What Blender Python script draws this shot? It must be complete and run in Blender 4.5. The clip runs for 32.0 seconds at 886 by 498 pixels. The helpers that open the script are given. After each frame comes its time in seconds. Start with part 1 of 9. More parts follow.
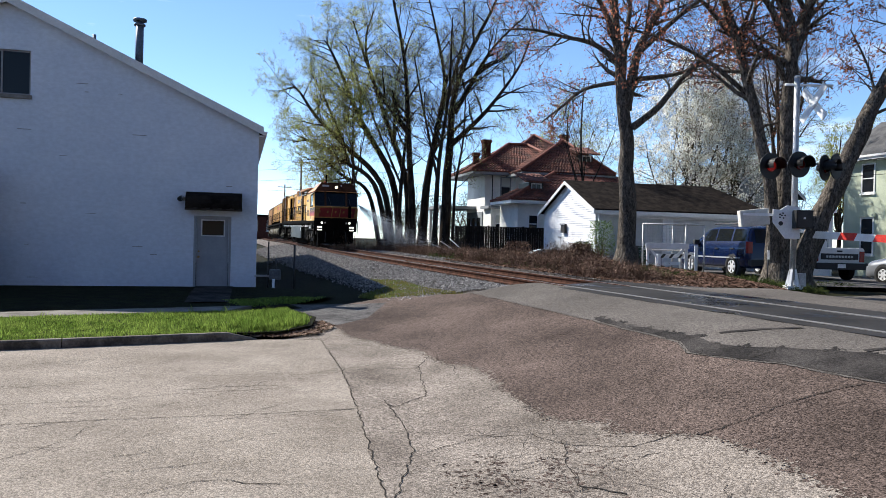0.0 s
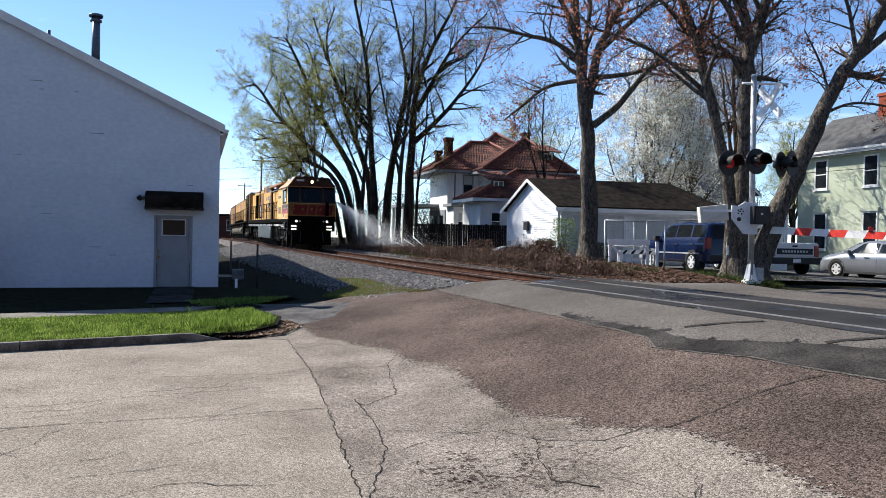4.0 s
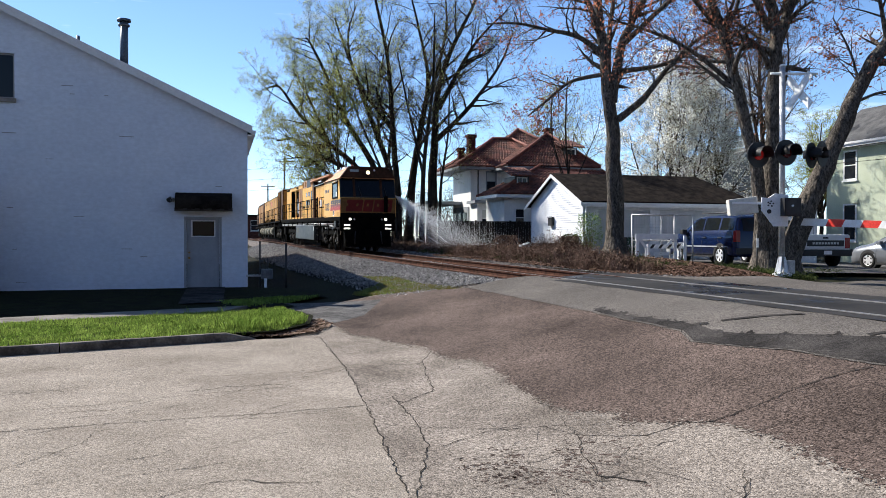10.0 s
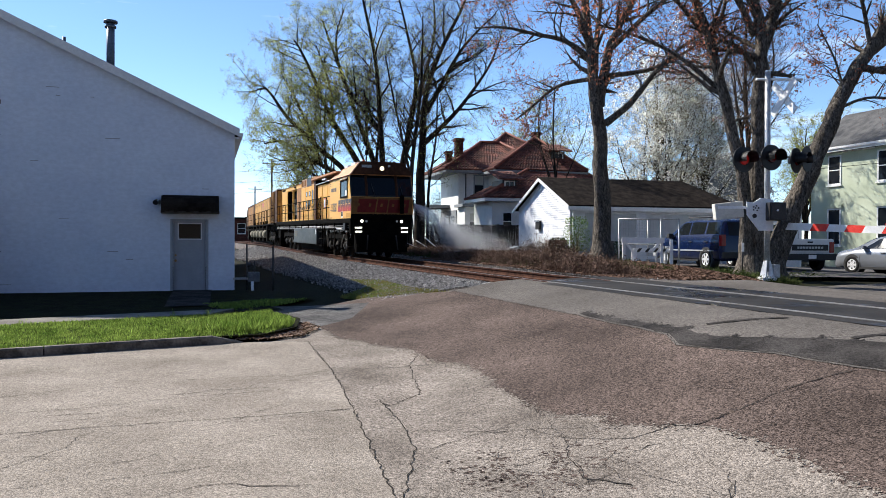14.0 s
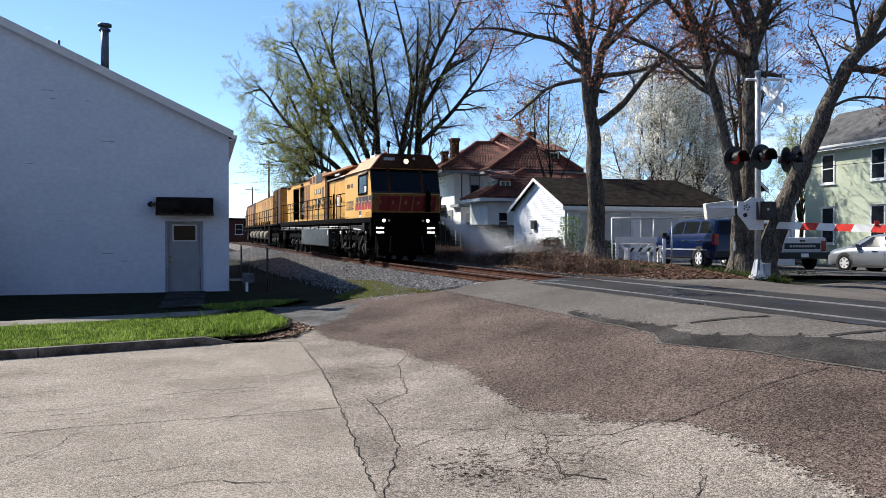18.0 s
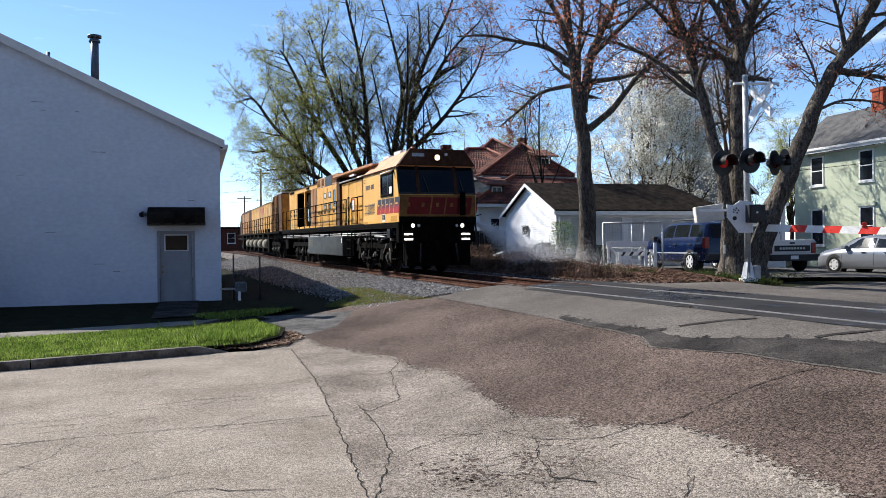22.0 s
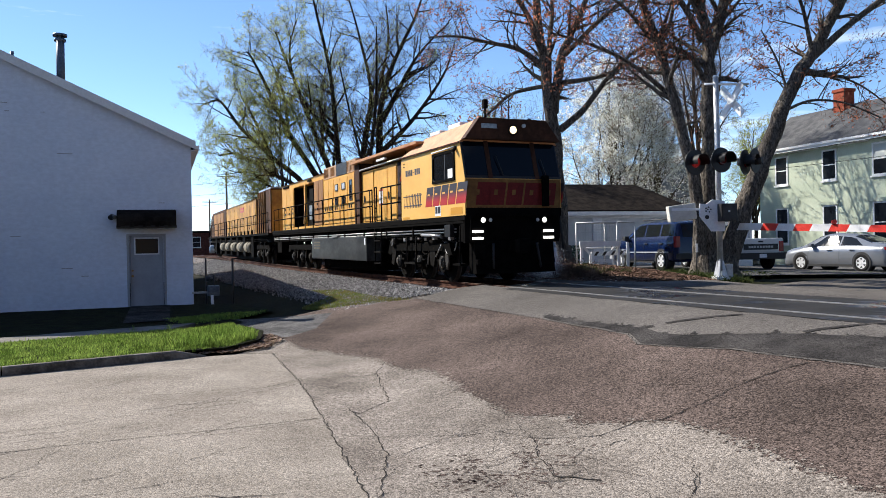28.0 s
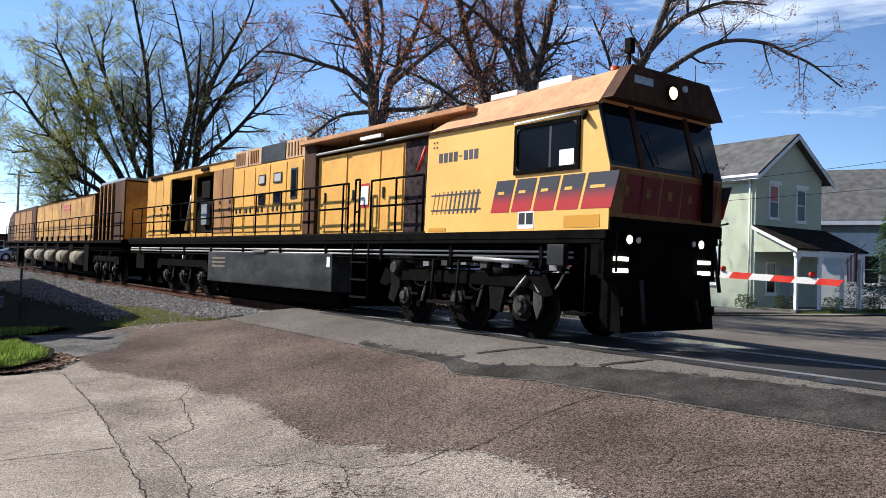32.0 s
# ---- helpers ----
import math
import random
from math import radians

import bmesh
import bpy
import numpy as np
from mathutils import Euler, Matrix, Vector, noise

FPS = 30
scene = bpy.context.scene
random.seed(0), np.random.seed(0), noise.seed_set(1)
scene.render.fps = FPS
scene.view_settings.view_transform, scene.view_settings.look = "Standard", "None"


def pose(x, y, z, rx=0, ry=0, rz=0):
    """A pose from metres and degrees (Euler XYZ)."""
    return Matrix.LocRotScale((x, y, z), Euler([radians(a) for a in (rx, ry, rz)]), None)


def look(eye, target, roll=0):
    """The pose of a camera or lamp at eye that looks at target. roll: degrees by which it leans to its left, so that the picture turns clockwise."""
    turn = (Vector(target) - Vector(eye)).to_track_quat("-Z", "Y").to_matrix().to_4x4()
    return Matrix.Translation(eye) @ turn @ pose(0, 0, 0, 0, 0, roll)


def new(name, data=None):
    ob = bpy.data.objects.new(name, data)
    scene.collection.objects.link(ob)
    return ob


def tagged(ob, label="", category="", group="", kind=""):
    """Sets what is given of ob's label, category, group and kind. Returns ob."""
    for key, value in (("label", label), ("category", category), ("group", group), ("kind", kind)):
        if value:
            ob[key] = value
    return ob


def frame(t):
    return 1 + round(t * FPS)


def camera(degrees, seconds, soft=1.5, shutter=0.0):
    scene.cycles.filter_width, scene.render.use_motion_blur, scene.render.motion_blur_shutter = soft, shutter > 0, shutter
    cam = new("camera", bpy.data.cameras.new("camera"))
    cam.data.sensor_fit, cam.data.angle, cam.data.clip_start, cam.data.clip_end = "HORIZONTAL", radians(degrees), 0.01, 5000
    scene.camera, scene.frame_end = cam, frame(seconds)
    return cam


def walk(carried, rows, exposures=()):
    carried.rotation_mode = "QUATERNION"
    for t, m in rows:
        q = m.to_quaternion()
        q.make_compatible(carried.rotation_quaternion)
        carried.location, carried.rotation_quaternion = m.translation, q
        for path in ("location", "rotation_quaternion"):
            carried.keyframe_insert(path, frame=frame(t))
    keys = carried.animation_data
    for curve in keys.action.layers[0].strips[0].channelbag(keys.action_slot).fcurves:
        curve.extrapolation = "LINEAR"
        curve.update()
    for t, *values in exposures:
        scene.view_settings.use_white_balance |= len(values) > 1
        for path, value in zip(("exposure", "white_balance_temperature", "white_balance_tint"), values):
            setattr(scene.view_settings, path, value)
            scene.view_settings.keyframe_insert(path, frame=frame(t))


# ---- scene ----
cam = camera(59.1, 32.0, soft=0.8)
PATH = [
    (0, (0.664, -0.203, 1.673), (0.636, 1.797, 1.65), 1.4),
    (0.5, (0.63, -0.2, 1.666), (0.723, 1.798, 1.643), 1.5),
    (1, (0.619, -0.217, 1.673), (0.791, 1.775, 1.651), 1.6),
    (1.5, (0.607, -0.209, 1.668), (0.775, 1.783, 1.644), 1.7),
    (2, (0.604, -0.197, 1.665), (0.747, 1.798, 1.638), 1.7),
    (2.5, (0.609, -0.203, 1.666), (0.737, 1.793, 1.64), 1.4),
    (4.5, (0.585, -0.198, 1.665), (0.635, 1.801, 1.639), 1.0),
    (5, (0.617, -0.236, 1.675), (0.646, 1.764, 1.649), 1.1),
    (5.5, (0.635, -0.272, 1.674), (0.619, 1.728, 1.651), 1.2),
    (6, (0.634, -0.32, 1.67), (0.558, 1.678, 1.655), 1.1),
    (6.5, (0.636, -0.372, 1.659), (0.5, 1.623, 1.635), 0.9),
    (7, (0.643, -0.368, 1.668), (0.488, 1.626, 1.63), 0.7),
    (7.5, (0.652, -0.399, 1.667), (0.518, 1.596, 1.635), 0.7),
    (8, (0.651, -0.389, 1.658), (0.513, 1.606, 1.621), 0.7),
    (8.5, (0.578, -0.297, 1.656), (0.485, 1.701, 1.638), 0.7),
    (9, (0.505, -0.231, 1.657), (0.41, 1.767, 1.628), 0.5),
    (9.5, (0.469, -0.204, 1.658), (0.41, 1.795, 1.621), 0.2),
    (10, (0.448, -0.198, 1.657), (0.461, 1.801, 1.624), 0.1),
    (10.5, (0.443, -0.21, 1.655), (0.474, 1.79, 1.626), 0.1),
    (11, (0.437, -0.215, 1.656), (0.494, 1.784, 1.629), 0.1),
    (11.5, (0.422, -0.23, 1.656), (0.484, 1.769, 1.626), 0.3),
    (12, (0.425, -0.228, 1.66), (0.484, 1.771, 1.629), 0.3),
    (12.5, (0.427, -0.222, 1.657), (0.479, 1.777, 1.633), 0.3),
    (13, (0.436, -0.216, 1.656), (0.483, 1.784, 1.632), 0.3),
    (13.5, (0.451, -0.213, 1.656), (0.497, 1.787, 1.632), 0.3),
    (15.5, (0.437, -0.196, 1.658), (0.481, 1.804, 1.632), 0.0),
    (16, (0.458, -0.234, 1.659), (0.529, 1.765, 1.644), -0.0),
    (16.5, (0.523, -0.272, 1.662), (0.6, 1.727, 1.629), 0.1),
    (17, (0.569, -0.303, 1.668), (0.654, 1.695, 1.631), 0.3),
    (17.5, (0.583, -0.349, 1.676), (0.646, 1.649, 1.648), 0.2),
    (18, (0.585, -0.368, 1.676), (0.634, 1.631, 1.651), 0.0),
    (18.5, (0.583, -0.388, 1.676), (0.668, 1.61, 1.652), -0.1),
    (19, (0.58, -0.415, 1.683), (0.675, 1.583, 1.66), -0.1),
    (19.5, (0.59, -0.427, 1.681), (0.689, 1.57, 1.66), -0.1),
    (20, (0.591, -0.443, 1.685), (0.676, 1.555, 1.672), -0.2),
    (20.5, (0.595, -0.446, 1.677), (0.671, 1.553, 1.669), -0.3),
    (21, (0.605, -0.437, 1.671), (0.679, 1.561, 1.658), -0.4),
    (21.5, (0.598, -0.442, 1.679), (0.67, 1.556, 1.664), -0.5),
    (22, (0.614, -0.441, 1.684), (0.681, 1.558, 1.675), -0.7),
    (22.5, (0.623, -0.445, 1.682), (0.688, 1.554, 1.674), -0.8),
    (23, (0.618, -0.447, 1.675), (0.689, 1.551, 1.668), -1.0),
    (23.5, (0.602, -0.459, 1.673), (0.677, 1.54, 1.66), -1.0),
    (24, (0.589, -0.456, 1.668), (0.612, 1.544, 1.639), -1.0),
    (24.5, (0.585, -0.437, 1.672), (0.605, 1.563, 1.626), -0.7),
    (25, (0.586, -0.459, 1.669), (0.627, 1.54, 1.629), -0.5),
    (25.5, (0.586, -0.465, 1.675), (0.629, 1.534, 1.647), -0.4),
    (27.5, (0.447, -0.375, 1.649), (0.544, 1.623, 1.637), -1.1),
    (28, (0.373, -0.314, 1.646), (0.525, 1.68, 1.642), -1.2),
    (28.5, (0.323, -0.287, 1.651), (0.53, 1.703, 1.654), -0.9),
    (29, (0.277, -0.278, 1.637), (0.493, 1.711, 1.646), -0.8),
    (29.5, (0.295, -0.299, 1.649), (0.531, 1.687, 1.654), -0.8),
    (30, (0.299, -0.307, 1.658), (0.625, 1.666, 1.645), 1.8),
    (30.5, (0.29, -0.312, 1.658), (0.666, 1.653, 1.653), 1.7),
    (31, (0.284, -0.304, 1.669), (0.746, 1.641, 1.68), 1.8),
    (31.5, (0.312, -0.315, 1.68), (0.821, 1.619, 1.705), 1.5),
    (32, (0.336, -0.337, 1.709), (0.942, 1.569, 1.763), 1.7),
]
walk(cam, [(t, look(eye, target, roll)) for t, eye, target, roll in PATH])

# ---- light ----
SUN_AZ, SUN_EL = 54.0, 41.0   # degrees left of +y, degrees up
world = bpy.data.worlds.new("world")
scene.world = world
world.use_nodes = True
wt = world.node_tree
sky = wt.nodes.new("ShaderNodeTexSky")
sky.sky_type = 'NISHITA'
sky.sun_disc = False
sky.sun_elevation = radians(SUN_EL)
sky.sun_rotation = radians(-SUN_AZ)
sky.altitude, sky.air_density, sky.dust_density, sky.ozone_density = 1500, 0.78, 0.05, 2.6
wt.nodes["Background"].inputs["Strength"].default_value = 0.085
# thin streaks of cloud low in the sky
tcw = wt.nodes.new("ShaderNodeTexCoord")
mpw = wt.nodes.new("ShaderNodeMapping")
mpw.inputs["Scale"].default_value = (1.6, 1.6, 13.0)
mpw.inputs["Location"].default_value = (0.3, 0.1, 0.4)
cl = wt.nodes.new("ShaderNodeTexNoise")
cl.inputs["Scale"].default_value, cl.inputs["Detail"].default_value, cl.inputs["Roughness"].default_value = 1.5, 6.0, 0.62
crw = wt.nodes.new("ShaderNodeMapRange")
crw.inputs["From Min"].default_value, crw.inputs["From Max"].default_value = 0.57, 0.78
crw.inputs["To Max"].default_value = 0.75
cmx = wt.nodes.new("ShaderNodeMix"); cmx.data_type = 'RGBA'
cmx.inputs[7].default_value = (7.5, 8.0, 8.6, 1)
wt.links.new(tcw.outputs["Generated"], mpw.inputs[0]); wt.links.new(mpw.outputs[0], cl.inputs["Vector"]); wt.links.new(cl.outputs[0], crw.inputs[0])
hsw = wt.nodes.new("ShaderNodeHueSaturation")
hsw.inputs["Saturation"].default_value = 1.06
wt.links.new(sky.outputs[0], hsw.inputs["Color"])
wt.links.new(crw.outputs[0], cmx.inputs[0]); wt.links.new(hsw.outputs[0], cmx.inputs[6])
# the sky is brighter on the sun's side than on the far side
dts = wt.nodes.new("ShaderNodeVectorMath"); dts.operation = 'DOT_PRODUCT'
dts.inputs[1].default_value = (-math.sin(radians(SUN_AZ)), math.cos(radians(SUN_AZ)), 0)
drs = wt.nodes.new("ShaderNodeMapRange"); drs.interpolation_type = 'SMOOTHSTEP'
drs.inputs["From Min"].default_value, drs.inputs["From Max"].default_value = -0.75, 0.12
drs.inputs["To Min"].default_value, drs.inputs["To Max"].default_value = 0.64, 1.52
dsc = wt.nodes.new("ShaderNodeVectorMath"); dsc.operation = 'SCALE'
wt.links.new(tcw.outputs["Generated"], dts.inputs[0]); wt.links.new(dts.outputs["Value"], drs.inputs[0])
wt.links.new(cmx.outputs[2], dsc.inputs[0]); wt.links.new(drs.outputs[0], dsc.inputs["Scale"])
wt.links.new(dsc.outputs[0], wt.nodes["Background"].inputs[0])
sun = new("sun", bpy.data.lights.new("sun", 'SUN'))
sun.data.energy, sun.data.angle, sun.data.color = 5.0, radians(0.53), (1.0, 0.95, 0.87)
sun_way = Vector((-math.sin(radians(SUN_AZ)) * math.cos(radians(SUN_EL)), math.cos(radians(SUN_AZ)) * math.cos(radians(SUN_EL)), math.sin(radians(SUN_EL))))
sun.rotation_mode = 'QUATERNION'
sun.rotation_quaternion = sun_way.to_track_quat("Z", "Y")
scene.view_settings.exposure = 0.76

# ---- materials ----
def mat(name, color, rough=0.7, metal=0.0, color2=None, scale=6.0, mix=0.5, bump=0.0, bscale=None, fine=None, emit=None, spec=0.5, stretch=(1, 1, 1), vary=0.0, grain=0.22, speck=0, stones=None):
    """A surface with two scales of variation: broad stains and fine grain, and a fine relief."""
    m = bpy.data.materials.new(name)
    m.use_nodes = True
    nt = m.node_tree
    b = nt.nodes["Principled BSDF"]
    b.inputs["Roughness"].default_value, b.inputs["Metallic"].default_value = rough, metal
    b.inputs["Specular IOR Level"].default_value = min(spec, 0.06) if rough > 0.8 else spec
    b.inputs["Base Color"].default_value = (*color, 1)
    if emit:
        b.inputs["Emission Color"].default_value, b.inputs["Emission Strength"].default_value = (*emit[0], 1), emit[1]
    tc = nt.nodes.new("ShaderNodeTexCoord")
    mp = nt.nodes.new("ShaderNodeMapping")
    mp.inputs["Scale"].default_value = stretch
    nt.links.new(tc.outputs["Object"], mp.inputs[0])

    def noise_node(s, detail=4.0, r=0.6):
        n = nt.nodes.new("ShaderNodeTexNoise")
        n.inputs["Scale"].default_value, n.inputs["Detail"].default_value, n.inputs["Roughness"].default_value = s, detail, r
        nt.links.new(mp.outputs[0], n.inputs["Vector"])
        return n
    col = None
    if color2 is not None:
        n1 = noise_node(scale, 5.0)
        n2 = noise_node(fine or scale * 9, 2.0)
        ramp = nt.nodes.new("ShaderNodeValToRGB")
        wd = 0.24 * (1 - mix)
        ramp.color_ramp.elements[0].position, ramp.color_ramp.elements[1].position = 0.5 - wd, 0.5 + wd
        ramp.color_ramp.elements[0].color, ramp.color_ramp.elements[1].color = (*color, 1), (*color2, 1)
        nt.links.new(n1.outputs[0], ramp.inputs[0])
        # fine grain: lighter and darker specks
        gr = nt.nodes.new("ShaderNodeMapRange")
        gr.inputs["From Min"].default_value, gr.inputs["From Max"].default_value = 0.32, 0.68
        gr.inputs["To Min"].default_value, gr.inputs["To Max"].default_value = 1 - grain, 1 + grain
        nt.links.new(n2.outputs[0], gr.inputs[0])
        vm = nt.nodes.new("ShaderNodeVectorMath"); vm.operation = 'SCALE'
        nt.links.new(ramp.outputs[0], vm.inputs[0]); nt.links.new(gr.outputs[0], vm.inputs["Scale"])
        if speck:
            n3 = noise_node(speck, 1.0)
            sr = nt.nodes.new("ShaderNodeMapRange")
            sr.inputs["From Min"].default_value, sr.inputs["From Max"].default_value = 0.60, 0.68
            sr.inputs["To Min"].default_value, sr.inputs["To Max"].default_value = 1.0, 0.72
            nt.links.new(n3.outputs[0], sr.inputs[0])
            vm2 = nt.nodes.new("ShaderNodeVectorMath"); vm2.operation = 'SCALE'
            nt.links.new(vm.outputs[0], vm2.inputs[0]); nt.links.new(sr.outputs[0], vm2.inputs["Scale"])
            vm = vm2
        if stones:
            # set stones of many shades, each a cell, standing a little proud
            size, lo, hi = stones
            vo = nt.nodes.new("ShaderNodeTexVoronoi")
            vo.inputs["Scale"].default_value = size
            nt.links.new(mp.outputs[0], vo.inputs["Vector"])
            sp = nt.nodes.new("ShaderNodeSeparateColor")
            nt.links.new(vo.outputs["Color"], sp.inputs[0])
            cr = nt.nodes.new("ShaderNodeMapRange")
            cr.inputs["To Min"].default_value, cr.inputs["To Max"].default_value = lo, hi
            nt.links.new(sp.outputs[0], cr.inputs[0])
            vm3 = nt.nodes.new("ShaderNodeVectorMath"); vm3.operation = 'SCALE'
            nt.links.new(vm.outputs[0], vm3.inputs[0]); nt.links.new(cr.outputs[0], vm3.inputs["Scale"])
            vm = vm3
            bps = nt.nodes.new("ShaderNodeBump")
            bps.invert = True
            bps.inputs["Strength"].default_value, bps.inputs["Distance"].default_value = 1.0, 0.35 / size
            nt.links.new(vo.outputs["Distance"], bps.inputs["Height"])
            nt.links.new(bps.outputs[0], b.inputs["Normal"])
            bump = 0
        ramp = vm
        col = ramp.outputs[0]
    if vary:
        oi = nt.nodes.new("ShaderNodeObjectInfo")
        gi = nt.nodes.new("ShaderNodeNewGeometry")
        ad = nt.nodes.new("ShaderNodeMath"); ad.operation = 'ADD'
        nt.links.new(oi.outputs["Random"], ad.inputs[0]); nt.links.new(gi.outputs["Random Per Island"], ad.inputs[1])
        fr = nt.nodes.new("ShaderNodeMath"); fr.operation = 'FRACT'
        nt.links.new(ad.outputs[0], fr.inputs[0])
        mr = nt.nodes.new("ShaderNodeMapRange")
        mr.inputs["To Min"].default_value, mr.inputs["To Max"].default_value = 1 - vary, 1 + vary
        nt.links.new(fr.outputs[0], mr.inputs[0])
        hs = nt.nodes.new("ShaderNodeHueSaturation")
        hs.inputs["Color"].default_value = (*color, 1)
        if col: nt.links.new(col, hs.inputs["Color"])
        nt.links.new(mr.outputs[0], hs.inputs["Value"])
        col = hs.outputs[0]
    if col: nt.links.new(col, b.inputs["Base Color"])
    if bump:
        nb = noise_node(bscale or scale * 14, 3.0)
        bp = nt.nodes.new("ShaderNodeBump")
        bp.inputs["Strength"].default_value, bp.inputs["Distance"].default_value = min(1.0, bump * 20), bump
        nt.links.new(nb.outputs[0], bp.inputs["Height"])
        nt.links.new(bp.outputs[0], b.inputs["Normal"])
    return m


def translucent(m, share=0.45):
    """Thin leaves let some light through."""
    nt = m.node_tree
    b = nt.nodes["Principled BSDF"]
    t = nt.nodes.new("ShaderNodeBsdfTranslucent")
    x = nt.nodes.new("ShaderNodeMixShader")
    x.inputs[0].default_value = share
    src = b.inputs["Base Color"].links
    if src: nt.links.new(src[0].from_socket, t.inputs["Color"])
    else: t.inputs["Color"].default_value = b.inputs["Base Color"].default_value
    nt.links.new(b.outputs[0], x.inputs[1]); nt.links.new(t.outputs[0], x.inputs[2])
    nt.links.new(x.outputs[0], nt.nodes["Material Output"].inputs[0])


def glass(name, color=(0.03, 0.04, 0.05), rough=0.05):
    m = mat(name, color, rough, 0.0, spec=0.35)
    return m


# ---- mesh helpers ----
def part(name, bm, material, parent=None, label="", smooth=False, kind=""):
    me = bpy.data.meshes.new(name)
    if smooth:
        for f in bm.faces: f.smooth = True
    bm.normal_update()
    bm.to_mesh(me)
    bm.free()
    for m in (material if isinstance(material, (list, tuple)) else (material,)): me.materials.append(m)
    ob = new(name, me)
    if parent: ob.parent = parent
    if label: ob["label"] = label
    if kind: ob["kind"] = kind
    return ob


def like(ob, m=None, parent=None):
    """Another object on the same mesh."""
    o = new(ob.name, ob.data)
    o.parent = parent or ob.parent
    if m is not None: o.matrix_basis = m
    if "label" in ob: o["label"] = ob["label"]
    return o


def thing(name, m, label, category, group="", kind=""):
    e = new(name)
    e.empty_display_size = 0.2
    e.matrix_basis = m
    return tagged(e, label, category, group, kind)


def box(x0, x1, y0, y1, z0, z1, bm=None, bevel=0.0, m=None):
    bm2 = bmesh.new() if bm is None or bevel or m is not None else bm
    vs = [bm2.verts.new((x, y, z)) for z in (z0, z1) for x, y in ((x0, y0), (x1, y0), (x1, y1), (x0, y1))]
    for f in ((3, 2, 1, 0), (4, 5, 6, 7), (0, 1, 5, 4), (1, 2, 6, 5), (2, 3, 7, 6), (3, 0, 4, 7)): bm2.faces.new([vs[i] for i in f])
    if bevel: bmesh.ops.bevel(bm2, geom=bm2.edges[:], offset=bevel, segments=2, affect='EDGES', profile=0.7)
    if m is not None: bmesh.ops.transform(bm2, matrix=m, verts=bm2.verts)
    if bm is not None and bm2 is not bm:
        join(bm, bm2)
        return bm
    return bm2


def join(bm, other):
    vm = {v: bm.verts.new(v.co) for v in other.verts}
    for f in other.faces:
        nf = bm.faces.new([vm[v] for v in f.verts])
        nf.material_index, nf.smooth = f.material_index, f.smooth
    other.free()
    return bm


def rod(p0, p1, r0, r1=None, n=8, bm=None, caps=True):
    """A round bar from p0 to p1."""
    bm = bm or bmesh.new()
    r1 = r0 if r1 is None else r1
    p0, p1 = Vector(p0), Vector(p1)
    d = (p1 - p0).normalized()
    u = d.orthogonal().normalized(); w = d.cross(u)
    a = [bm.verts.new(p0 + r0 * (math.cos(2 * math.pi * k / n) * u + math.sin(2 * math.pi * k / n) * w)) for k in range(n)]
    b = [bm.verts.new(p1 + r1 * (math.cos(2 * math.pi * k / n) * u + math.sin(2 * math.pi * k / n) * w)) for k in range(n)]
    for k in range(n): bm.faces.new((a[k], a[(k + 1) % n], b[(k + 1) % n], b[k])).smooth = True
    if caps: bm.faces.new(a[::-1]); bm.faces.new(b)
    return bm


def prism(outline, y0, y1, bm=None, axis='y'):
    """A closed outline of (x, z) pushed through from y0 to y1; axis 'x': outline of (y, z) from x0 to x1; axis 'z': outline of (x, y)."""
    bm = bm or bmesh.new()
    put = {'y': lambda p, t: (p[0], t, p[1]), 'x': lambda p, t: (t, p[0], p[1]), 'z': lambda p, t: (p[0], p[1], t)}[axis]
    a = [bm.verts.new(put(p, y0)) for p in outline]; b = [bm.verts.new(put(p, y1)) for p in outline]
    fs = [bm.faces.new(a), bm.faces.new(b[::-1])]
    n = len(outline)
    for k in range(n): fs.append(bm.faces.new((a[(k + 1) % n], a[k], b[k], b[(k + 1) % n])))
    bmesh.ops.recalc_face_normals(bm, faces=fs)
    return bm


def frame_ring(x0, x1, z0, z1, w, y0, y1, bm=None):
    """A rectangular frame of bars, w wide."""
    bm = bm or bmesh.new()
    box(x0, x1, y0, y1, z0, z0 + w, bm); box(x0, x1, y0, y1, z1 - w, z1, bm)
    box(x0, x0 + w, y0, y1, z0 + w, z1 - w, bm); box(x1 - w, x1, y0, y1, z0 + w, z1 - w, bm)
    return bm

# ---- the lie of the land ----
TQ = (0.4333, -7.1291, 0.2737, 0.0323, 0.8794, 0.1772, 0.0267)


def track_at(y):
    """Centre of the track: x, rail-top height and slope dx/dy at y."""
    yc = min(max(y, -12.0), 62.0)
    u = (yc - 25) / 20
    x = TQ[0] + TQ[1] * u + TQ[2] * u * u + TQ[3] * u ** 3
    dx = (TQ[1] + 2 * TQ[2] * u + 3 * TQ[3] * u * u) / 20
    z = TQ[4] + TQ[5] * u + TQ[6] * u * u
    return x + dx * (y - yc), z if y > -5 else z, dx


LINE_Y = [180.0 - 0.2 * k for k in range(1101)]
LINE = []
_s = 0.0
for _k, _y in enumerate(LINE_Y):
    _x, _z, _d = track_at(_y)
    if LINE: _s += math.hypot(_x - LINE[-1][1], _y - LINE[-1][2])
    LINE.append((_s, _x, _y, _z))
LINE_S = [r[0] for r in LINE]


def on_track(s):
    """Place at distance s along the track, which runs from far off to the camera's right."""
    return Vector([float(np.interp(s, LINE_S, [r[k] for r in LINE])) for k in (1, 2, 3)])


def s_of(y):
    return float(np.interp(-y, [-r[2] for r in LINE], LINE_S))


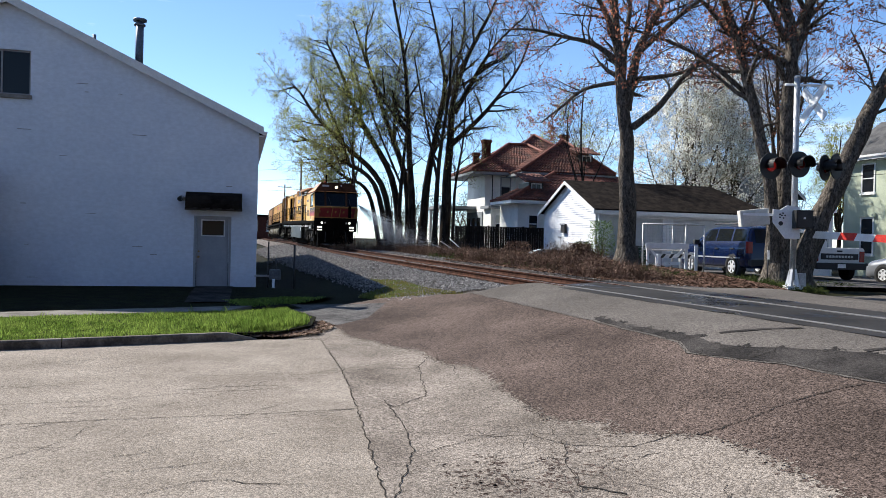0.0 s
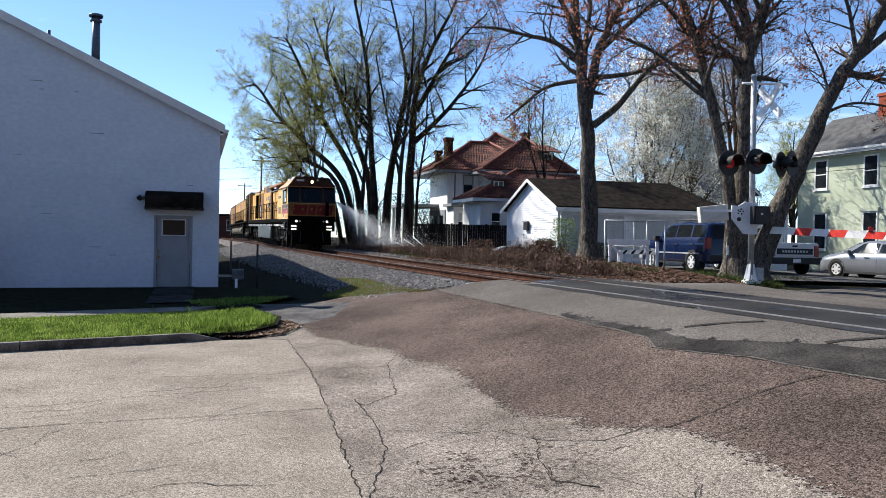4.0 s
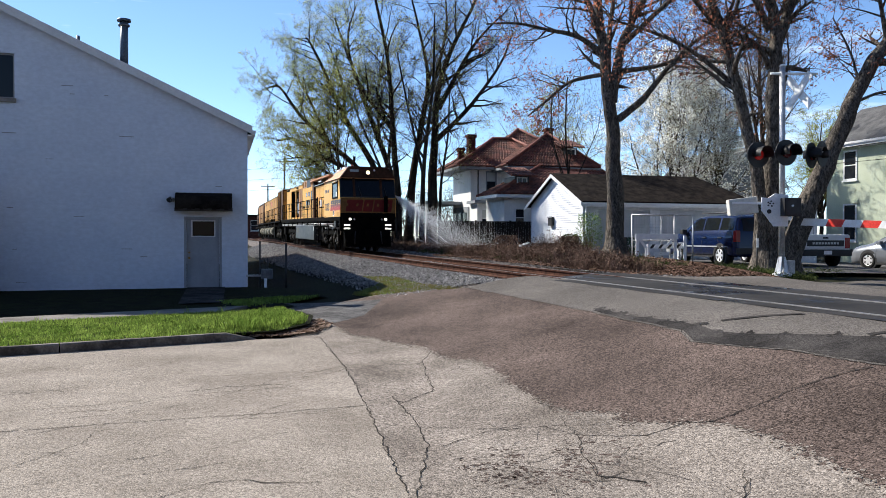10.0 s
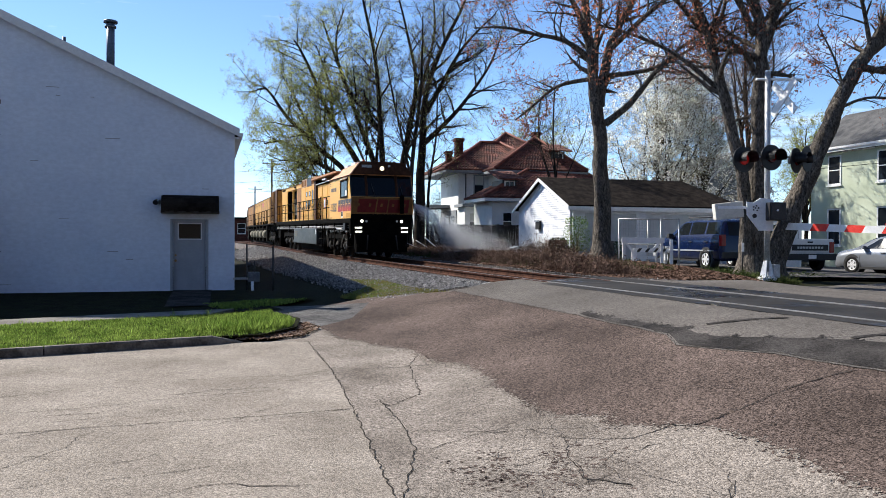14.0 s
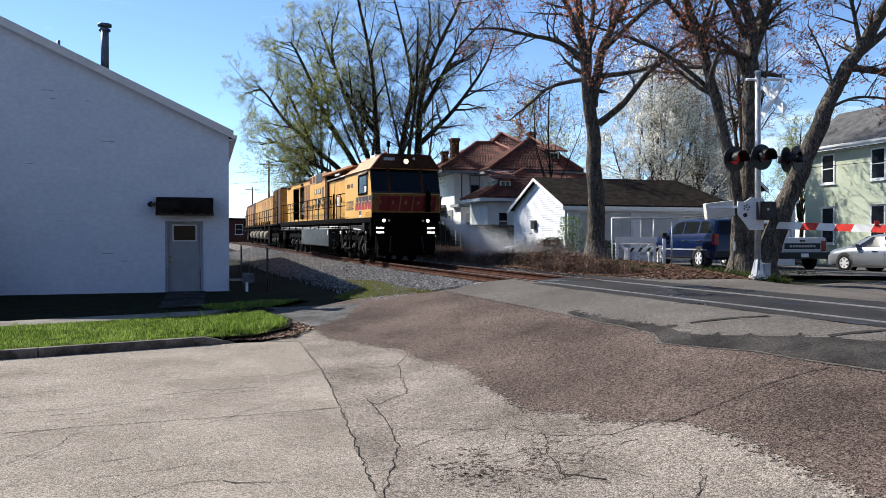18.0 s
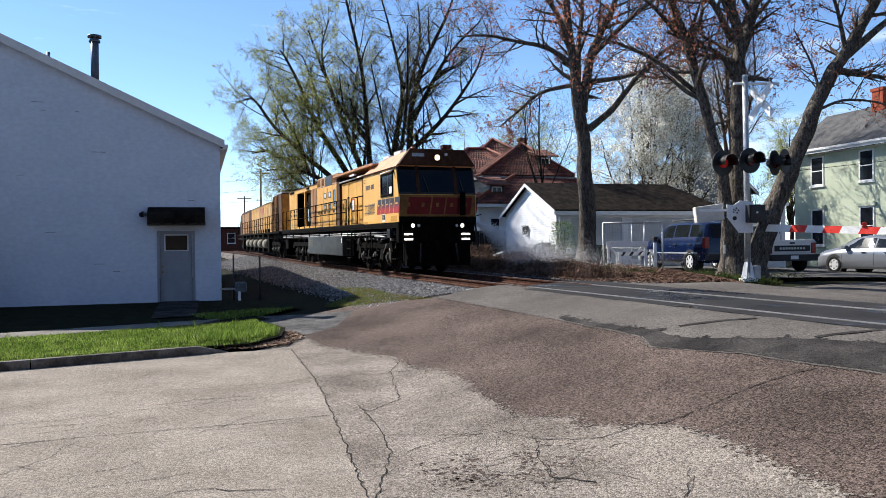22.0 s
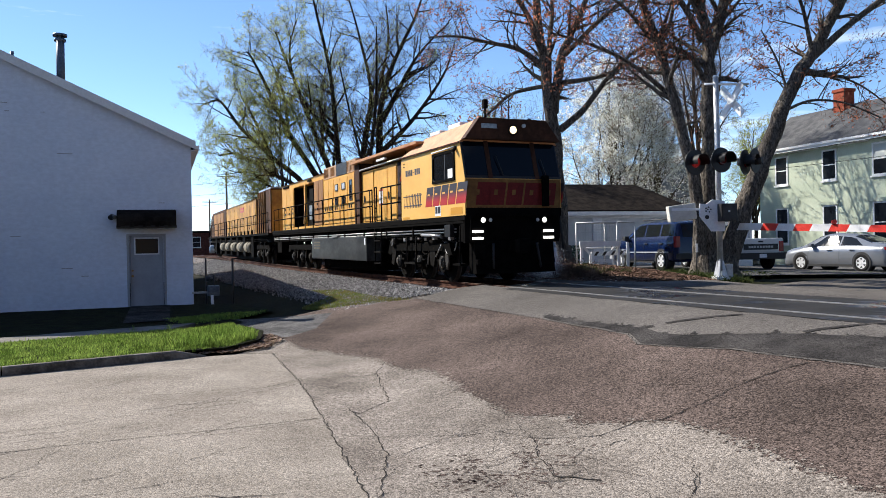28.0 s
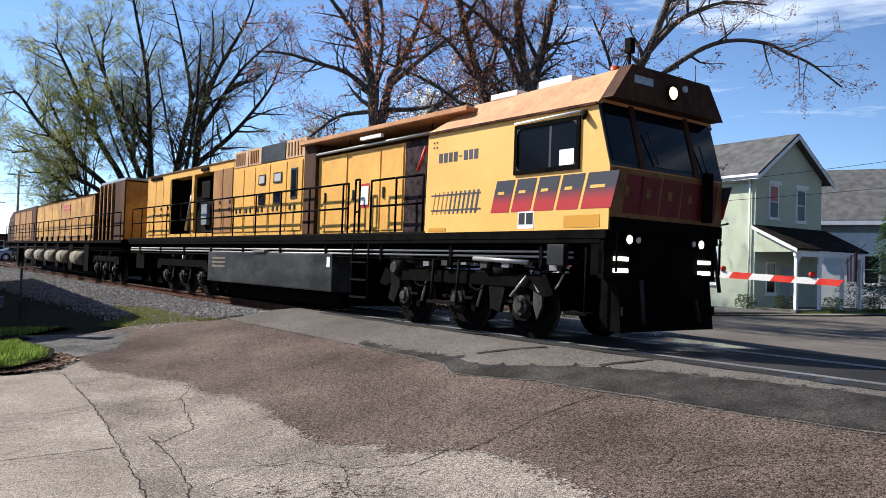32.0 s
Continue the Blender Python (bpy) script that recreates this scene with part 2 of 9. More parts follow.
def off_track(x, y):
    """Distance from the track's centre, positive on the camera's side, and the rail height there."""
    yy = y
    for _ in range(3):
        tx, tz, dx = track_at(yy)
        yy = yy + ((x - tx) * dx + (y - yy)) / (1 + dx * dx)
    tx, tz, dx = track_at(yy)
    d = math.hypot(x - tx, y - yy)
    return (d if x < track_at(y)[0] else -d), tz


def smooth(a, b, t):
    t = min(max((t - a) / (b - a), 0), 1)
    return t * t * (3 - 2 * t)


def land(x, y):
    """Height of the ground."""
    d, tz = off_track(x, y)
    if d > 0:
        base = -0.09 + 0.34 * smooth(6.0, 20.0, y) + 0.1 * smooth(22, 40, y)
        return base + (tz - 0.03 - base) * (1 - smooth(1.0, 6.2, d)) ** 1.3
    base = 0.95 - 0.16 * (1 - smooth(17, 25, y)) - 0.45 * smooth(7, 11.5, x) - 0.2 * smooth(12, 20, x) - 0.08 * smooth(20, 27, x)
    return base + (tz - 0.03 - base) * (1 - smooth(0.9, 4.5, -d))
# where the train's nose stands: seconds and y
NOSE = [
    (0, 44.005), (0.5, 43.451), (1, 42.821), (1.5, 42.343), (2, 41.887), (2.5, 41.132),
    (4.5, 39.535), (5, 38.709), (5.5, 38.141), (6, 37.603), (6.5, 37.056), (7, 36.693),
    (7.5, 36.252), (8, 35.655), (8.5, 35.155), (9, 34.623), (9.5, 34.205), (10, 33.660),
    (10.5, 33.120), (11, 32.660), (11.5, 32.123), (12, 31.693), (12.5, 31.216), (13, 30.734),
    (13.5, 30.213), (15.5, 28.667), (16, 28.127), (16.5, 27.685), (17, 27.281), (17.5, 26.786),
    (18, 26.400), (18.5, 25.977), (19, 25.583), (19.5, 25.080), (20, 24.612), (20.5, 24.209),
    (21, 23.792), (21.5, 23.323), (22, 22.869), (22.5, 22.443), (23, 21.999), (23.5, 21.550),
    (24, 21.125), (24.5, 20.730), (25, 20.317), (25.5, 19.867), (27.5, 17.884), (28, 17.209),
    (28.5, 16.484), (29, 15.600), (29.5, 14.687), (30, 13.667), (30.5, 12.589), (31, 11.456),
    (31.5, 10.248), (32, 8.962),
]

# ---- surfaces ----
# soil colour lowered so that ground in the building's shadow goes near black
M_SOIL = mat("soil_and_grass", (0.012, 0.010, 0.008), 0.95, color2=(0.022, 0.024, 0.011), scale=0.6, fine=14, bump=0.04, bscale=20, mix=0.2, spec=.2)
M_CONC = mat("worn_concrete", (0.195, 0.168, 0.141), 0.9, color2=(0.325, 0.286, 0.246), scale=0.8, fine=30, mix=0.1, grain=0.14, speck=70, stones=(95, 0.56, 1.42))
M_AGG = mat("pale_aggregate_asphalt", (0.116, 0.098, 0.083), 0.92, color2=(0.295, 0.258, 0.224), scale=0.9, fine=30, mix=0.0, grain=0.25, stones=(90, 0.42, 1.6))
M_BROWN = mat("brown_old_asphalt", (0.036, 0.027, 0.023), 0.88, color2=(0.120, 0.091, 0.078), scale=0.6, fine=30, mix=0.0, grain=0.3, stones=(82, 0.27, 2.12))
M_NEWA = mat("grey_asphalt", (0.080, 0.072, 0.065), 0.88, color2=(0.145, 0.131, 0.119), scale=0.6, fine=30, mix=0.0, grain=0.12, stones=(82, 0.52, 1.55))
M_SEAL = mat("dark_sealed_asphalt", (0.024, 0.022, 0.021), 0.9, color2=(0.056, 0.051, 0.048), scale=1.5, fine=30, grain=0.2, stones=(95, 0.45, 1.7))
M_WET = mat("wet_crossing_panel", (0.012, 0.0115, 0.0115), 0.6, spec=.22, color2=(0.028, 0.026, 0.025), scale=0.9, fine=25, bump=0.0015, bscale=30)
_wn = M_WET.node_tree; _wx = _wn.nodes.new("ShaderNodeTexCoord"); _wz = _wn.nodes.new("ShaderNodeTexNoise"); _wr = _wn.nodes.new("ShaderNodeMapRange")
_wz.inputs["Scale"].default_value, _wz.inputs["Detail"].default_value = 0.55, 5.0
_wr.inputs["From Min"].default_value, _wr.inputs["From Max"].default_value, _wr.inputs["To Min"].default_value, _wr.inputs["To Max"].default_value = 0.52, 0.62, 0.85, 0.10
_wn.links.new(_wx.outputs["Object"], _wz.inputs["Vector"]); _wn.links.new(_wz.outputs[0], _wr.inputs[0]); _wn.links.new(_wr.outputs[0], _wn.nodes["Principled BSDF"].inputs["Roughness"])
# darkened in place of the shadow that should lie on the near pavement
M_WALK = mat("pavement_concrete", (0.12, 0.11, 0.098), 0.9, color2=(0.24, 0.225, 0.20), scale=1.2, fine=50, bump=0.004)
# darker copy of the gravel, for the path in the building's shade
M_PATH = mat("dark_trodden_gravel", (0.018, 0.018, 0.018), 0.95, color2=(0.05, 0.049, 0.047), scale=2.0, fine=35, grain=0.3, stones=(60, 0.6, 1.5))
M_KERB = mat("kerb_concrete", (0.080, 0.072, 0.062), 0.92, color2=(0.25, 0.225, 0.195), scale=2.5, fine=30, bump=0.01)
M_CRACK = mat("crack_dirt", (0.014, 0.012, 0.011), 1.0, color2=(0.06, 0.054, 0.048), scale=9, mix=0)
M_GRAVEL = mat("fine_gravel", (0.060, 0.058, 0.058), 0.95, color2=(0.13, 0.126, 0.124), scale=2.0, fine=35, grain=0.3, stones=(60, 0.5, 1.6))
M_STONE = mat("ballast_stone", (0.14, 0.132, 0.127), 0.9, color2=(0.29, 0.277, 0.266), scale=8, fine=40, vary=0.5)
M_BED = mat("ballast_bed", (0.060, 0.050, 0.045), 0.95, color2=(0.20, 0.18, 0.168), scale=14, fine=30, grain=.3, mix=0, stones=(20, 0.4, 1.7))
M_RUST = mat("rusty_rail", (0.036, 0.017, 0.012), 0.9, color2=(0.090, 0.042, 0.028), scale=6, fine=40)
M_RAILTOP = mat("worn_rail_steel", (0.16, 0.10, 0.075), 0.45, 0.6, color2=(0.28, 0.20, 0.16), scale=3)
M_RAILCROSS = mat("polished_crossing_rail", (0.12, 0.115, 0.11), 0.5, 0.2, color2=(0.27, 0.26, 0.25), scale=1.2, fine=20, mix=0)
M_TIE = mat("weathered_tie", (0.028, 0.018, 0.014), 0.95, color2=(0.085, 0.055, 0.042), scale=4, fine=30, vary=0.3, bump=0.01)
M_GRASS = mat("grass_blades", (0.075, 0.145, 0.020), 0.9, color2=(0.27, 0.36, 0.085), scale=2.0, fine=9, mix=0, vary=0.6)
M_DRYGRASS = mat("dry_grass", (0.19, 0.16, 0.06), 0.9, color2=(0.17, 0.21, 0.06), scale=2, fine=9, vary=0.3)
M_LEAF = mat("fallen_leaves", (0.15, 0.09, 0.06), 0.9, color2=(0.33, 0.24, 0.18), scale=5, vary=0.45)
M_LITTER = mat("reddish_leaf_litter", (0.060, 0.034, 0.024), 0.9, color2=(0.20, 0.125, 0.09), scale=5, vary=0.5)
# near black: part of the building's shade on the lawn is in this colour
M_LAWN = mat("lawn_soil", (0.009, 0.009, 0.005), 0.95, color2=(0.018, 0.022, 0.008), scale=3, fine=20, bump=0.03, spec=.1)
translucent(M_GRASS, 0.5); translucent(M_DRYGRASS, 0.4)


def inside(p, poly):
    c = False
    for k in range(len(poly)):
        (x0, y0), (x1, y1) = poly[k - 1], poly[k]
        if (y0 > p[1]) != (y1 > p[1]) and p[0] < (x1 - x0) * (p[1] - y0) / (y1 - y0) + x0: c = not c
    return c


def ragged(pts, amount, step=0.25, seed=1):
    """A line with uneven steps between its points."""
    rnd = random.Random(seed)
    out = []
    for (x0, y0), (x1, y1) in zip(pts, pts[1:]):
        n = max(1, int(math.hypot(x1 - x0, y1 - y0) / step))
        for k in range(n):
            f = k / n
            out.append((x0 + (x1 - x0) * f + rnd.uniform(-1, 1) * amount, y0 + (y1 - y0) * f + rnd.uniform(-1, 1) * amount))
    return out + [pts[-1]]


def sheet(name, poly, lift, material, step=0.5, label="", thick=0.0):
    """A surface over the land, inside a plan outline."""
    bm = bmesh.new()
    bm.faces.new([bm.verts.new((x, y, 0)) for x, y in poly])
    for ax in (0, 1):
        lo, hi = min(p[ax] for p in poly), max(p[ax] for p in poly)
        k = math.ceil(lo / step)
        while k * step < hi:
            co = [0, 0, 0]; co[ax] = k * step
            no = [0, 0, 0]; no[ax] = 1
            bmesh.ops.bisect_plane(bm, geom=bm.verts[:] + bm.edges[:] + bm.faces[:], plane_co=co, plane_no=no)
            k += 1
    bmesh.ops.triangulate(bm, faces=bm.faces[:])
    bmesh.ops.recalc_face_normals(bm, faces=bm.faces[:])
    if bm.faces and sum(f.normal.z for f in bm.faces) < 0: bmesh.ops.reverse_faces(bm, faces=bm.faces[:])
    for v in bm.verts: v.co.z = land(v.co.x, v.co.y) + lift
    if thick:
        r = bmesh.ops.extrude_face_region(bm, geom=bm.faces[:])
        # the old faces become the underside
        for v in [g for g in r["geom"] if isinstance(g, bmesh.types.BMVert)]: v.co.z += thick
    ob = part(name, bm, material, kind="structure", smooth=not thick)
    if label: ob["label"] = label
    return ob


# ---- ground, roads ----
PAVED = [(-60, -30), (60, -30), (60, 34), (26, 23.5), (14, 19.5), (9.5, 19.0), (6.2, 17.2), (2.0, 16.0), (-0.9, 16.5), (-2.0, 15.0), (-1.6, 12.4), (-2.3, 11.8), (-60, -5)]


def under_track(x, y):
    """The ground is dug out where the track bed lies."""
    return 0.45 * smooth(15.4, 16.4, y) * (1 - smooth(1.7, 2.3, abs(off_track(x, y)[0]))) if 15.4 < y < 110 else 0.0


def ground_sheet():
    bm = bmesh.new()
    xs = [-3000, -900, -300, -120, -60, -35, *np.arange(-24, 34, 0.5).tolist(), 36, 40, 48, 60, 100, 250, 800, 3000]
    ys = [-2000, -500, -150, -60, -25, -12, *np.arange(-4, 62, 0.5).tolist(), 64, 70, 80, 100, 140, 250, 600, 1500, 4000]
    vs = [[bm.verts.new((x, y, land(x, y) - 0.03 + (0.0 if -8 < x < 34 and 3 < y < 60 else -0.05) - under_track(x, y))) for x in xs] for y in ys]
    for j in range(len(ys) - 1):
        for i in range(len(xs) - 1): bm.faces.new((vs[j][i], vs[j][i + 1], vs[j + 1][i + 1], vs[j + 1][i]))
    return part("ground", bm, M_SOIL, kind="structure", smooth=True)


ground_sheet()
SEAM = [(-1.38, 12.0), (-0.71, 9.66), (-0.28, 7.73), (0.02, 6.19), (0.25, 5.04), (0.9, 0.0), (1.2, -6.0)]
KERB_A, KERB_B = Vector((-26.0, 1.2)), Vector((-2.35, 11.9))     # foot of the kerb
kd = (KERB_B - KERB_A).normalized()
kn = Vector((-kd.y, kd.x))
seam_r = ragged(SEAM, 0.03, 0.3, 3)
tagged(sheet("road", [(-26, -6)] + [tuple(KERB_A)] + [tuple(KERB_B), (-1.9, 12.05)] + seam_r, 0.012, M_CONC, 0.5), "worn pale concrete street with fine cracks")
NEWEDGE = [(1.02, 15.5), (1.89, 13.25), (2.56, 11.49), (3.04, 10.05), (3.38, 9.2), (3.33, 8.67), (3.74, 8.01), (3.99, 7.62), (4.32, 6.86), (4.82, 5.73), (5.15, 5.04), (5.6, 4.0), (8.0, -2.0), (9.5, -6)]
new_r = ragged(NEWEDGE, 0.025, 0.3, 5)
apron = seam_r[::-1] + [(-1.9, 12.05), (-1.5, 12.9), (-1.75, 14.2), (-2.6, 15.6), (-2.4, 16.1), (-1.8, 16.2), (-0.9, 16.7), (0.06, 16.3)] + new_r
tagged(sheet("road_apron", apron, 0.016, M_AGG, 0.5), "pale cracked asphalt apron with exposed stone")
STAIN = [(-1.2, 13.0), (-0.4, 11.6), (0.3, 10.9), (0.73, 10.04), (1.13, 9.37), (1.31, 8.35), (1.41, 7.95), (1.71, 7.1), (2.05, 6.95), (2.16, 6.72), (2.6, 6.37), (2.94, 6.05), (3.08, 5.51), (3.1, 5.05), (3.35, 4.4), (4.6, 2.0), (6.0, -3.0)]
inner = [(x + 0.03, y - 0.0) for x, y in new_r]
stain_edge = ragged(ragged(STAIN, 0.11, 0.35, 8), 0.022, 0.035, 18)
stain = stain_edge + [p for p in inner[::-1] if p[1] > -3.0] + [(0.06, 16.25), (-0.9, 16.6), (-1.9, 16.1), (-2.3, 15.6), (-1.6, 14.0)]
tagged(sheet("road_patch", stain, 0.021, M_BROWN, 0.5), "brown older asphalt with a ragged edge")
near_edge = []
for y in np.arange(16.2, -6.1, -0.6):
    tx, tz, dx = track_at(y)
    near_edge.append((tx - 1.15 / math.sqrt(1 + dx * dx) * 1.0, y - 1.15 * -dx / math.sqrt(1 + dx * dx) * -1.0))
tagged(sheet("road_crossing", new_r + near_edge[::-1], 0.026, M_NEWA, 0.5), "smooth grey asphalt laid up to the rails")
seal = [(x, y) for x, y in new_r if 0.0 < y < 11.3]
seal_in = [(x + 0.16 + 0.75 * smooth(10.5, 5, y), y + 0.05 + 0.35 * smooth(10.5, 5, y)) for x, y in seal]
tagged(sheet("road_seal", [(x + .04, y) for x, y in seal] + ragged(seal_in[::-1], 0.03, .3, 9), 0.031, M_SEAL, 0.5), "dark sealed joint along the asphalt edge")


def worn_edge(name, line, spread, count, size, lift, material, label, seed):
    """Small flat flecks that fray the border of a surface."""
    rnd = random.Random(seed)
    line = [p for p in line if p[1] > 2.5]
    V, F = [], []
    for _ in range(count):
        k = rnd.randrange(len(line) - 1)
        x, y = line[k][0] + rnd.gauss(0, spread), line[k][1] + rnd.gauss(0, spread)
        r, n, b = size * rnd.uniform(.3, 1) ** 2, 7, len(V)
        st = rnd.uniform(.8, 1.3)
        for j in range(n):
            q = r * rnd.uniform(.55, 1.2)
            px, py = x + st * q * math.cos(6.283 * j / n), y + q * math.sin(6.283 * j / n)
            V.append((px, py, land(px, py) + lift))
        F.append(tuple(range(b, b + n)))
    me = bpy.data.meshes.new(name)
    me.from_pydata(V, [], F)
    me.materials.append(material)
    tagged(new(name, me), label, "road wear", kind="stuff")


worn_edge("road_patch_flecks", stain_edge, .055, 1800, .022, 0.0195, M_BROWN, "brown flecks of old asphalt along its ragged edge", 41)
worn_edge("crazed_patch", [(1.05, 5.5), (1.2, 5.85), (1.4, 5.6), (1.7, 5.9), (1.3, 6.3)], .24, 600, .026, 0.0185, M_BROWN, "dark crumbling spots in the pale apron", 44)
worn_edge("road_pale_flecks", stain_edge, .045, 1200, .018, 0.0235, M_AGG, "pale flecks of worn stone along the ragged edge", 42)
worn_edge("road_seal_flecks", [p for p in seal_in if p[1] > 5], .045, 1100, .024, 0.0295, M_SEAL, "dark flecks of tar along the sealed joint", 43)


def along(off, y0, y1, step=0.6):
    """Plan points at a distance from the track's centre (positive towards the camera's side)."""
    out = []
    n = int(abs(y1 - y0) / step) + 1
    for k in range(n + 1):
        y = y0 + (y1 - y0) * k / n
        tx, tz, dx = track_at(y)
        w = math.sqrt(1 + dx * dx)
        out.append((tx - off / w, y + off * dx / w))
    return out


tagged(sheet("crossing_panel_near", along(1.2, 15.6, -8) + along(0.85, -8, 15.6), 0.027, M_WET, 0.5), "wet dark asphalt beside the rail")
tagged(sheet("crossing_panel", along(0.67, 16.4, -8) + along(-0.67, -8, 17.2), 0.022, M_WET, 0.5), "wet dark panel between the rails")
tagged(sheet("crossing_panel_far", along(-0.84, 17.6, -8) + along(-1.62, -8, 17.4), 0.022, M_WET, 0.5), "wet dark asphalt beyond the far rail")
FAR_ROAD = along(-1.58, -8, 16.4) + [(5.9, 16.35), (7.3, 16.6), (9.0, 18.4), (11.0, 20.6), (14.0, 22.2), (20.0, 24.2), (27.0, 26.2), (60, 34), (60, -20)]
tagged(sheet("road_far", FAR_ROAD, 0.022, M_NEWA, 0.8), "grey asphalt street beyond the tracks")
tagged(sheet("parking_lot", [(11.5, 23.0), (14.0, 23.4), (20.0, 25.2), (25.0, 27.0), (24.5, 38), (9, 38), (9, 30.5), (10.6, 26.0)], 0.095, M_GRAVEL, 0.8), "gravel parking ground beside the green house")
tagged(sheet("pavement_far", [(13.5, 23.3), (20.0, 25.0), (27.0, 27.0), (60, 35.0), (60, 36.2), (27, 28.1), (20, 26.0), (13.5, 24.2)], 0.03, M_WALK, 0.8), "pale concrete pavement before the houses")

# kerb stones: real steps, in two lengths
def kerb():
    L = (KERB_B - KERB_A).length
    ends = [L, L - 2.75, L - 5.7, L - 8.7, L - 11.7, L - 14.7, L - 17.7, L - 20.7, L - 23.7]
    root = thing("kerb", Matrix(), "weathered concrete kerb along the grass verge", "kerb", kind="structure")
    for a, b in zip(ends, ends[1:]):
        bm = bmesh.new()
        n = 6
        rows = []
        for i in range(n + 1):
            s = b + 0.008 + (a - b - 0.016) * i / n
            p = KERB_A + kd * s
            z = land(p.x, p.y)
            h = 0.135 if not (a == L and i > 4) else (0.135 if i == 5 else 0.02)
            q = p + kn * 0.15
            rows.append([bm.verts.new((p.x, p.y, z - 0.15)), bm.verts.new((p.x + kn.x * 0.015, p.y + kn.y * 0.015, z + h - 0.02)), bm.verts.new((p.x + kn.x * 0.035, p.y + kn.y * 0.035, z + h)),
                         bm.verts.new((q.x, q.y, z + h)), bm.verts.new((q.x, q.y, z - 0.15))])
        for r0, r1 in zip(rows, rows[1:]):
            for j in range(4): bm.faces.new((r0[j], r0[j + 1], r1[j + 1], r1[j]))
        bm.faces.new(rows[0]); bm.faces.new(rows[-1][::-1])
        bmesh.ops.recalc_face_normals(bm, faces=bm.faces[:])
        part("kerb_stone", bm, M_KERB, root)


kerb()


def offset_line(d, s0, s1):
    a, b = KERB_A + kd * s0 + kn * d, KERB_A + kd * s1 + kn * d
    return [tuple(a), tuple(b)]


KL = (KERB_B - KERB_A).length
verge = offset_line(0.15, 0, KL - 0.4) + [(-2.1, 12.1), (-1.7, 12.9), (-1.8, 13.9), (-2.5, 15.0)] + offset_line(2.72, KL + 0.6, 0)[:]
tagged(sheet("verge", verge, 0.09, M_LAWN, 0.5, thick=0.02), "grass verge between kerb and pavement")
walk_poly = offset_line(2.74, 0, KL - 0.1) + offset_line(3.45, KL + 0.5, 0)
tagged(sheet("pavement", walk_poly, 0.05, M_WALK, 0.5, thick=0.07), "concrete pavement before the white building")
tagged(sheet("gravel_strip", [(-2.45, 15.05), (-1.8, 13.95), (-1.55, 13.2), (-0.9, 14.2), (-0.7, 15.9), (-1.8, 16.3), (-2.9, 16.4)], 0.027, M_GRAVEL, 0.4), "loose grey gravel at the edge of the apron")
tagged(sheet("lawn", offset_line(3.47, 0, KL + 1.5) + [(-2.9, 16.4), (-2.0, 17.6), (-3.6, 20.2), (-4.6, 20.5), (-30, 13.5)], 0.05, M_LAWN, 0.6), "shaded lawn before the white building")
dw = [Vector((-5.1, 20.2)), Vector((-6.0, 19.95)), Vector((-4.9, 15.9)), Vector((-4.05, 16.2))]
tagged(sheet("door_path", [tuple(p) for p in dw], 0.075, M_PATH, 0.5), "gravel path to the side door, darkened for shade")


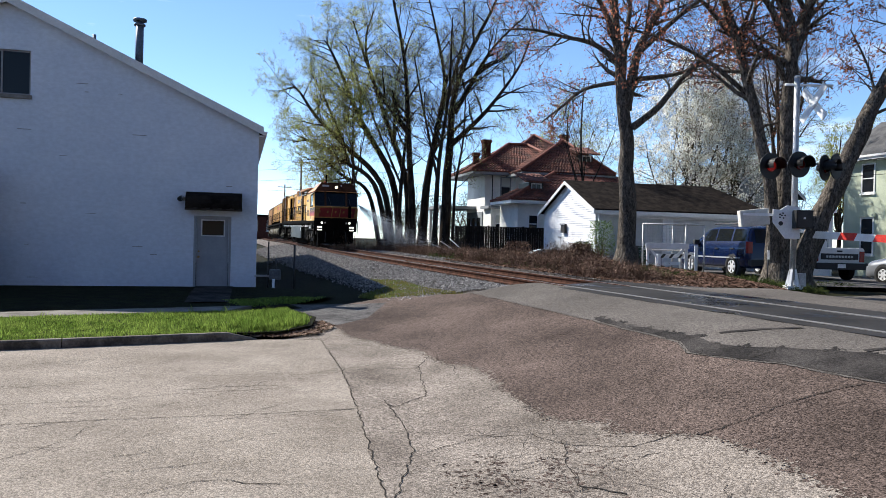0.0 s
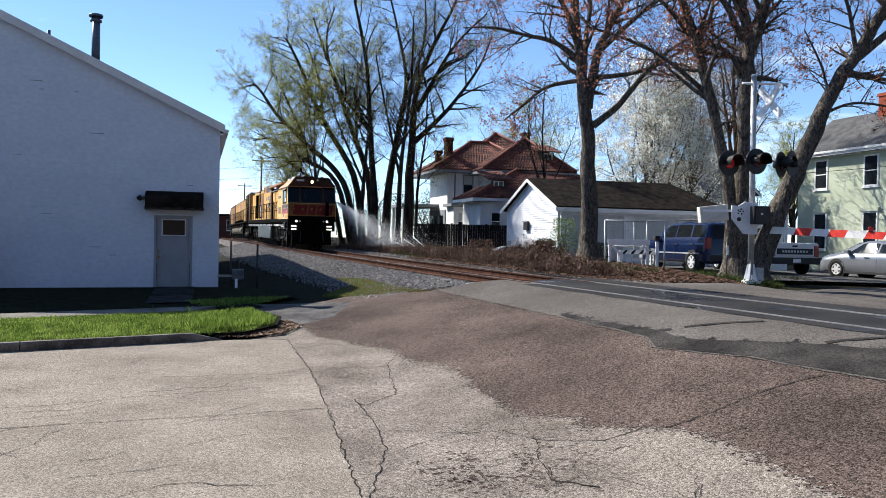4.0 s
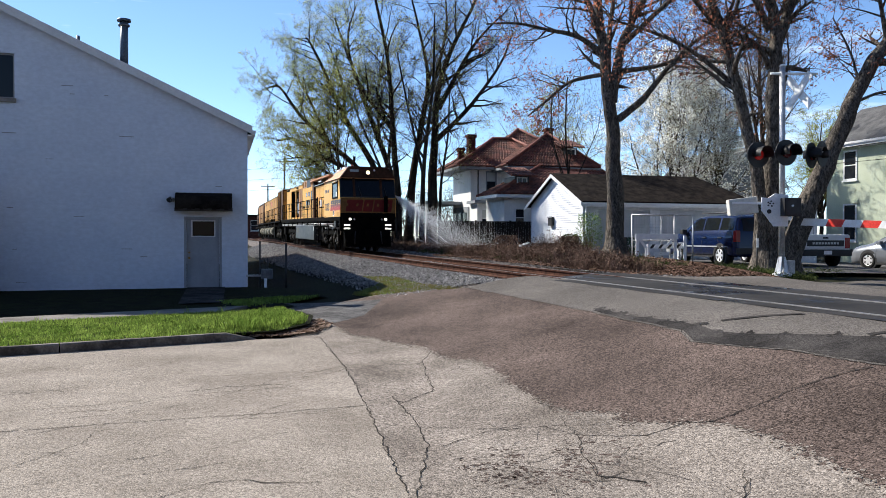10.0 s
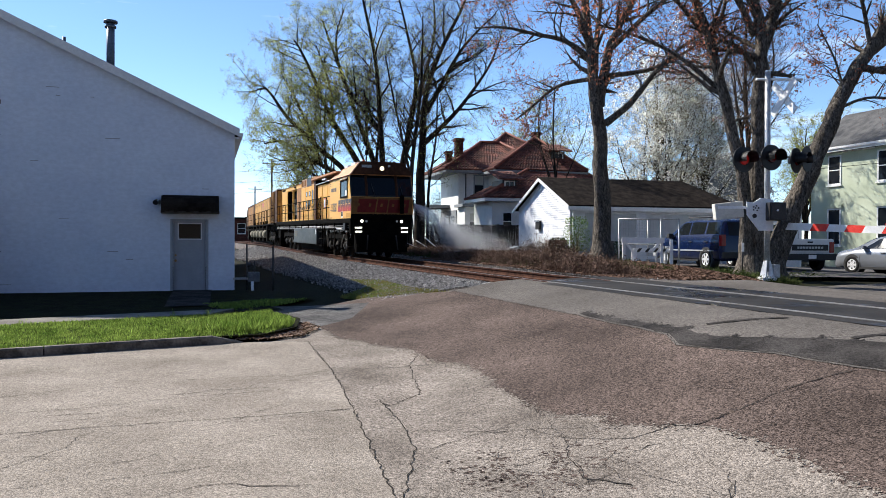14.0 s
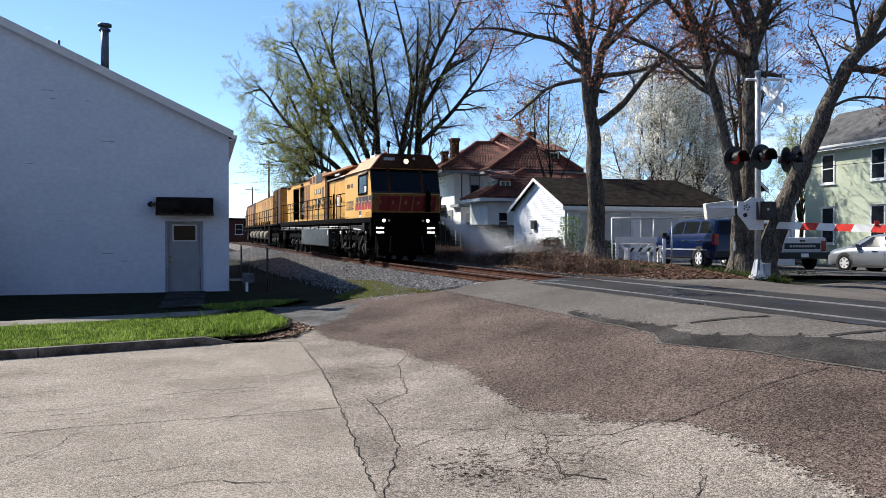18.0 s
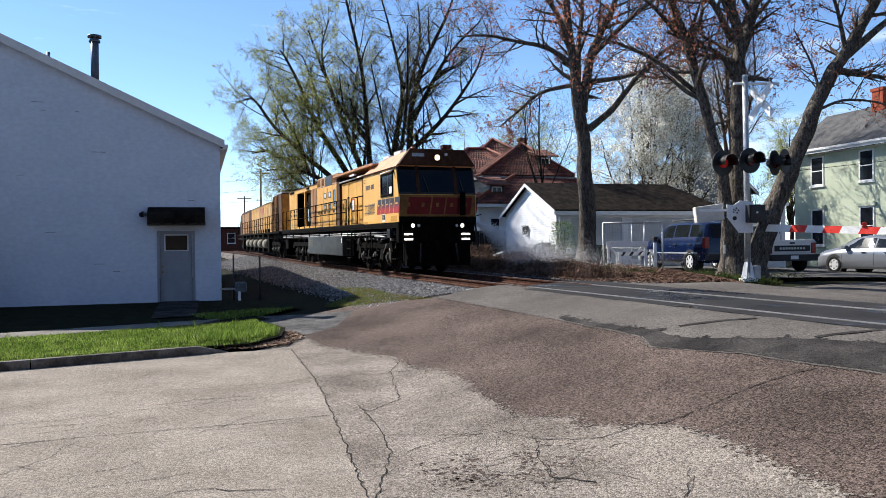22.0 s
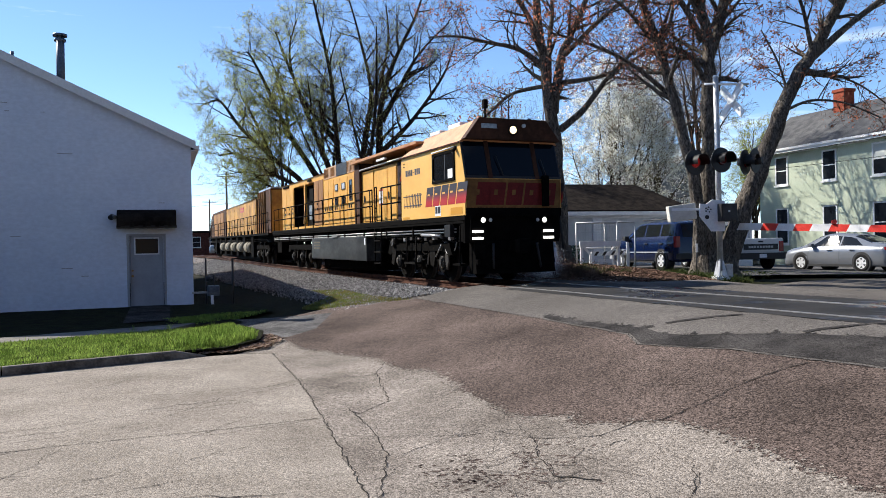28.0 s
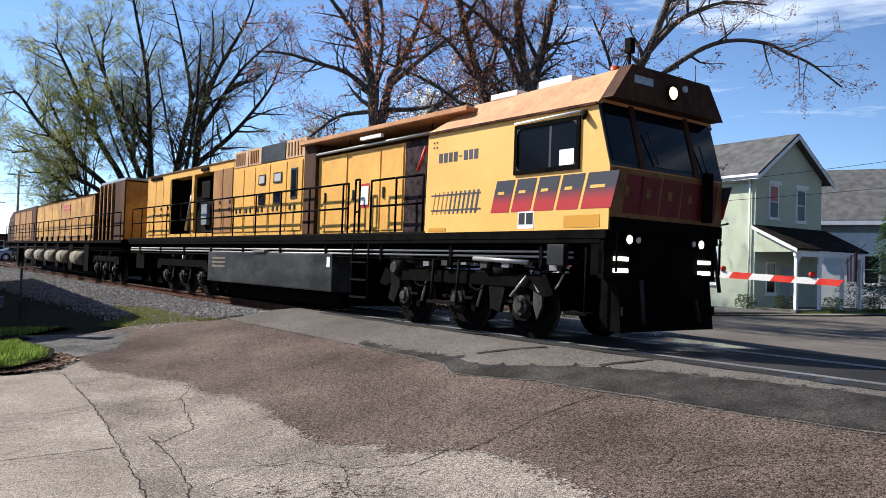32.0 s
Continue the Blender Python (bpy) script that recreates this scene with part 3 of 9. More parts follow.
def cracks():
    """Open cracks in the street, as thin dark strips."""
    lines = [([(0.29, 4.6), (0.37, 6.19), (0.3, 6.74), (0.16, 7.37), (-0.05, 8.11)], 0.018),
             ([(0.4, 8.37), (0.29, 9.41), (0.25, 9.91), (0.35, 10.57)], 0.022), ([(0.4, 8.37), (0.09, 7.8), (-0.04, 7.98)], 0.016),
             ([(-0.22, 9.83), (0.36, 9.87), (0.69, 9.9), (0.71, 9.42), (0.57, 9.24)], 0.012), ([(-3.9, 6.5), (-2.65, 6.94), (-1.21, 7.37), (-0.28, 7.7)], 0.011),
             ([(4.31, 6.73), (3.72, 6.68), (3.22, 6.47), (2.77, 6.3), (2.56, 6.4)], 0.012), ([(2.56, 6.4), (2.18, 6.23), (1.64, 6.42), (1.4, 6.74), (0.94, 6.72), (0.48, 6.19)], 0.010),
             ([(1.64, 6.42), (1.59, 5.88), (1.6, 5.4), (1.9, 5.2)], 0.016), ([(-2.9, 5.3), (-2.62, 5.96), (-2.5, 6.29), (-2.57, 6.65), (-2.51, 6.75)], 0.011),
             ([(-4.2, 7.3), (-2.98, 7.73), (-2.38, 8.11), (-1.04, 8.68)], 0.007), (SEAM[:5], 0.02), (NEWEDGE[:12], 0.018), ([(1.02, 9.0), (1.5, 7.6), (1.64, 6.42)], 0.008)]
    bm = bmesh.new()
    rnd = random.Random(11)

    def wandering(x, y, a, length, w, split):
        # a crack that wanders off and forks
        pts = [(x, y)]
        while length > 0:
            a += rnd.gauss(0, 0.2)
            x, y = x + math.cos(a) * 0.11, y + math.sin(a) * 0.11
            length -= 0.11
            pts.append((x, y))
            if split and rnd.random() < split: wandering(x, y, a + rnd.choice((-1, 1)) * rnd.uniform(.6, 1.3), length * rnd.uniform(.3, .7), w * .7, split * .6)
        if len(pts) > 2: lines.append((pts, w))
    for _ in range(34):   # fine cracks along the street
        wandering(rnd.uniform(-5.5, -0.6), rnd.uniform(4.6, 9.5), rnd.gauss(0.42, .25), rnd.uniform(.3, 1.6), rnd.uniform(.004, .010), .08)
    for _ in range(26):   # a crazed patch in the apron
        wandering(rnd.gauss(1.35, .30), rnd.gauss(5.65, .42), rnd.uniform(0, 6.28), rnd.uniform(.2, .6), rnd.uniform(.003, .0065), .25)
    for _ in range(18):
        wandering(rnd.uniform(0, 2.4), rnd.uniform(4.2, 8.5), rnd.uniform(0, 6.28), rnd.uniform(.2, .6), rnd.uniform(.004, .008), .1)
    for _ in range(12):
        wandering(rnd.uniform(2.4, 4.6), rnd.uniform(4.5, 8.0), rnd.uniform(0, 6.28), rnd.uniform(.2, .6), rnd.uniform(.005, .010), .1)
    for pts, w in lines:
        w *= .66
        pts = ragged(pts, 0.016, 0.06, rnd.randint(0, 999)) if w < 0.04 else pts
        row = []
        for k, p in enumerate(pts):
            q = pts[min(k + 1, len(pts) - 1)]; o = pts[max(k - 1, 0)]
            d = Vector((q[0] - o[0], q[1] - o[1])).normalized()
            ww = w * rnd.uniform(0.35, 1.0) * 0.5 * (1 + 1.5 * d.x * d.x)      # cracks along the street are wider
            z = land(*p) + (0.028 if inside(p, stain) else 0.022 if inside(p, apron) else 0.036 if p[0] > 2.0 else 0.017)
            row.append((bm.verts.new((p[0] - d.y * ww, p[1] + d.x * ww, z)), bm.verts.new((p[0] + d.y * ww, p[1] - d.x * ww, z))))
        for a, b in zip(row, row[1:]): bm.faces.new((a[0], a[1], b[1], b[0]))
    ob = part("road_cracks", bm, M_CRACK, kind="stuff")
    tagged(ob, "dark branching cracks in the old street", "cracks")


cracks()


def tar_line(pts, w, seed):
    """A flat worn band of tar across the asphalt."""
    lo = ragged([(x, y - w / 2) for x, y in pts], .008, .12, seed); hi = ragged([(x, y + w / 2) for x, y in pts], .008, .12, seed + 1)
    tagged(sheet("road_tar_line", lo + hi[::-1], 0.0295, M_SEAL, 0.5), "dark tar band on the grey asphalt")


tar_line([(3.89, 9.27), (4.3, 9.20), (4.80, 9.07)], .085, 61)
tar_line([(4.80, 7.66), (5.2, 7.63), (5.70, 7.63)], .085, 63)
tar_line([(3.3, 9.42), (3.74, 9.29)], .07, 65)




# ---- scattered stuff ----
def scatter(name, polys, count, maker, material, label, category, seed=1):
    """Many small pieces in plan outlines, joined: maker gives vertices and faces of one piece at the origin."""
    rnd = random.Random(seed)
    V, F = [], []
    for poly, share in polys:
        lo = (min(p[0] for p in poly), min(p[1] for p in poly)); hi = (max(p[0] for p in poly), max(p[1] for p in poly))
        n = 0
        while n < count * share:
            x, y = rnd.uniform(lo[0], hi[0]), rnd.uniform(lo[1], hi[1])
            if not inside((x, y), poly): continue
            n += 1
            vs, fs = maker(rnd)
            z = land(x, y)
            b = len(V)
            V.extend((x + v[0], y + v[1], z + v[2]) for v in vs)
            F.extend(tuple(b + i for i in f) for f in fs)
    me = bpy.data.meshes.new(name)
    me.from_pydata(V, [], F)
    me.materials.append(material)
    ob = new(name, me)
    return tagged(ob, label, category, kind="stuff")


def blade_tuft(h, lift=0.1, n=4, w=0.012):
    def make(rnd):
        vs, fs = [], []
        for _ in range(n):
            a, l = rnd.uniform(0, 6.28), rnd.uniform(0.2, 0.6)
            hh = h * rnd.uniform(0.5, 1.3)
            x, y = rnd.uniform(-.04, .04), rnd.uniform(-.04, .04)
            dx, dy = math.cos(a), math.sin(a)
            b = len(vs)
            vs += [(x - dy * w, y + dx * w, lift - 0.02), (x + dy * w, y - dx * w, lift - 0.02), (x + dx * hh * l * .5 + dy * w * .7, y + dy * hh * l * .5 - dx * w * .7, lift + hh * .6), (x + dx * hh * l, y + dy * hh * l, lift + hh)]
            fs += [(b, b + 1, b + 2), (b, b + 2, b + 3)]
        return vs, fs
    return make


def pebble(size, lift=0.0):
    def make(rnd):
        s = size * rnd.uniform(0.5, 1.35)
        a = rnd.uniform(0, 6.28)
        c, n = math.cos(a), math.sin(a)
        pts = [(1, 0, .2), (0, .8, .1), (-1, 0, .3), (0, -.8, .2), (.1, 0, .8), (0, 0, -.6)]
        vs = []
        for x, y, z in pts:
            x, y, z = x * s * rnd.uniform(.6, 1.2), y * s * rnd.uniform(.6, 1.2), z * s * rnd.uniform(.6, 1.2)
            vs.append((x * c - y * n, x * n + y * c, z + lift))
        return vs, [(0, 1, 4), (1, 2, 4), (2, 3, 4), (3, 0, 4), (1, 0, 5), (2, 1, 5), (3, 2, 5), (0, 3, 5)]
    return make


def leaf_chip(size, lift=0.04):
    def make(rnd):
        a, t, u = rnd.uniform(0, 6.28), rnd.uniform(-.6, .6), rnd.uniform(-.6, .6)
        s = size * rnd.uniform(.6, 1.3)
        vs = []
        for x, y in ((-1, 0), (0, -.5), (1, 0), (0, .5)):
            vs.append(((x * math.cos(a) - y * math.sin(a)) * s, (x * math.sin(a) + y * math.cos(a)) * s, lift + rnd.uniform(0, .03) + (x * t + y * u) * s * .6))
        return vs, [(0, 1, 2, 3)]
    return make


verge_near = offset_line(0.12, KL - 9.5, KL - 0.3) + [(-2.05, 12.2), (-1.8, 13.0), (-1.9, 13.8), (-2.6, 15.0)] + offset_line(2.68, KL + .4, KL - 9.5)
scatter("verge_grass", [(verge_near, 1)], 16000, blade_tuft(0.05, 0.105, 5, 0.0055), M_GRASS, "short bright green grass on the verge", "grass", 2)
scatter("verge_tufts", [([(-3.4, 12.0), (-2.3, 12.1), (-1.8, 12.9), (-2.0, 13.7), (-2.9, 13.4)], .8), (verge_near, .2)], 420, blade_tuft(0.14, 0.10, 9, 0.005), M_GRASS, "taller tufts of grass at the end of the verge", "grass", 6)
# blades only at the lit corner; the shaded lawn stays bare dark soil
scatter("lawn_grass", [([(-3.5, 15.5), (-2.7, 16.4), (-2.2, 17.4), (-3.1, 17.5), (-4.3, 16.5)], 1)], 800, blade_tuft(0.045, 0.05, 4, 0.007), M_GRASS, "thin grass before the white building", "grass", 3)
scatter("track_side_grass", [([(-1.6, 20.9), (-0.7, 19.6), (0.1, 17.2), (0.9, 15.7), (-0.9, 16.75), (-1.5, 17.4), (-0.9, 18.6)], 1)], 2600, blade_tuft(0.05, 0.0, 4, 0.008), M_DRYGRASS, "sparse yellowing grass beside the ballast", "grass", 4)
scatter("dead_leaves", [([(-2.5, 11.95), (-2.0, 12.0), (-1.5, 12.4), (-1.35, 13.2), (-1.7, 13.9), (-2.2, 12.9)], 1)], 1500, leaf_chip(0.035), M_LEAF, "brown dead leaves at the end of the kerb", "leaves", 5)


# ---- railway ----
def rail_side(off):
    """One rail with foot, web and worn head."""
    prof = [(-.07, -.16), (.07, -.16), (.07, -.145), (.012, -.12), (.012, -.045), (.036, -.035), (.036, 0), (-.036, 0), (-.036, -.035), (-.012, -.045), (-.012, -.12), (-.07, -.145)]
    bm = bmesh.new()
    rows = []
    for k in range(0, 1100, 4):
        a, b = on_track(LINE_S[k]), on_track(LINE_S[min(k + 4, 1100)])
        n = (b - a).cross(Vector((0, 0, 1))).normalized()
        rows.append([bm.verts.new(a + n * (off + x) + Vector((0, 0, z))) for x, z in prof])
    m = len(prof)
    for r0, r1 in zip(rows, rows[1:]):
        for j in range(m):
            f = bm.faces.new((r0[j], r0[(j + 1) % m], r1[(j + 1) % m], r1[j]))
            f.material_index = (2 if j in (5, 6, 7) else 0) if r0[0].co.y < 16.5 else (1 if j == 6 else 0)
    bmesh.ops.recalc_face_normals(bm, faces=bm.faces[:])
    return bm


track = thing("railway_track", Matrix(), "rusty single railway track on wooden ties", "railway track", kind="structure")
part("rail", rail_side(-0.755), [M_RUST, M_RAILTOP, M_RAILCROSS], track)
part("rail", rail_side(0.755), [M_RUST, M_RAILTOP, M_RAILCROSS], track)
tie0 = None
s_end = s_of(16.6)
for k in range(230):
    s = s_end - 0.35 - k * 0.54
    p, p2 = on_track(s), on_track(s + 0.1)
    if p.y > 100: break
    a = math.degrees(math.atan2(p2.y - p.y, p2.x - p.x)) + random.uniform(-1.2, 1.2)
    m = pose(p.x, p.y, p.z - 0.155 + random.uniform(-.012, .008), 0, 0, a)
    if tie0 is None:
        tie0 = part("tie", box(-.115, .115, -1.28, 1.28, -.17, 0, bevel=0.012), M_TIE, track)
        tie0.matrix_basis = m
    else: like(tie0, m)


def ballast_bed():
    bm = bmesh.new()
    rows = []
    for k in range(120, 830, 4):
        a, b = on_track(LINE_S[k]), on_track(LINE_S[k + 4])
        if a.y < 15.6: break
        n = (b - a).cross(Vector((0, 0, 1))).normalized()
        row = []
        for off, dz in ((-3.4, None), (-2.3, -.30), (-1.6, -.185), (-.8, -.185), (0, -.175), (.8, -.185), (1.6, -.185), (2.2, -.3), (2.9, None)):
            p = a + n * off
            z = land(p.x, p.y) - 0.02 if dz is None else max(a.z + dz, land(p.x, p.y) - 0.02 if abs(off) > 2 else -9)
            row.append(bm.verts.new((p.x, p.y, z)))
        rows.append(row)
    for r0, r1 in zip(rows, rows[1:]):
        for j in range(8): bm.faces.new((r0[j], r0[j + 1], r1[j + 1], r1[j]))
    bmesh.ops.recalc_face_normals(bm, faces=bm.faces[:])
    ob = part("ballast", bm, M_BED, kind="structure")
    return ob


tagged(ballast_bed(), "grey crushed stone bed under the track")


def ballast_stones():
    rnd = random.Random(21)
    V, F = [], []
    for _ in range(62000):
        y = 15.4 + (rnd.random() ** 1.5) * 40
        off = rnd.uniform(1.25, 4.1) if rnd.random() < 0.76 else rnd.uniform(-2.3, 1.2)
        tx, tz, dx = track_at(y)
        w = math.sqrt(1 + dx * dx)
        x, yy = tx - off / w, y + off * dx / w
        if yy < 16.0 + max(0, 1.6 - off) * .0 or (off > 3.4 and rnd.random() < (off - 3.2)): continue
        if abs(abs(off) - .755) < .1: continue
        z = tz - .185 if abs(off) < 1.6 else (tz - .185 - (abs(off) - 1.6) * .17 if abs(off) < 2.2 else land(x, yy) + .0)
        z = max(z, land(x, yy) - .03) if abs(off) > 1.6 else z
        vs, fs = pebble(0.031 + 0.013 * (y > 25))(rnd)
        b = len(V)
        V.extend((x + v[0], yy + v[1], z + v[2] + .01) for v in vs); F.extend(tuple(b + i for i in f) for f in fs)
    me = bpy.data.meshes.new("ballast_stones")
    me.from_pydata(V, [], F)
    me.materials.append(M_STONE)
    tagged(new("ballast_stones", me), "loose grey crushed stones of the track bed", "ballast", kind="stuff")


ballast_stones()

# ---- white building ----
A = 15.5
M_WALLW = mat("painted_block_wall", (0.66, 0.73, 0.85), 0.85, color2=(0.78, 0.84, 0.94), scale=1.1, fine=12, bump=0.006, bscale=26, mix=0.0, grain=0.06, stretch=(.6, 1, 1))
M_JOINT = mat("bare_mortar_joint", (0.16, 0.165, 0.17), 0.9, color2=(0.34, 0.36, 0.39), scale=3, fine=20, mix=0)
M_FLUE = mat("weathered_flue_steel", (0.10, 0.13, 0.17), 0.5, 0.3, color2=(0.17, 0.20, 0.25), scale=3, fine=20)
M_TRIMW = mat("white_trim", (0.72, 0.72, 0.72), 0.6, color2=(0.80, 0.80, 0.80), scale=2, grain=0.05)
# the low tone also takes in tree shade on the garage roof
M_SHING = mat("dark_shingle", (0.009, 0.007, 0.006), 0.95, color2=(0.028, 0.022, 0.018), scale=3, fine=40, bump=0.01, bscale=30)
M_GREYDOOR = mat("grey_blue_door_paint", (0.30, 0.33, 0.37), 0.5, color2=(0.36, 0.39, 0.43), scale=2, grain=0.04)
M_GALV = mat("galvanised_steel", (0.28, 0.31, 0.33), 0.45, 0.6, color2=(0.42, 0.45, 0.47), scale=3, fine=20)
M_DUCT = mat("weathered_duct_steel", (0.09, 0.11, 0.13), 0.5, 0.4, color2=(0.17, 0.19, 0.21), scale=3, fine=20)
M_DKMETAL = mat("dark_painted_metal", (0.018, 0.018, 0.02), 0.5, color2=(0.035, 0.034, 0.034), scale=5)
M_UNITBOX = mat("black_unit_paint", (0.006, 0.006, 0.007), 0.6, color2=(0.014, 0.014, 0.015), scale=4, spec=.1)
M_BRASS = mat("dull_brass", (0.35, 0.25, 0.1), 0.35, 0.9)
M_GLASS = glass("window_glass", (0.012, 0.015, 0.02), 0.06)
M_PANE = glass("dusty_window_glass", (0.03, 0.027, 0.018), 0.25)
M_ALU = mat("aluminium_frame", (0.30, 0.30, 0.30), 0.45, 0.5)
M_SILL = mat("stone_sill", (0.22, 0.2, 0.18), 0.85, color2=(0.3, 0.28, 0.26), scale=6)
M_RUBBER = mat("black_rubber", (0.015, 0.015, 0.016), 0.75)


def white_building():
    b = thing("white_building", pose(-4.58, 20.49, 0, 0, 0, A), "white painted block building with a gable roof and a side door", "building")
    W, ze, zp, D = 12.1, 4.42, 7.26, 19.0
    # front wall with openings: built from pieces that butt together
    zb = -0.1
    def wall_piece(pts): part("gable_wall", prism(pts, 0.0, 0.3), M_WALLW, b)
    slope = (zp - ze) / (W / 2)
    top = lambda x: ze + slope * (W / 2 - abs(x + W / 2))
    wall_piece([(-W, zb), (-6.86, zb), (-6.86, top(-6.86)), (-W, ze)])
    wall_piece([(-6.86, zb), (-5.52, zb), (-5.52, 5.0), (-6.86, 5.0)])
    wall_piece([(-6.86, 6.1), (-5.52, 6.1), (-5.52, top(-5.52)), (-W / 2, zp), (-6.86, top(-6.86))])
    wall_piece([(-5.52, zb), (-1.60, zb), (-1.60, top(-1.6)), (-5.52, top(-5.52))])
    wall_piece([(-1.60, 2.15), (-.66, 2.15), (-.66, top(-.66)), (-1.60, top(-1.6))])
    wall_piece([(-.66, zb), (0, zb), (0, ze), (-.66, top(-.66))])
    bm = box(-0.3, 0, 0.302, D, zb, ze - .02); part("side_wall", bm, M_WALLW, b)
    bm = box(-W, -W + .3, 0.302, D, zb, ze - .02); part("side_wall", bm, M_WALLW, b)
    part("back_wall", box(-W + .302, -.302, D - .3, D, zb, ze), M_WALLW, b)
    # faint raised mortar courses of the painted blocks
    for k in range(1, 36):
        z = 0.1 + k * 0.203
        if z > zp - .2: break
        half = W / 2 if z < ze else (zp - z) / slope
        x0, x1 = -W / 2 - half + .02, -W / 2 + half - .02
        segs = [(x0, x1)]
        for a0, a1, z0, z1 in ((-6.95, -5.45, 4.85, 6.2), (-1.7, -.56, 0, 2.25)):
            if z0 < z < z1: segs = [s for p, q_ in segs for s in ((p, min(q_, a0)), (max(p, a1), q_)) if s[1] - s[0] > .05]
        for p, q_ in segs: part("block_course", box(p, q_, -.004, .001, z - .005, z + .005), M_WALLW, b)
    # open joints where the paint has worn off
    rnd = random.Random(64)
    for k in range(46):
        z = 0.1 + rnd.choice(range(1, 27)) * .203
        x = rnd.uniform(-11.0, -.7)
        l = rnd.uniform(.06, .34)
        if z > top(x) - .4 or z > top(x + l) - .4 or (-7.1 < x < -5.2 and z > 4.7) or -2.2 < x + l and x < -.5 and z < 2.9: continue
        part("worn_joint", box(x, x + l, -.0055, -.004, z - .006, z + rnd.uniform(.003, .010)), M_JOINT, b)
    # roof
    for sgn, nm in ((-1, "roof_slope"), (1, "roof_slope")):
        xo, zo = -W / 2 + sgn * (W / 2 + .12), ze - slope * .12
        prism_pts = [(xo, zo + .06), (-W / 2, zp + .06), (-W / 2, zp + .16), (xo, zo + .16)]
        part(nm, prism(prism_pts, -0.16, D + .2), M_SHING, b)
        part("rake_board", prism([(xo, zo - .05), (-W / 2, zp - .05), (-W / 2, zp + .165), (xo, zo + .165)], -0.21, -0.165), M_TRIMW, b, "white rake board along the roof edge")
    part("gutter", prism([(.12, ze - .10), (.20, ze - .10), (.22, ze), (.11, ze)], -.15, D), M_TRIMW, b)
    part("soffit", box(0.002, .11, -.15, D, ze - .15, ze - .11), M_TRIMW, b)
    # window
    w = part("window", frame_ring(-6.86, -5.52, 5.0, 6.1, .04, .06, .14), M_ALU, b, "dark sliding window with metal frame")
    part("mullion", box(-6.2, -6.16, .055, .13, 5.04, 6.06), M_ALU, w)
    part("pane", box(-6.82, -6.2, .10, .11, 5.04, 6.06), M_GLASS, w); part("pane", box(-6.16, -5.56, .085, .095, 5.04, 6.06), M_GLASS, w)
    part("window_sill", box(-6.93, -5.48, -.06, .06, 4.9, 5.0, bevel=.01), M_SILL, w)
    part("room_back", box(-6.9, -5.5, .32, .34, 4.9, 6.2), M_DKMETAL, w)
    # door
    d = part("door", box(-1.53, -.73, .05, .095, .24, 2.10), M_GREYDOOR, b, "grey-blue steel door with a small window")
    part("door_frame", frame_ring(-1.60, -.66, .2, 2.15, .06, -.012, .12), M_GREYDOOR, d)
    part("window_frame", frame_ring(-1.42, -.82, 1.62, 2.06, .03, .03, .052), M_TRIMW, d)
    part("pane", box(-1.39, -.85, .04, .049, 1.65, 2.03), M_PANE, d)
    part("door_knob", rod((-1.47, .05, 1.08), (-1.47, -.02, 1.08), .028, .032), M_BRASS, d)
    part("deadbolt", rod((-1.47, .05, 1.22), (-1.47, .02, 1.22), .026), M_BRASS, d)
    part("threshold", box(-1.58, -.68, -.05, .05, .05, .235, bevel=.01), M_GREYDOOR, d)
    # canopy with rounded front
    c = part("canopy", prism([(-.0, 2.36), (-.42, 2.36), (-.47, 2.42), (-.44, 2.56), (-.34, 2.68), (-.18, 2.75), (0, 2.77)], -1.80, -.40, axis='x'), M_SHING, b, "dark shingled canopy over the door")
    part("fascia", box(-1.81, -.39, -.44, -.02, 2.29, 2.36), M_DKMETAL, c)
    for k in range(14): part("shingle", box(-1.80 + k * .1, -1.705 + k * .1, -.485, -.472, 2.32 + .03 * ((k * 7) % 3) / 2, 2.46), M_SHING, c)
    # lamp by the canopy
    l = part("wall_lamp", rod((-1.92, -.0, 2.6), (-1.92, -.08, 2.6), .06, .05, 12), M_DKMETAL, b)
    part("lamp_head", rod((-1.92, -.08, 2.62), (-1.95, -.17, 2.56), .045, .07, 12), M_DKMETAL, l); part("lamp_head", rod((-1.9, -.08, 2.62), (-1.86, -.17, 2.57), .04, .06, 12), M_GALV, l)
    # chimney pipe and vent on the roof
    p = part("flue_pipe", rod((-3.07, .45, 5.6), (-3.07, .45, 7.18), .10, .10, 16), M_FLUE, b, "dark steel flue pipe")
    part("flue_cap", rod((-3.07, .45, 7.17), (-3.07, .45, 7.23), .17, .17, 16), M_FLUE, p); part("flue_collar", rod((-3.07, .45, 7.05), (-3.07, .45, 7.1), .14, .14, 16), M_FLUE, p)
    part("vent_pipe", rod((-4.15, .4, 5.9), (-4.15, .4, 6.72), .045), M_FLUE, b)
    # duct on the wall, bent away from it, standing on a dark unit
    u = thing("air_duct", pose(-4.58, 20.49, 0, 0, 0, A), "square galvanised duct rising from a dark outdoor unit", "duct")
    part("duct_riser", box(-6.78, -6.40, -.72, -.14, 1.36, 2.62, bevel=.012), M_DUCT, u)
    part("duct_elbow", prism([(-.14, 2.63), (-.72, 2.63), (-.72, 2.95), (-.62, 3.14), (-.45, 3.22), (-.002, 3.22), (-.002, 2.72), (-.14, 2.68)], -6.78, -6.40, axis='x'), M_DUCT, u)
    part("duct_flange", box(-6.80, -6.34, -.1, -.004, 2.58, 3.24), M_DKMETAL, u); part("duct_joint", box(-6.80, -6.38, -.74, -.12, 2.6, 2.64), M_DUCT, u)
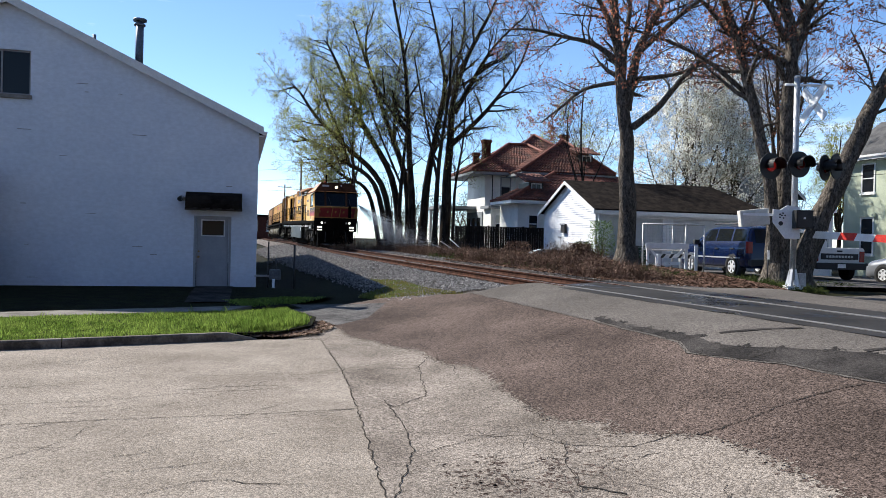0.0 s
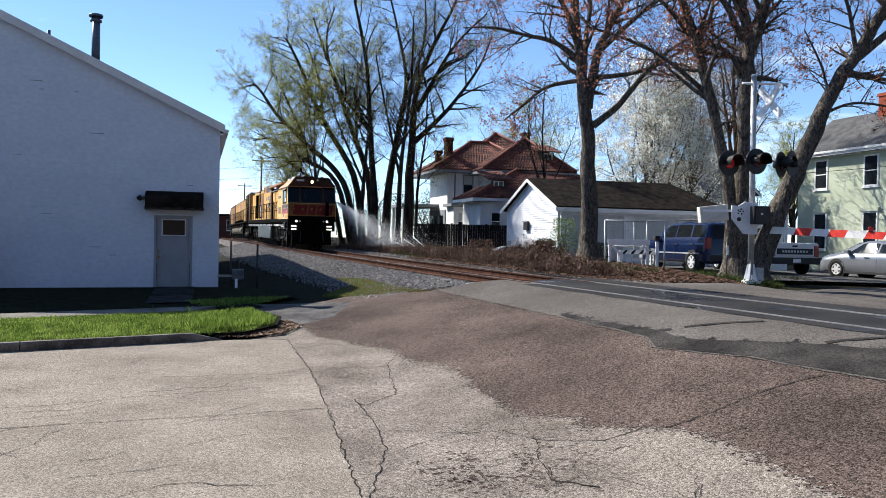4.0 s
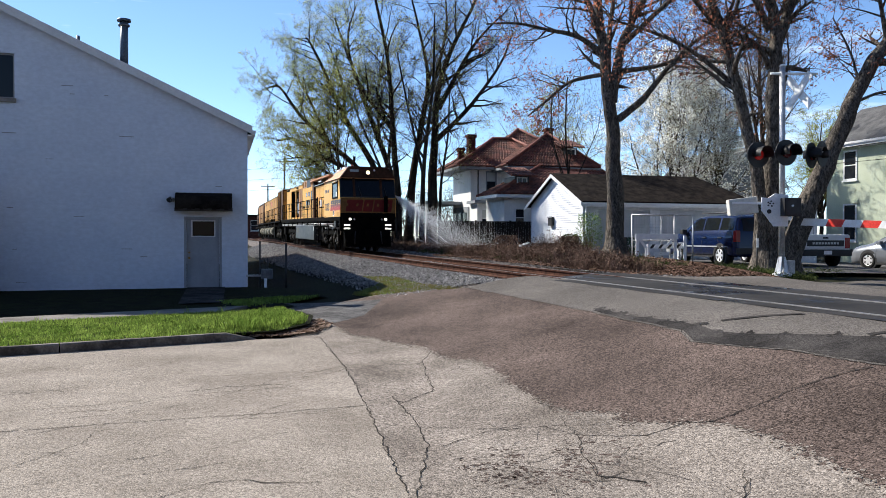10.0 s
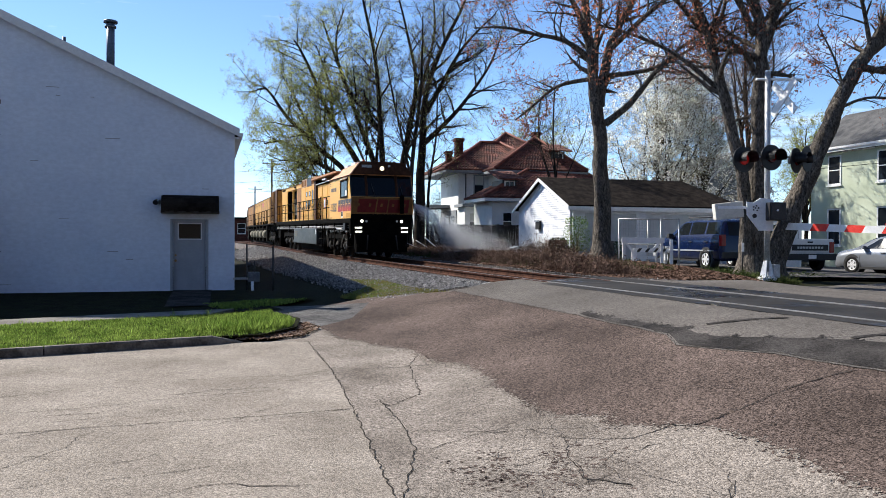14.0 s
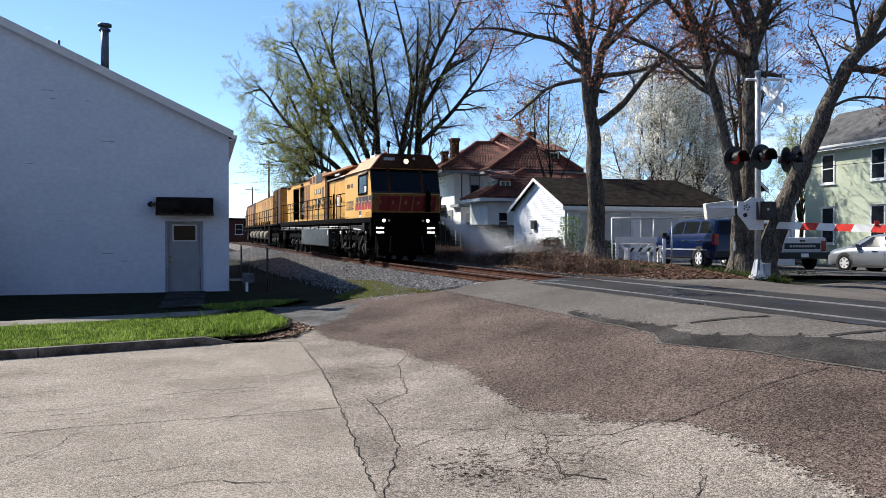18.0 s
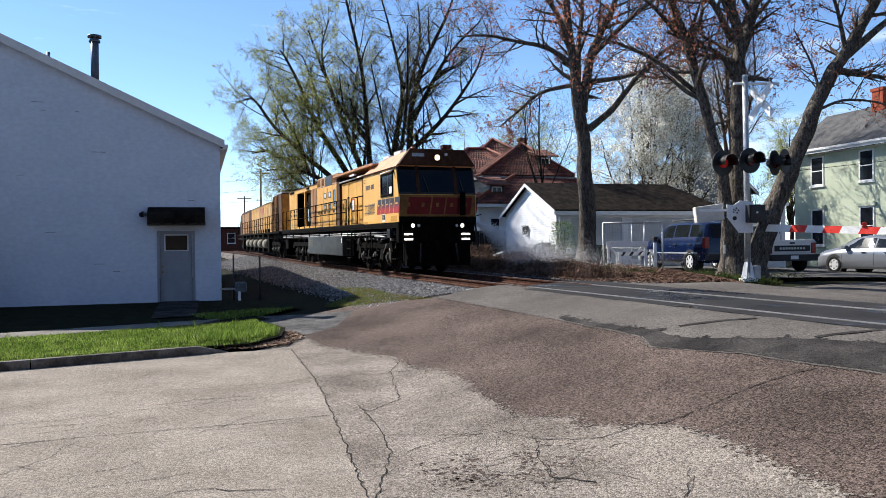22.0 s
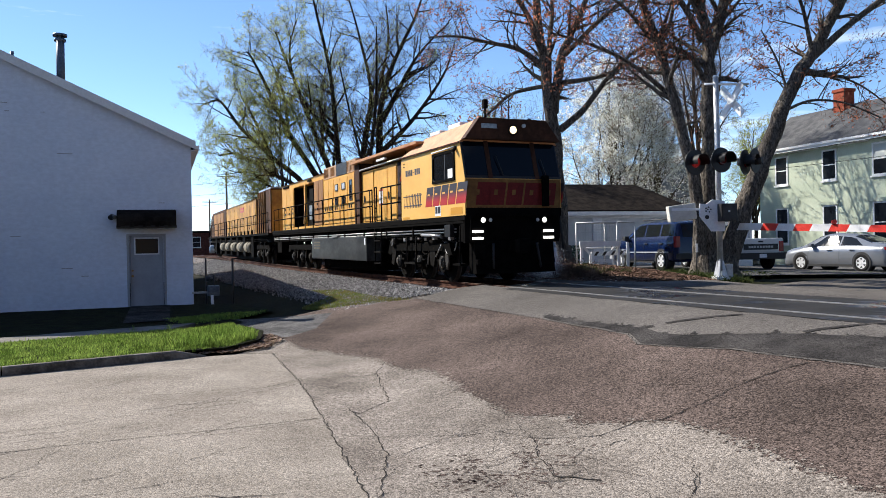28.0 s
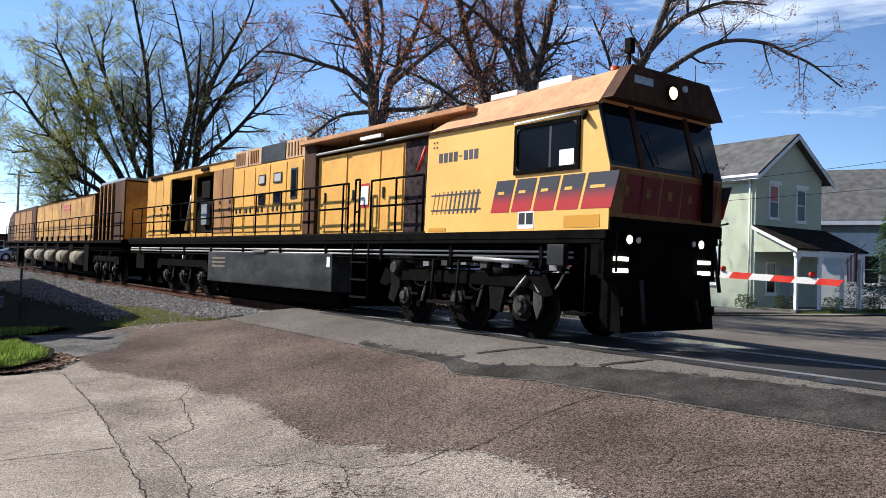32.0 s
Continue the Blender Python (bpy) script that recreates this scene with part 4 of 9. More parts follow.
    part("unit_cabinet", box(-7.9, -6.24, -.95, -.05, 0.12, 1.35, bevel=.02), M_UNITBOX, u)
    part("unit_grille", frame_ring(-6.9, -6.3, .2, 1.28, .05, -.97, -.952), M_UNITBOX, u); part("unit_top", box(-7.92, -6.22, -.97, -.03, 1.352, 1.385), M_UNITBOX, u)
    part("paper_tag", box(-6.75, -6.64, -.962, -.956, .62, 1.15), M_TRIMW, u)
    # gas meter piping by the corner
    g = thing("gas_meter", pose(-4.3, 20.45, 0.16, 0, 0, A), "grey gas meter with black pipes on posts", "gas meter")
    part("pipe", rod((.05, 0, -.2), (.05, 0, 1.35), .022), M_DKMETAL, g); part("pipe", rod((.05, 0, .62), (.25, 0, .5), .03), M_DKMETAL, g)
    part("pipe", rod((.25, 0, .5), (.25, 0, .9), .02), M_DKMETAL, g); part("meter", box(.08, .38, -.1, .12, .35, .62, bevel=.04), M_DUCT, g)
    part("regulator", rod((.05, -.02, .8), (.16, -.02, .8), .07, .05, 12), M_DKMETAL, g); part("bracket", box(-.3, .2, -.05, .05, .42, .47), M_GALV, g)
    part("guard_post", rod((.18, -.25, -.3), (.18, -.25, .38), .035), M_TRIMW, g); part("brace", rod((.2, -.2, .15), (.55, -.1, -.05), .018), M_GALV, g)
    q1 = thing("bollard", pose(-3.62, 20.75, land(-3.62, 20.75)), "thin black steel post beside the gas meter", "post")
    part("post", rod((0, 0, -.3), (0, 0, 1.15), .028), M_DKMETAL, q1); part("cap", rod((0, 0, 1.15), (0, 0, 1.18), .036), M_DKMETAL, q1)


white_building()

# ---- trees ----
M_BARK = mat("grey_bark", (0.022, 0.019, 0.016), 0.95, color2=(0.19, 0.165, 0.14), scale=11, fine=34, bump=0.09, bscale=12, grain=.6, mix=0, stretch=(1, 1, 0.38))
M_BARKD = mat("dark_bark", (0.020, 0.016, 0.013), 0.95, color2=(0.060, 0.048, 0.038), scale=5, fine=22, bump=0.02, bscale=14, stretch=(1, 1, 0.25))
M_TWIG = mat("twigs", (0.050, 0.035, 0.027), 0.9, color2=(0.13, 0.09, 0.068), scale=2)
M_TWIGG = mat("budding_willow_twigs", (0.14, 0.115, 0.05), 0.9, color2=(0.24, 0.20, 0.09), scale=.6)
M_BUDR = mat("red_maple_buds", (0.20, 0.065, 0.04), 0.8, color2=(0.36, 0.14, 0.08), scale=1, vary=0.4)
M_BUDG = mat("young_green_leaves", (0.24, 0.28, 0.055), 0.7, color2=(0.40, 0.43, 0.12), scale=.5, vary=0.35)
M_BUDY = mat("willow_buds", (0.31, 0.35, 0.10), 0.8, color2=(0.51, 0.56, 0.20), scale=.5, vary=0.35)
M_BLOS = mat("white_blossom", (0.80, 0.79, 0.71), 0.8, color2=(0.92, 0.92, 0.87), scale=.6, vary=0.12)
for _m in (M_BUDR, M_BUDG, M_BUDY, M_BLOS): translucent(_m, 0.55)
M_FIR = mat("fir_needles", (0.02, 0.045, 0.018), 0.85, color2=(0.05, 0.09, 0.035), scale=2, vary=0.3)


class Wood:
    """Branches as tapering tubes, and small leaves or buds at their ends."""
    def __init__(self, seed):
        self.rnd = random.Random(seed); self.V, self.F, self.LV, self.LF, self.TV, self.TF = [], [], [], [], [], []

    def tube(self, pts, radii, n):
        V, F = (self.V, self.F) if max(radii) > 0.022 else (self.TV, self.TF)
        prev = None
        for k, p in enumerate(pts):
            q = pts[min(k + 1, len(pts) - 1)]; o = pts[max(k - 1, 0)]
            d = (q - o).normalized()
            u = d.orthogonal().normalized(); w = d.cross(u)
            b = len(V)
            for j in range(n):
                a = 2 * math.pi * j / n
                r = radii[k] * (1 + (0.10 * math.sin(3 * a + k) if n > 6 else 0))
                V.append(p + r * (math.cos(a) * u + math.sin(a) * w))
            if prev is not None:
                # turn the ring so that the tube does not twist
                best = min(range(n), key=lambda s: (V[b + s] - V[prev] - (p - pts[k - 1])).length)
                for j in range(n): F.append((prev + j, prev + (j + 1) % n, b + (j + 1 + best) % n, b + (j + best) % n))
            prev = b

    def bud(self, p, size):
        r = self.rnd
        b = len(self.LV)
        u = Vector((r.uniform(-1, 1), r.uniform(-1, 1), r.uniform(-1, 1))).normalized(); w = u.orthogonal().normalized() * .6
        s = size * r.uniform(.5, 1.4)
        self.LV += [p - u * s, p + w * s, p + u * s, p - w * s]
        self.LF.append((b, b + 1, b + 2, b + 3))

    def grow(self, p, d, length, radius, depth, st):
        """A branch from p towards d, with its side branches."""
        r = self.rnd
        n = max(2, int(length / st.get("seg", 0.45)) if depth > 1 else 3 if depth else 2)
        pts, rad = [p.copy()], [radius]
        dd = d.normalized()
        for k in range(n):
            dd = (dd + Vector((r.gauss(0, 1), r.gauss(0, 1), r.gauss(0, 1))) * st["wander"] + Vector((0, 0, 1)) * (st["rise"] if depth > 1 else st.get("tip_rise", st["rise"]))).normalized()
            pts.append(pts[-1] + dd * (length / n)); rad.append(max(radius * (1 - 0.9 * (k + 1) / n), st.get("thin", 0.004)))
        self.tube(pts, rad, 6 if radius > .06 else 4 if radius > .02 else 3)
        self.sides(pts, rad, length, depth, st)

    def sides(self, pts, rad, length, depth, st, start=0.25):
        r = self.rnd
        if depth <= 0:
            for p in pts[1:]:
                if r.random() < st["buds"]:
                    for _ in range(st.get("cluster", 1)): self.bud(p + Vector((r.gauss(0, 1), r.gauss(0, 1), r.gauss(0, 1))) * st["bud"] * 1.5, st["bud"])
            return
        cnt = st["count"][min(depth, len(st["count"]) - 1)]
        cnt = max(2, int(cnt * (0.6 + 0.4 * min(1.5, length / 3))))
        for k in range(cnt):
            f = start + (1 - start) * (k + r.random()) / cnt
            x = f * (len(pts) - 1); i = min(int(x), len(pts) - 2)
            p = pts[i].lerp(pts[i + 1], x - i); rr = rad[i] + (rad[i + 1] - rad[i]) * (x - i)
            ax = (pts[i + 1] - pts[i]).normalized()
            side = Vector((r.gauss(0, 1), r.gauss(0, 1) * st.get("flat", 1.0), r.gauss(0, 1)))
            side = (side - ax * side.dot(ax)).normalized()
            d = (ax * r.uniform(.35, .95) + side * r.uniform(.6, 1.0)).normalized()
            self.grow(p, d, length * st["ratio"] * r.uniform(.6, 1.15) * (1.1 - .4 * f), max(rr * r.uniform(.45, .65), st.get("thin", .004)), depth - 1, st)

    def limb(self, pts, r0, r1, depth, st, start=0.3, n=9):
        """A limb along given points."""
        pts = [Vector(p) for p in pts]
        fine = []
        for k in range(len(pts) - 1):
            p0, p1, p2, p3 = pts[max(k - 1, 0)], pts[k], pts[k + 1], pts[min(k + 2, len(pts) - 1)]
            for j in range(5):
                t = j / 5
                fine.append(0.5 * ((2 * p1) + (p2 - p0) * t + (2 * p0 - 5 * p1 + 4 * p2 - p3) * t * t + (3 * p1 - p0 - 3 * p2 + p3) * t ** 3))
        fine.append(pts[-1])
        for p in fine[1:-1]: p += Vector((self.rnd.gauss(0, 1), self.rnd.gauss(0, 1), 0)) * r1 * .12
        m = len(fine)
        rad = [r0 + (r1 - r0) * (k / (m - 1)) ** .8 for k in range(m)]
        self.tube(fine, rad, n)
        L = sum((b - a).length for a, b in zip(fine, fine[1:]))
        self.sides(fine, rad, min(L, st.get("cap", 4.5)), depth, st, start)

    def done(self, name, label, bark, twig, leaf, crown="crown", group=""):
        base = Vector(self.V[0])
        root = thing(name, Matrix(), label, "tree", group)
        for nm, V, F, m in (("trunk", self.V, self.F, bark), ("twig_crown", self.TV, self.TF, twig), (crown, self.LV, self.LF, leaf)):
            if not F: continue
            me = bpy.data.meshes.new(nm)
            me.from_pydata([tuple(v) for v in V], [], F)
            me.materials.append(m)
            if nm != crown: me.polygons.foreach_set("use_smooth", [True] * len(F))
            ob = new(nm, me); ob.parent = root
            if nm != "trunk": ob["kind"] = "stuff"
        return root


def flare(w, x, y, z, r, n=9):
    """Root flare at the foot of a trunk."""
    w.tube([Vector((x, y, z - .35)), Vector((x, y, z - .05)), Vector((x, y, z + .25)), Vector((x, y, z + .7))], [r * 1.9, r * 1.55, r * 1.2, r], n)


MAPLE = dict(wander=0.15, rise=0.05, tip_rise=0.03, count=[0, 8, 10, 12], ratio=0.50, buds=0.75, bud=0.0550, seg=.45, thin=.0042, cap=4.3)


def big_maple():
    w = Wood(31)
    z = land(7.55, 30.9)
    y = 30.9
    P = lambda pts, dy=0: [(x, y + dy * k / max(1, len(pts) - 1), zz) for k, (x, zz) in enumerate(pts)]
    flare(w, 7.55, y, z, .40)
    w.limb(P([(7.55, z), (7.48, 3.37), (7.4, 5.63), (7.13, 7.88), (6.89, 9.9), (6.64, 12.6), (6.5, 15.5)]), .40, .09, 3, MAPLE, .42, 12)
    w.limb(P([(7.6, 6.3), (8.55, 7.1), (9.13, 7.85), (9.74, 8.58), (10.64, 9.38), (11.8, 10.0)], -.8), .16, .04, 3, MAPLE, .3)
    w.limb(P([(7.4, 8.2), (9.4, 8.53), (10.87, 9.26), (11.89, 9.95)], .9), .12, .03, 3, MAPLE, .2)
    w.limb(P([(6.95, 8.9), (5.99, 9.53), (4.86, 9.74), (3.5, 9.97), (2.3, 9.9)], -.6), .13, .03, 3, MAPLE, .2)
    w.limb(P([(7.15, 8.1), (5.78, 7.86), (4.88, 7.18), (4.09, 6.54)], .8), .10, .03, 3, MAPLE, .2)
    w.limb(P([(7.35, 7.0), (7.69, 9.01), (8.14, 10.14), (8.69, 11.26), (9.36, 13.07), (9.8, 15.5)], .5), .22, .06, 3, MAPLE, .3)
    w.limb(P([(7.0, 9.3), (6.2, 11.0), (5.1, 12.2), (3.9, 13.3)], -1.2), .15, .04, 3, MAPLE, .2)
    w.limb(P([(7.7, 9.2), (9.2, 10.6), (10.6, 11.6), (12.0, 12.2)], -1.5), .13, .03, 3, MAPLE, .2)
    w.limb(P([(7.2, 7.6), (7.3, 9.5), (7.6, 11.5), (7.5, 14.0)], 1.4), .16, .05, 3, MAPLE, .25)
    w.done("maple_tree", "tall bare maple with reddish buds beside the tracks", M_BARK, M_TWIG, M_BUDR)


def corner_maples():
    w = Wood(41)
    y = 23.4
    z = land(10.5, y)
    P = lambda pts, dy=0, y0=0: [(x, y + y0 + dy * k / max(1, len(pts) - 1), zz) for k, (x, zz) in enumerate(pts)]
    flare(w, 10.45, y, z, .42)
    w.limb(P([(10.25, z), (10.2, 2.12), (10.08, 3.33), (9.68, 5.04), (9.32, 6.41), (8.87, 7.95), (8.34, 9.31), (7.8, 11.2), (7.5, 13)], -.4), .24, .08, 3, MAPLE, .45, 10)
    w.limb(P([(10.58, z), (10.59, 2.47), (10.61, 4.19), (10.64, 5.91), (10.73, 7.29), (10.69, 8.31), (10.41, 10.02), (10.2, 12.5)], .4), .29, .12, 3, MAPLE, .5, 10)
    w.limb(P([(10.73, 7.2), (11.17, 8.49), (11.54, 9.86), (12.0, 11.8)], .3, .4), .2, .09, 3, MAPLE, .25)
    w.limb(P([(10.53, 6.77), (10.18, 7.36), (9.65, 7.65), (9.22, 7.75), (8.3, 8.1)], -.5, .2), .10, .035, 3, MAPLE, .2)
    w.limb(P([(9.7, 5.0), (9.95, 5.35), (10.4, 5.5), (10.9, 5.9)], .6), .06, .02, 2, MAPLE, .2)
    w.limb(P([(10.6, 8.0), (9.9, 9.0), (9.0, 9.8), (7.6, 10.4)], -1.0, .4), .13, .04, 3, MAPLE, .2)
    w.limb(P([(9.4, 6.2), (8.2, 7.3), (6.9, 8.0), (5.8, 8.4)], .8), .08, .03, 3, MAPLE, .2)
    w.limb(P([(9.0, 7.6), (9.7, 8.9), (10.0, 10.5)], 1.2), .1, .03, 3, MAPLE, .2)
    w.limb(P([(8.8, 8.0), (7.6, 8.9), (6.2, 9.3)], -1.3), .08, .03, 3, MAPLE, .2)
    w.done("maple_tree", "twin-stemmed maple with reddish buds behind the crossing signal", M_BARK, M_TWIG, M_BUDR)
    w = Wood(43)
    z = land(11.0, y)
    flare(w, 10.98, y - .1, z, .38)
    w.limb(P([(10.98, z), (11.45, 2.13), (11.96, 3.34), (12.47, 4.55), (12.98, 5.76), (13.49, 6.8), (14.09, 7.67), (14.75, 8.8), (15.3, 9.8), (16.0, 11.6), (16.4, 13.5)]), .36, .09, 3, MAPLE, .5, 11)
    w.limb(P([(13.9, 7.3), (14.61, 7.93), (16.02, 9.03), (17.74, 10.07), (19.53, 10.35), (20.86, 10.04), (21.94, 9.68), (23.2, 9.0)], -.5), .13, .03, 3, MAPLE, .3)
    w.limb(P([(15.0, 9.3), (16.6, 10.9), (18.6, 11.9), (20.8, 12.2)], .8), .13, .03, 3, MAPLE, .2)
    w.limb(P([(12.9, 5.6), (13.2, 6.3), (13.1, 7.2), (12.6, 8.4)], .5), .07, .02, 3, MAPLE, .3)
    w.limb(P([(13.0, 5.7), (13.8, 6.0), (14.8, 5.9), (15.9, 5.4)], -.5), .055, .02, 2, MAPLE, .2)
    w.limb(P([(13.4, 6.7), (14.4, 7.0), (15.8, 6.6), (17.0, 5.9)], .6), .055, .02, 3, MAPLE, .2)
    w.limb(P([(14.0, 7.6), (13.5, 9.0), (12.7, 10.2)], -.6), .08, .03, 3, MAPLE, .2)
    w.done("maple_tree", "heavy maple leaning over the crossing with sparse buds", M_BARK, M_TWIG, M_BUDR)


WILLOW = dict(wander=0.13, rise=0.06, tip_rise=0.0, count=[0, 14, 12, 15], ratio=0.47, buds=0.85, bud=0.036, seg=.65, thin=.0050, cap=7.2)


def willows():
    y0, grow_by, eye = 52.0, 1.13, 2.2
    stems = [  # trees: each with one or more limbs of (x, z) points, a depth and a thickness
        ("bare_tree", "tall dark bare tree in the row beyond the tracks", 0.0, .32, [[(0.05, 0), (0.06, 4.4), (0.18, 7.2), (0.43, 10.5), (1.32, 13.0), (2.59, 15.6), (3.1, 17.3)], [(0.31, 7.4), (2.35, 9.5), (4.1, 12.0), (4.9, 14.0)], [(0.43, 9.2), (1.83, 11.8), (2.85, 13.3), (4.4, 14.8)]]),
        ("bare_tree", "tall dark bare tree in the row beyond the tracks", 1.2, .28, [[(-1.35, 0), (-1.22, 4.4), (-0.71, 7.9), (-0.21, 11.0), (-0.72, 14.0), (-1.48, 17.0)], [(-0.5, 9.4), (0.4, 12.0), (0.9, 14.5), (0.8, 16.8)]]),
        ("willow_tree", "slender willow with yellow-green buds", -.6, .24, [[(-1.9, 0), (-1.98, 4.4), (-2.24, 7.9), (-2.5, 11.7), (-3.26, 15.5), (-3.64, 17.0)], [(-2.24, 7.9), (-4.28, 10.7), (-5.04, 13.3), (-4.53, 15.3)]]),
        ("willow_tree", "slender willow with yellow-green buds", 2.0, .22, [[(-2.2, 0), (-2.49, 5.4), (-3.77, 9.0), (-4.79, 11.7), (-5.8, 14.0), (-6.2, 15.0)], [(-3.2, 7.6), (-3.3, 10.5), (-3.0, 13.0)]]),
        ("willow_tree", "arching willow with yellow-green buds", .6, .22, [[(-2.6, 0), (-3.26, 5.4), (-5.3, 8.7), (-6.57, 11.2), (-7.58, 13.0), (-8.0, 13.5)], [(-5.3, 8.7), (-5.6, 11.0), (-6.6, 13.4)]]),
        ("willow_tree", "leaning willow with yellow-green buds", -.4, .2, [[(-3.0, 0), (-3.77, 4.9), (-6.32, 7.2), (-8.35, 8.9), (-9.62, 10.4), (-10.5, 10.3)], [(-6.3, 7.2), (-7.6, 9.6), (-8.9, 11.6)]]),
        ("willow_tree", "leaning willow with yellow-green buds", 2.8, .18, [[(-3.5, 0), (-4.53, 5.1), (-7.08, 6.6), (-9.11, 7.7), (-10.5, 7.6)], [(-6.2, 6.1), (-7.3, 8.1), (-8.2, 9.4)]]),
        ("bare_tree", "slender dark bare tree beside the row", -3.4, .16, [[(-0.5, 0), (-0.4, 5.4), (0.1, 10.0), (0.2, 14.0)], [(-0.4, 5.0), (-1.3, 9.0), (-1.9, 12.0)]]),
        ("bare_tree", "slender dark bare tree beside the row", -2.0, .14, [[(-2.7, 0), (-2.5, 5.0), (-2.2, 9.0), (-2.6, 12.4)], [(-2.5, 4.8), (-3.9, 7.9), (-4.8, 10.0)]]),
        ("bare_tree", "thin dark bare tree beside the row", -1.5, .10, [[(0.5, 0), (0.55, 4.4), (0.95, 7.4), (1.05, 10.0)]]),
        ("willow_tree", "low arching willow with yellow-green buds", 3.6, .15, [[(-4.1, 0), (-5.04, 4.6), (-6.83, 5.6), (-8.35, 6.6), (-9.6, 6.6)]]),
    ]
    for k, (nm, lab, dy, r, limbs) in enumerate(stems):
        w = Wood(60 + k)
        limbs = [[((px if px > -4.2 else -4.2 + (px + 4.2) * .86) * grow_by, eye + (pz - eye) * grow_by) for px, pz in pts] for pts in limbs]
        x = limbs[0][0][0]
        z = land(x, y0 + dy)
        dark = nm == "bare_tree"
        st = dict(WILLOW, buds=.35 if dark else .62, cluster=1 if dark else 2)
        r *= 1.25
        flare(w, x, y0 + dy, z, r, 7)
        for j, pts in enumerate(limbs):
            sway = (0, 1.3, -1.3)[j]
            P = [(px, y0 + dy + sway * i / len(pts), z if (i == 0 and j == 0) else pz) for i, (px, pz) in enumerate(pts)]
            w.limb(P, r if j == 0 else r * .5, .035, 3, st, .34 if j == 0 else .1, 8)
        w.done(nm, lab, M_BARKD, M_TWIG if dark else M_TWIGG, M_BUDY, group="trees beyond the tracks")


def haze_tree(name, x, y, h, spread, seed, leaf, twig, bark, label, buds=1.0, bud=0.09, stems=5, depth=3, cluster=1, r0=.16, z0=None, low=.2):
    w = Wood(seed)
    z = land(x, y) if z0 is None else z0
    st = dict(wander=.12, rise=.12, tip_rise=.06, count=[0, 9, 10, 10], ratio=.48, buds=buds, bud=bud, seg=.7, thin=.006, cap=h * .42, cluster=cluster)
    flare(w, x, y, z, r0, 6)
    w.limb([(x, y, z), (x + .1, y, z + h * .35), (x - .1, y + .1, z + h * .7), (x, y, z + h)], r0, .03, depth, st, low, 7)
    for k in range(stems):
        a = 2 * math.pi * k / stems + w.rnd.uniform(-.3, .3)
        d = Vector((math.cos(a) * spread, math.sin(a) * spread * .7, 1.0))
        w.grow(Vector((x, y, z + h * w.rnd.uniform(low * .6, .4))), d, h * w.rnd.uniform(.5, .72), r0 * .5, depth, st)
    w.done(name, label, bark, twig, leaf)


big_maple()
corner_maples()
willows()
haze_tree("blossom_tree", 15.6, 50.5, 13.0, .30, 81, M_BLOS, M_TWIGG, M_BARKD, "pear tree in white blossom behind the garage", .8, .062, 8, 3, 3, .2, low=.12)
haze_tree("blossom_tree", 19.0, 52.0, 12.4, .28, 82, M_BLOS, M_TWIGG, M_BARKD, "pear tree in white blossom behind the garage", .8, .062, 7, 3, 3, .2, low=.12)
# two bare yard trees
haze_tree("yard_tree", 8.25, 47.0, 10.4, .55, 83, M_BUDY, M_TWIG, M_BARKD, "small bare tree before the red-roofed house", .15, .04, 5, 2, 1, .10, low=.5)
# the second is unseen behind the maples, added to shade the green house
haze_tree("yard_tree", 17.7, 41.5, 15.0, .5, 89, M_BUDR, M_TWIG, M_BARKD, "unseen tall bare tree that casts shade on the green house", .3, .03, 6, 3, 1, .2, low=.35)
haze_tree("green_tree", 31.0, 62.0, 10.5, .5, 84, M_BUDG, M_TWIGG, M_BARKD, "round tree in fresh yellow-green leaf", .9, .055, 6, 3, 2, .2)
haze_tree("yellow_tree", 11.5, 76.0, 14.5, .5, 86, M_BUDY, M_TWIGG, M_BARKD, "pale budding tree behind the red-roofed house", .8, .05, 6, 3, 2, .2)
haze_tree("young_tree", -8.2, 56.0, 7.2, .45, 87, M_BUDG, M_TWIGG, M_BARKD, "young tree with fresh green leaves beyond the tracks", .5, .045, 6, 3, 2, .12)
haze_tree("young_tree", -6.0, 50.5, 10.4, .42, 88, M_BUDG, M_TWIGG, M_BARKD, "young tree with fresh green leaves beyond the tracks", .6, .045, 5, 3, 2, .10, low=.5)


def far_woods():
    """A low belt of bare woods far off along the line."""
    w = Wood(97)
    st = dict(wander=.16, rise=.12, tip_rise=.05, count=[0, 6, 6, 6], ratio=.5, buds=.5, bud=.09, seg=1.0, thin=.014, cap=4)
    r = w.rnd
    for k in range(95):
        x, y = r.uniform(-8, 46), r.uniform(92, 125)
        w.grow(Vector((x, y, land(x, y) - .3)), Vector((r.gauss(0, .12), r.gauss(0, .12), 1)), r.uniform(4.5, 10), r.uniform(.08, .16), 2, st)
    V, F = w.V + w.TV, w.F + [tuple(i + len(w.V) for i in f) for f in w.TF]
    n = len(V)
    V, F2 = V + w.LV, [tuple(i + n for i in f) for f in w.LF]
    me = bpy.data.meshes.new("far_woods")
    me.from_pydata([tuple(v) for v in V], [], F + F2)
    me.materials.append(M_BARKD); me.materials.append(M_BUDY)
    me.polygons.foreach_set("material_index", [0] * len(F) + [1] * len(F2))
    tagged(new("far_woods", me), "low belt of bare budding woods in the distance", "woods", kind="stuff")


far_woods()

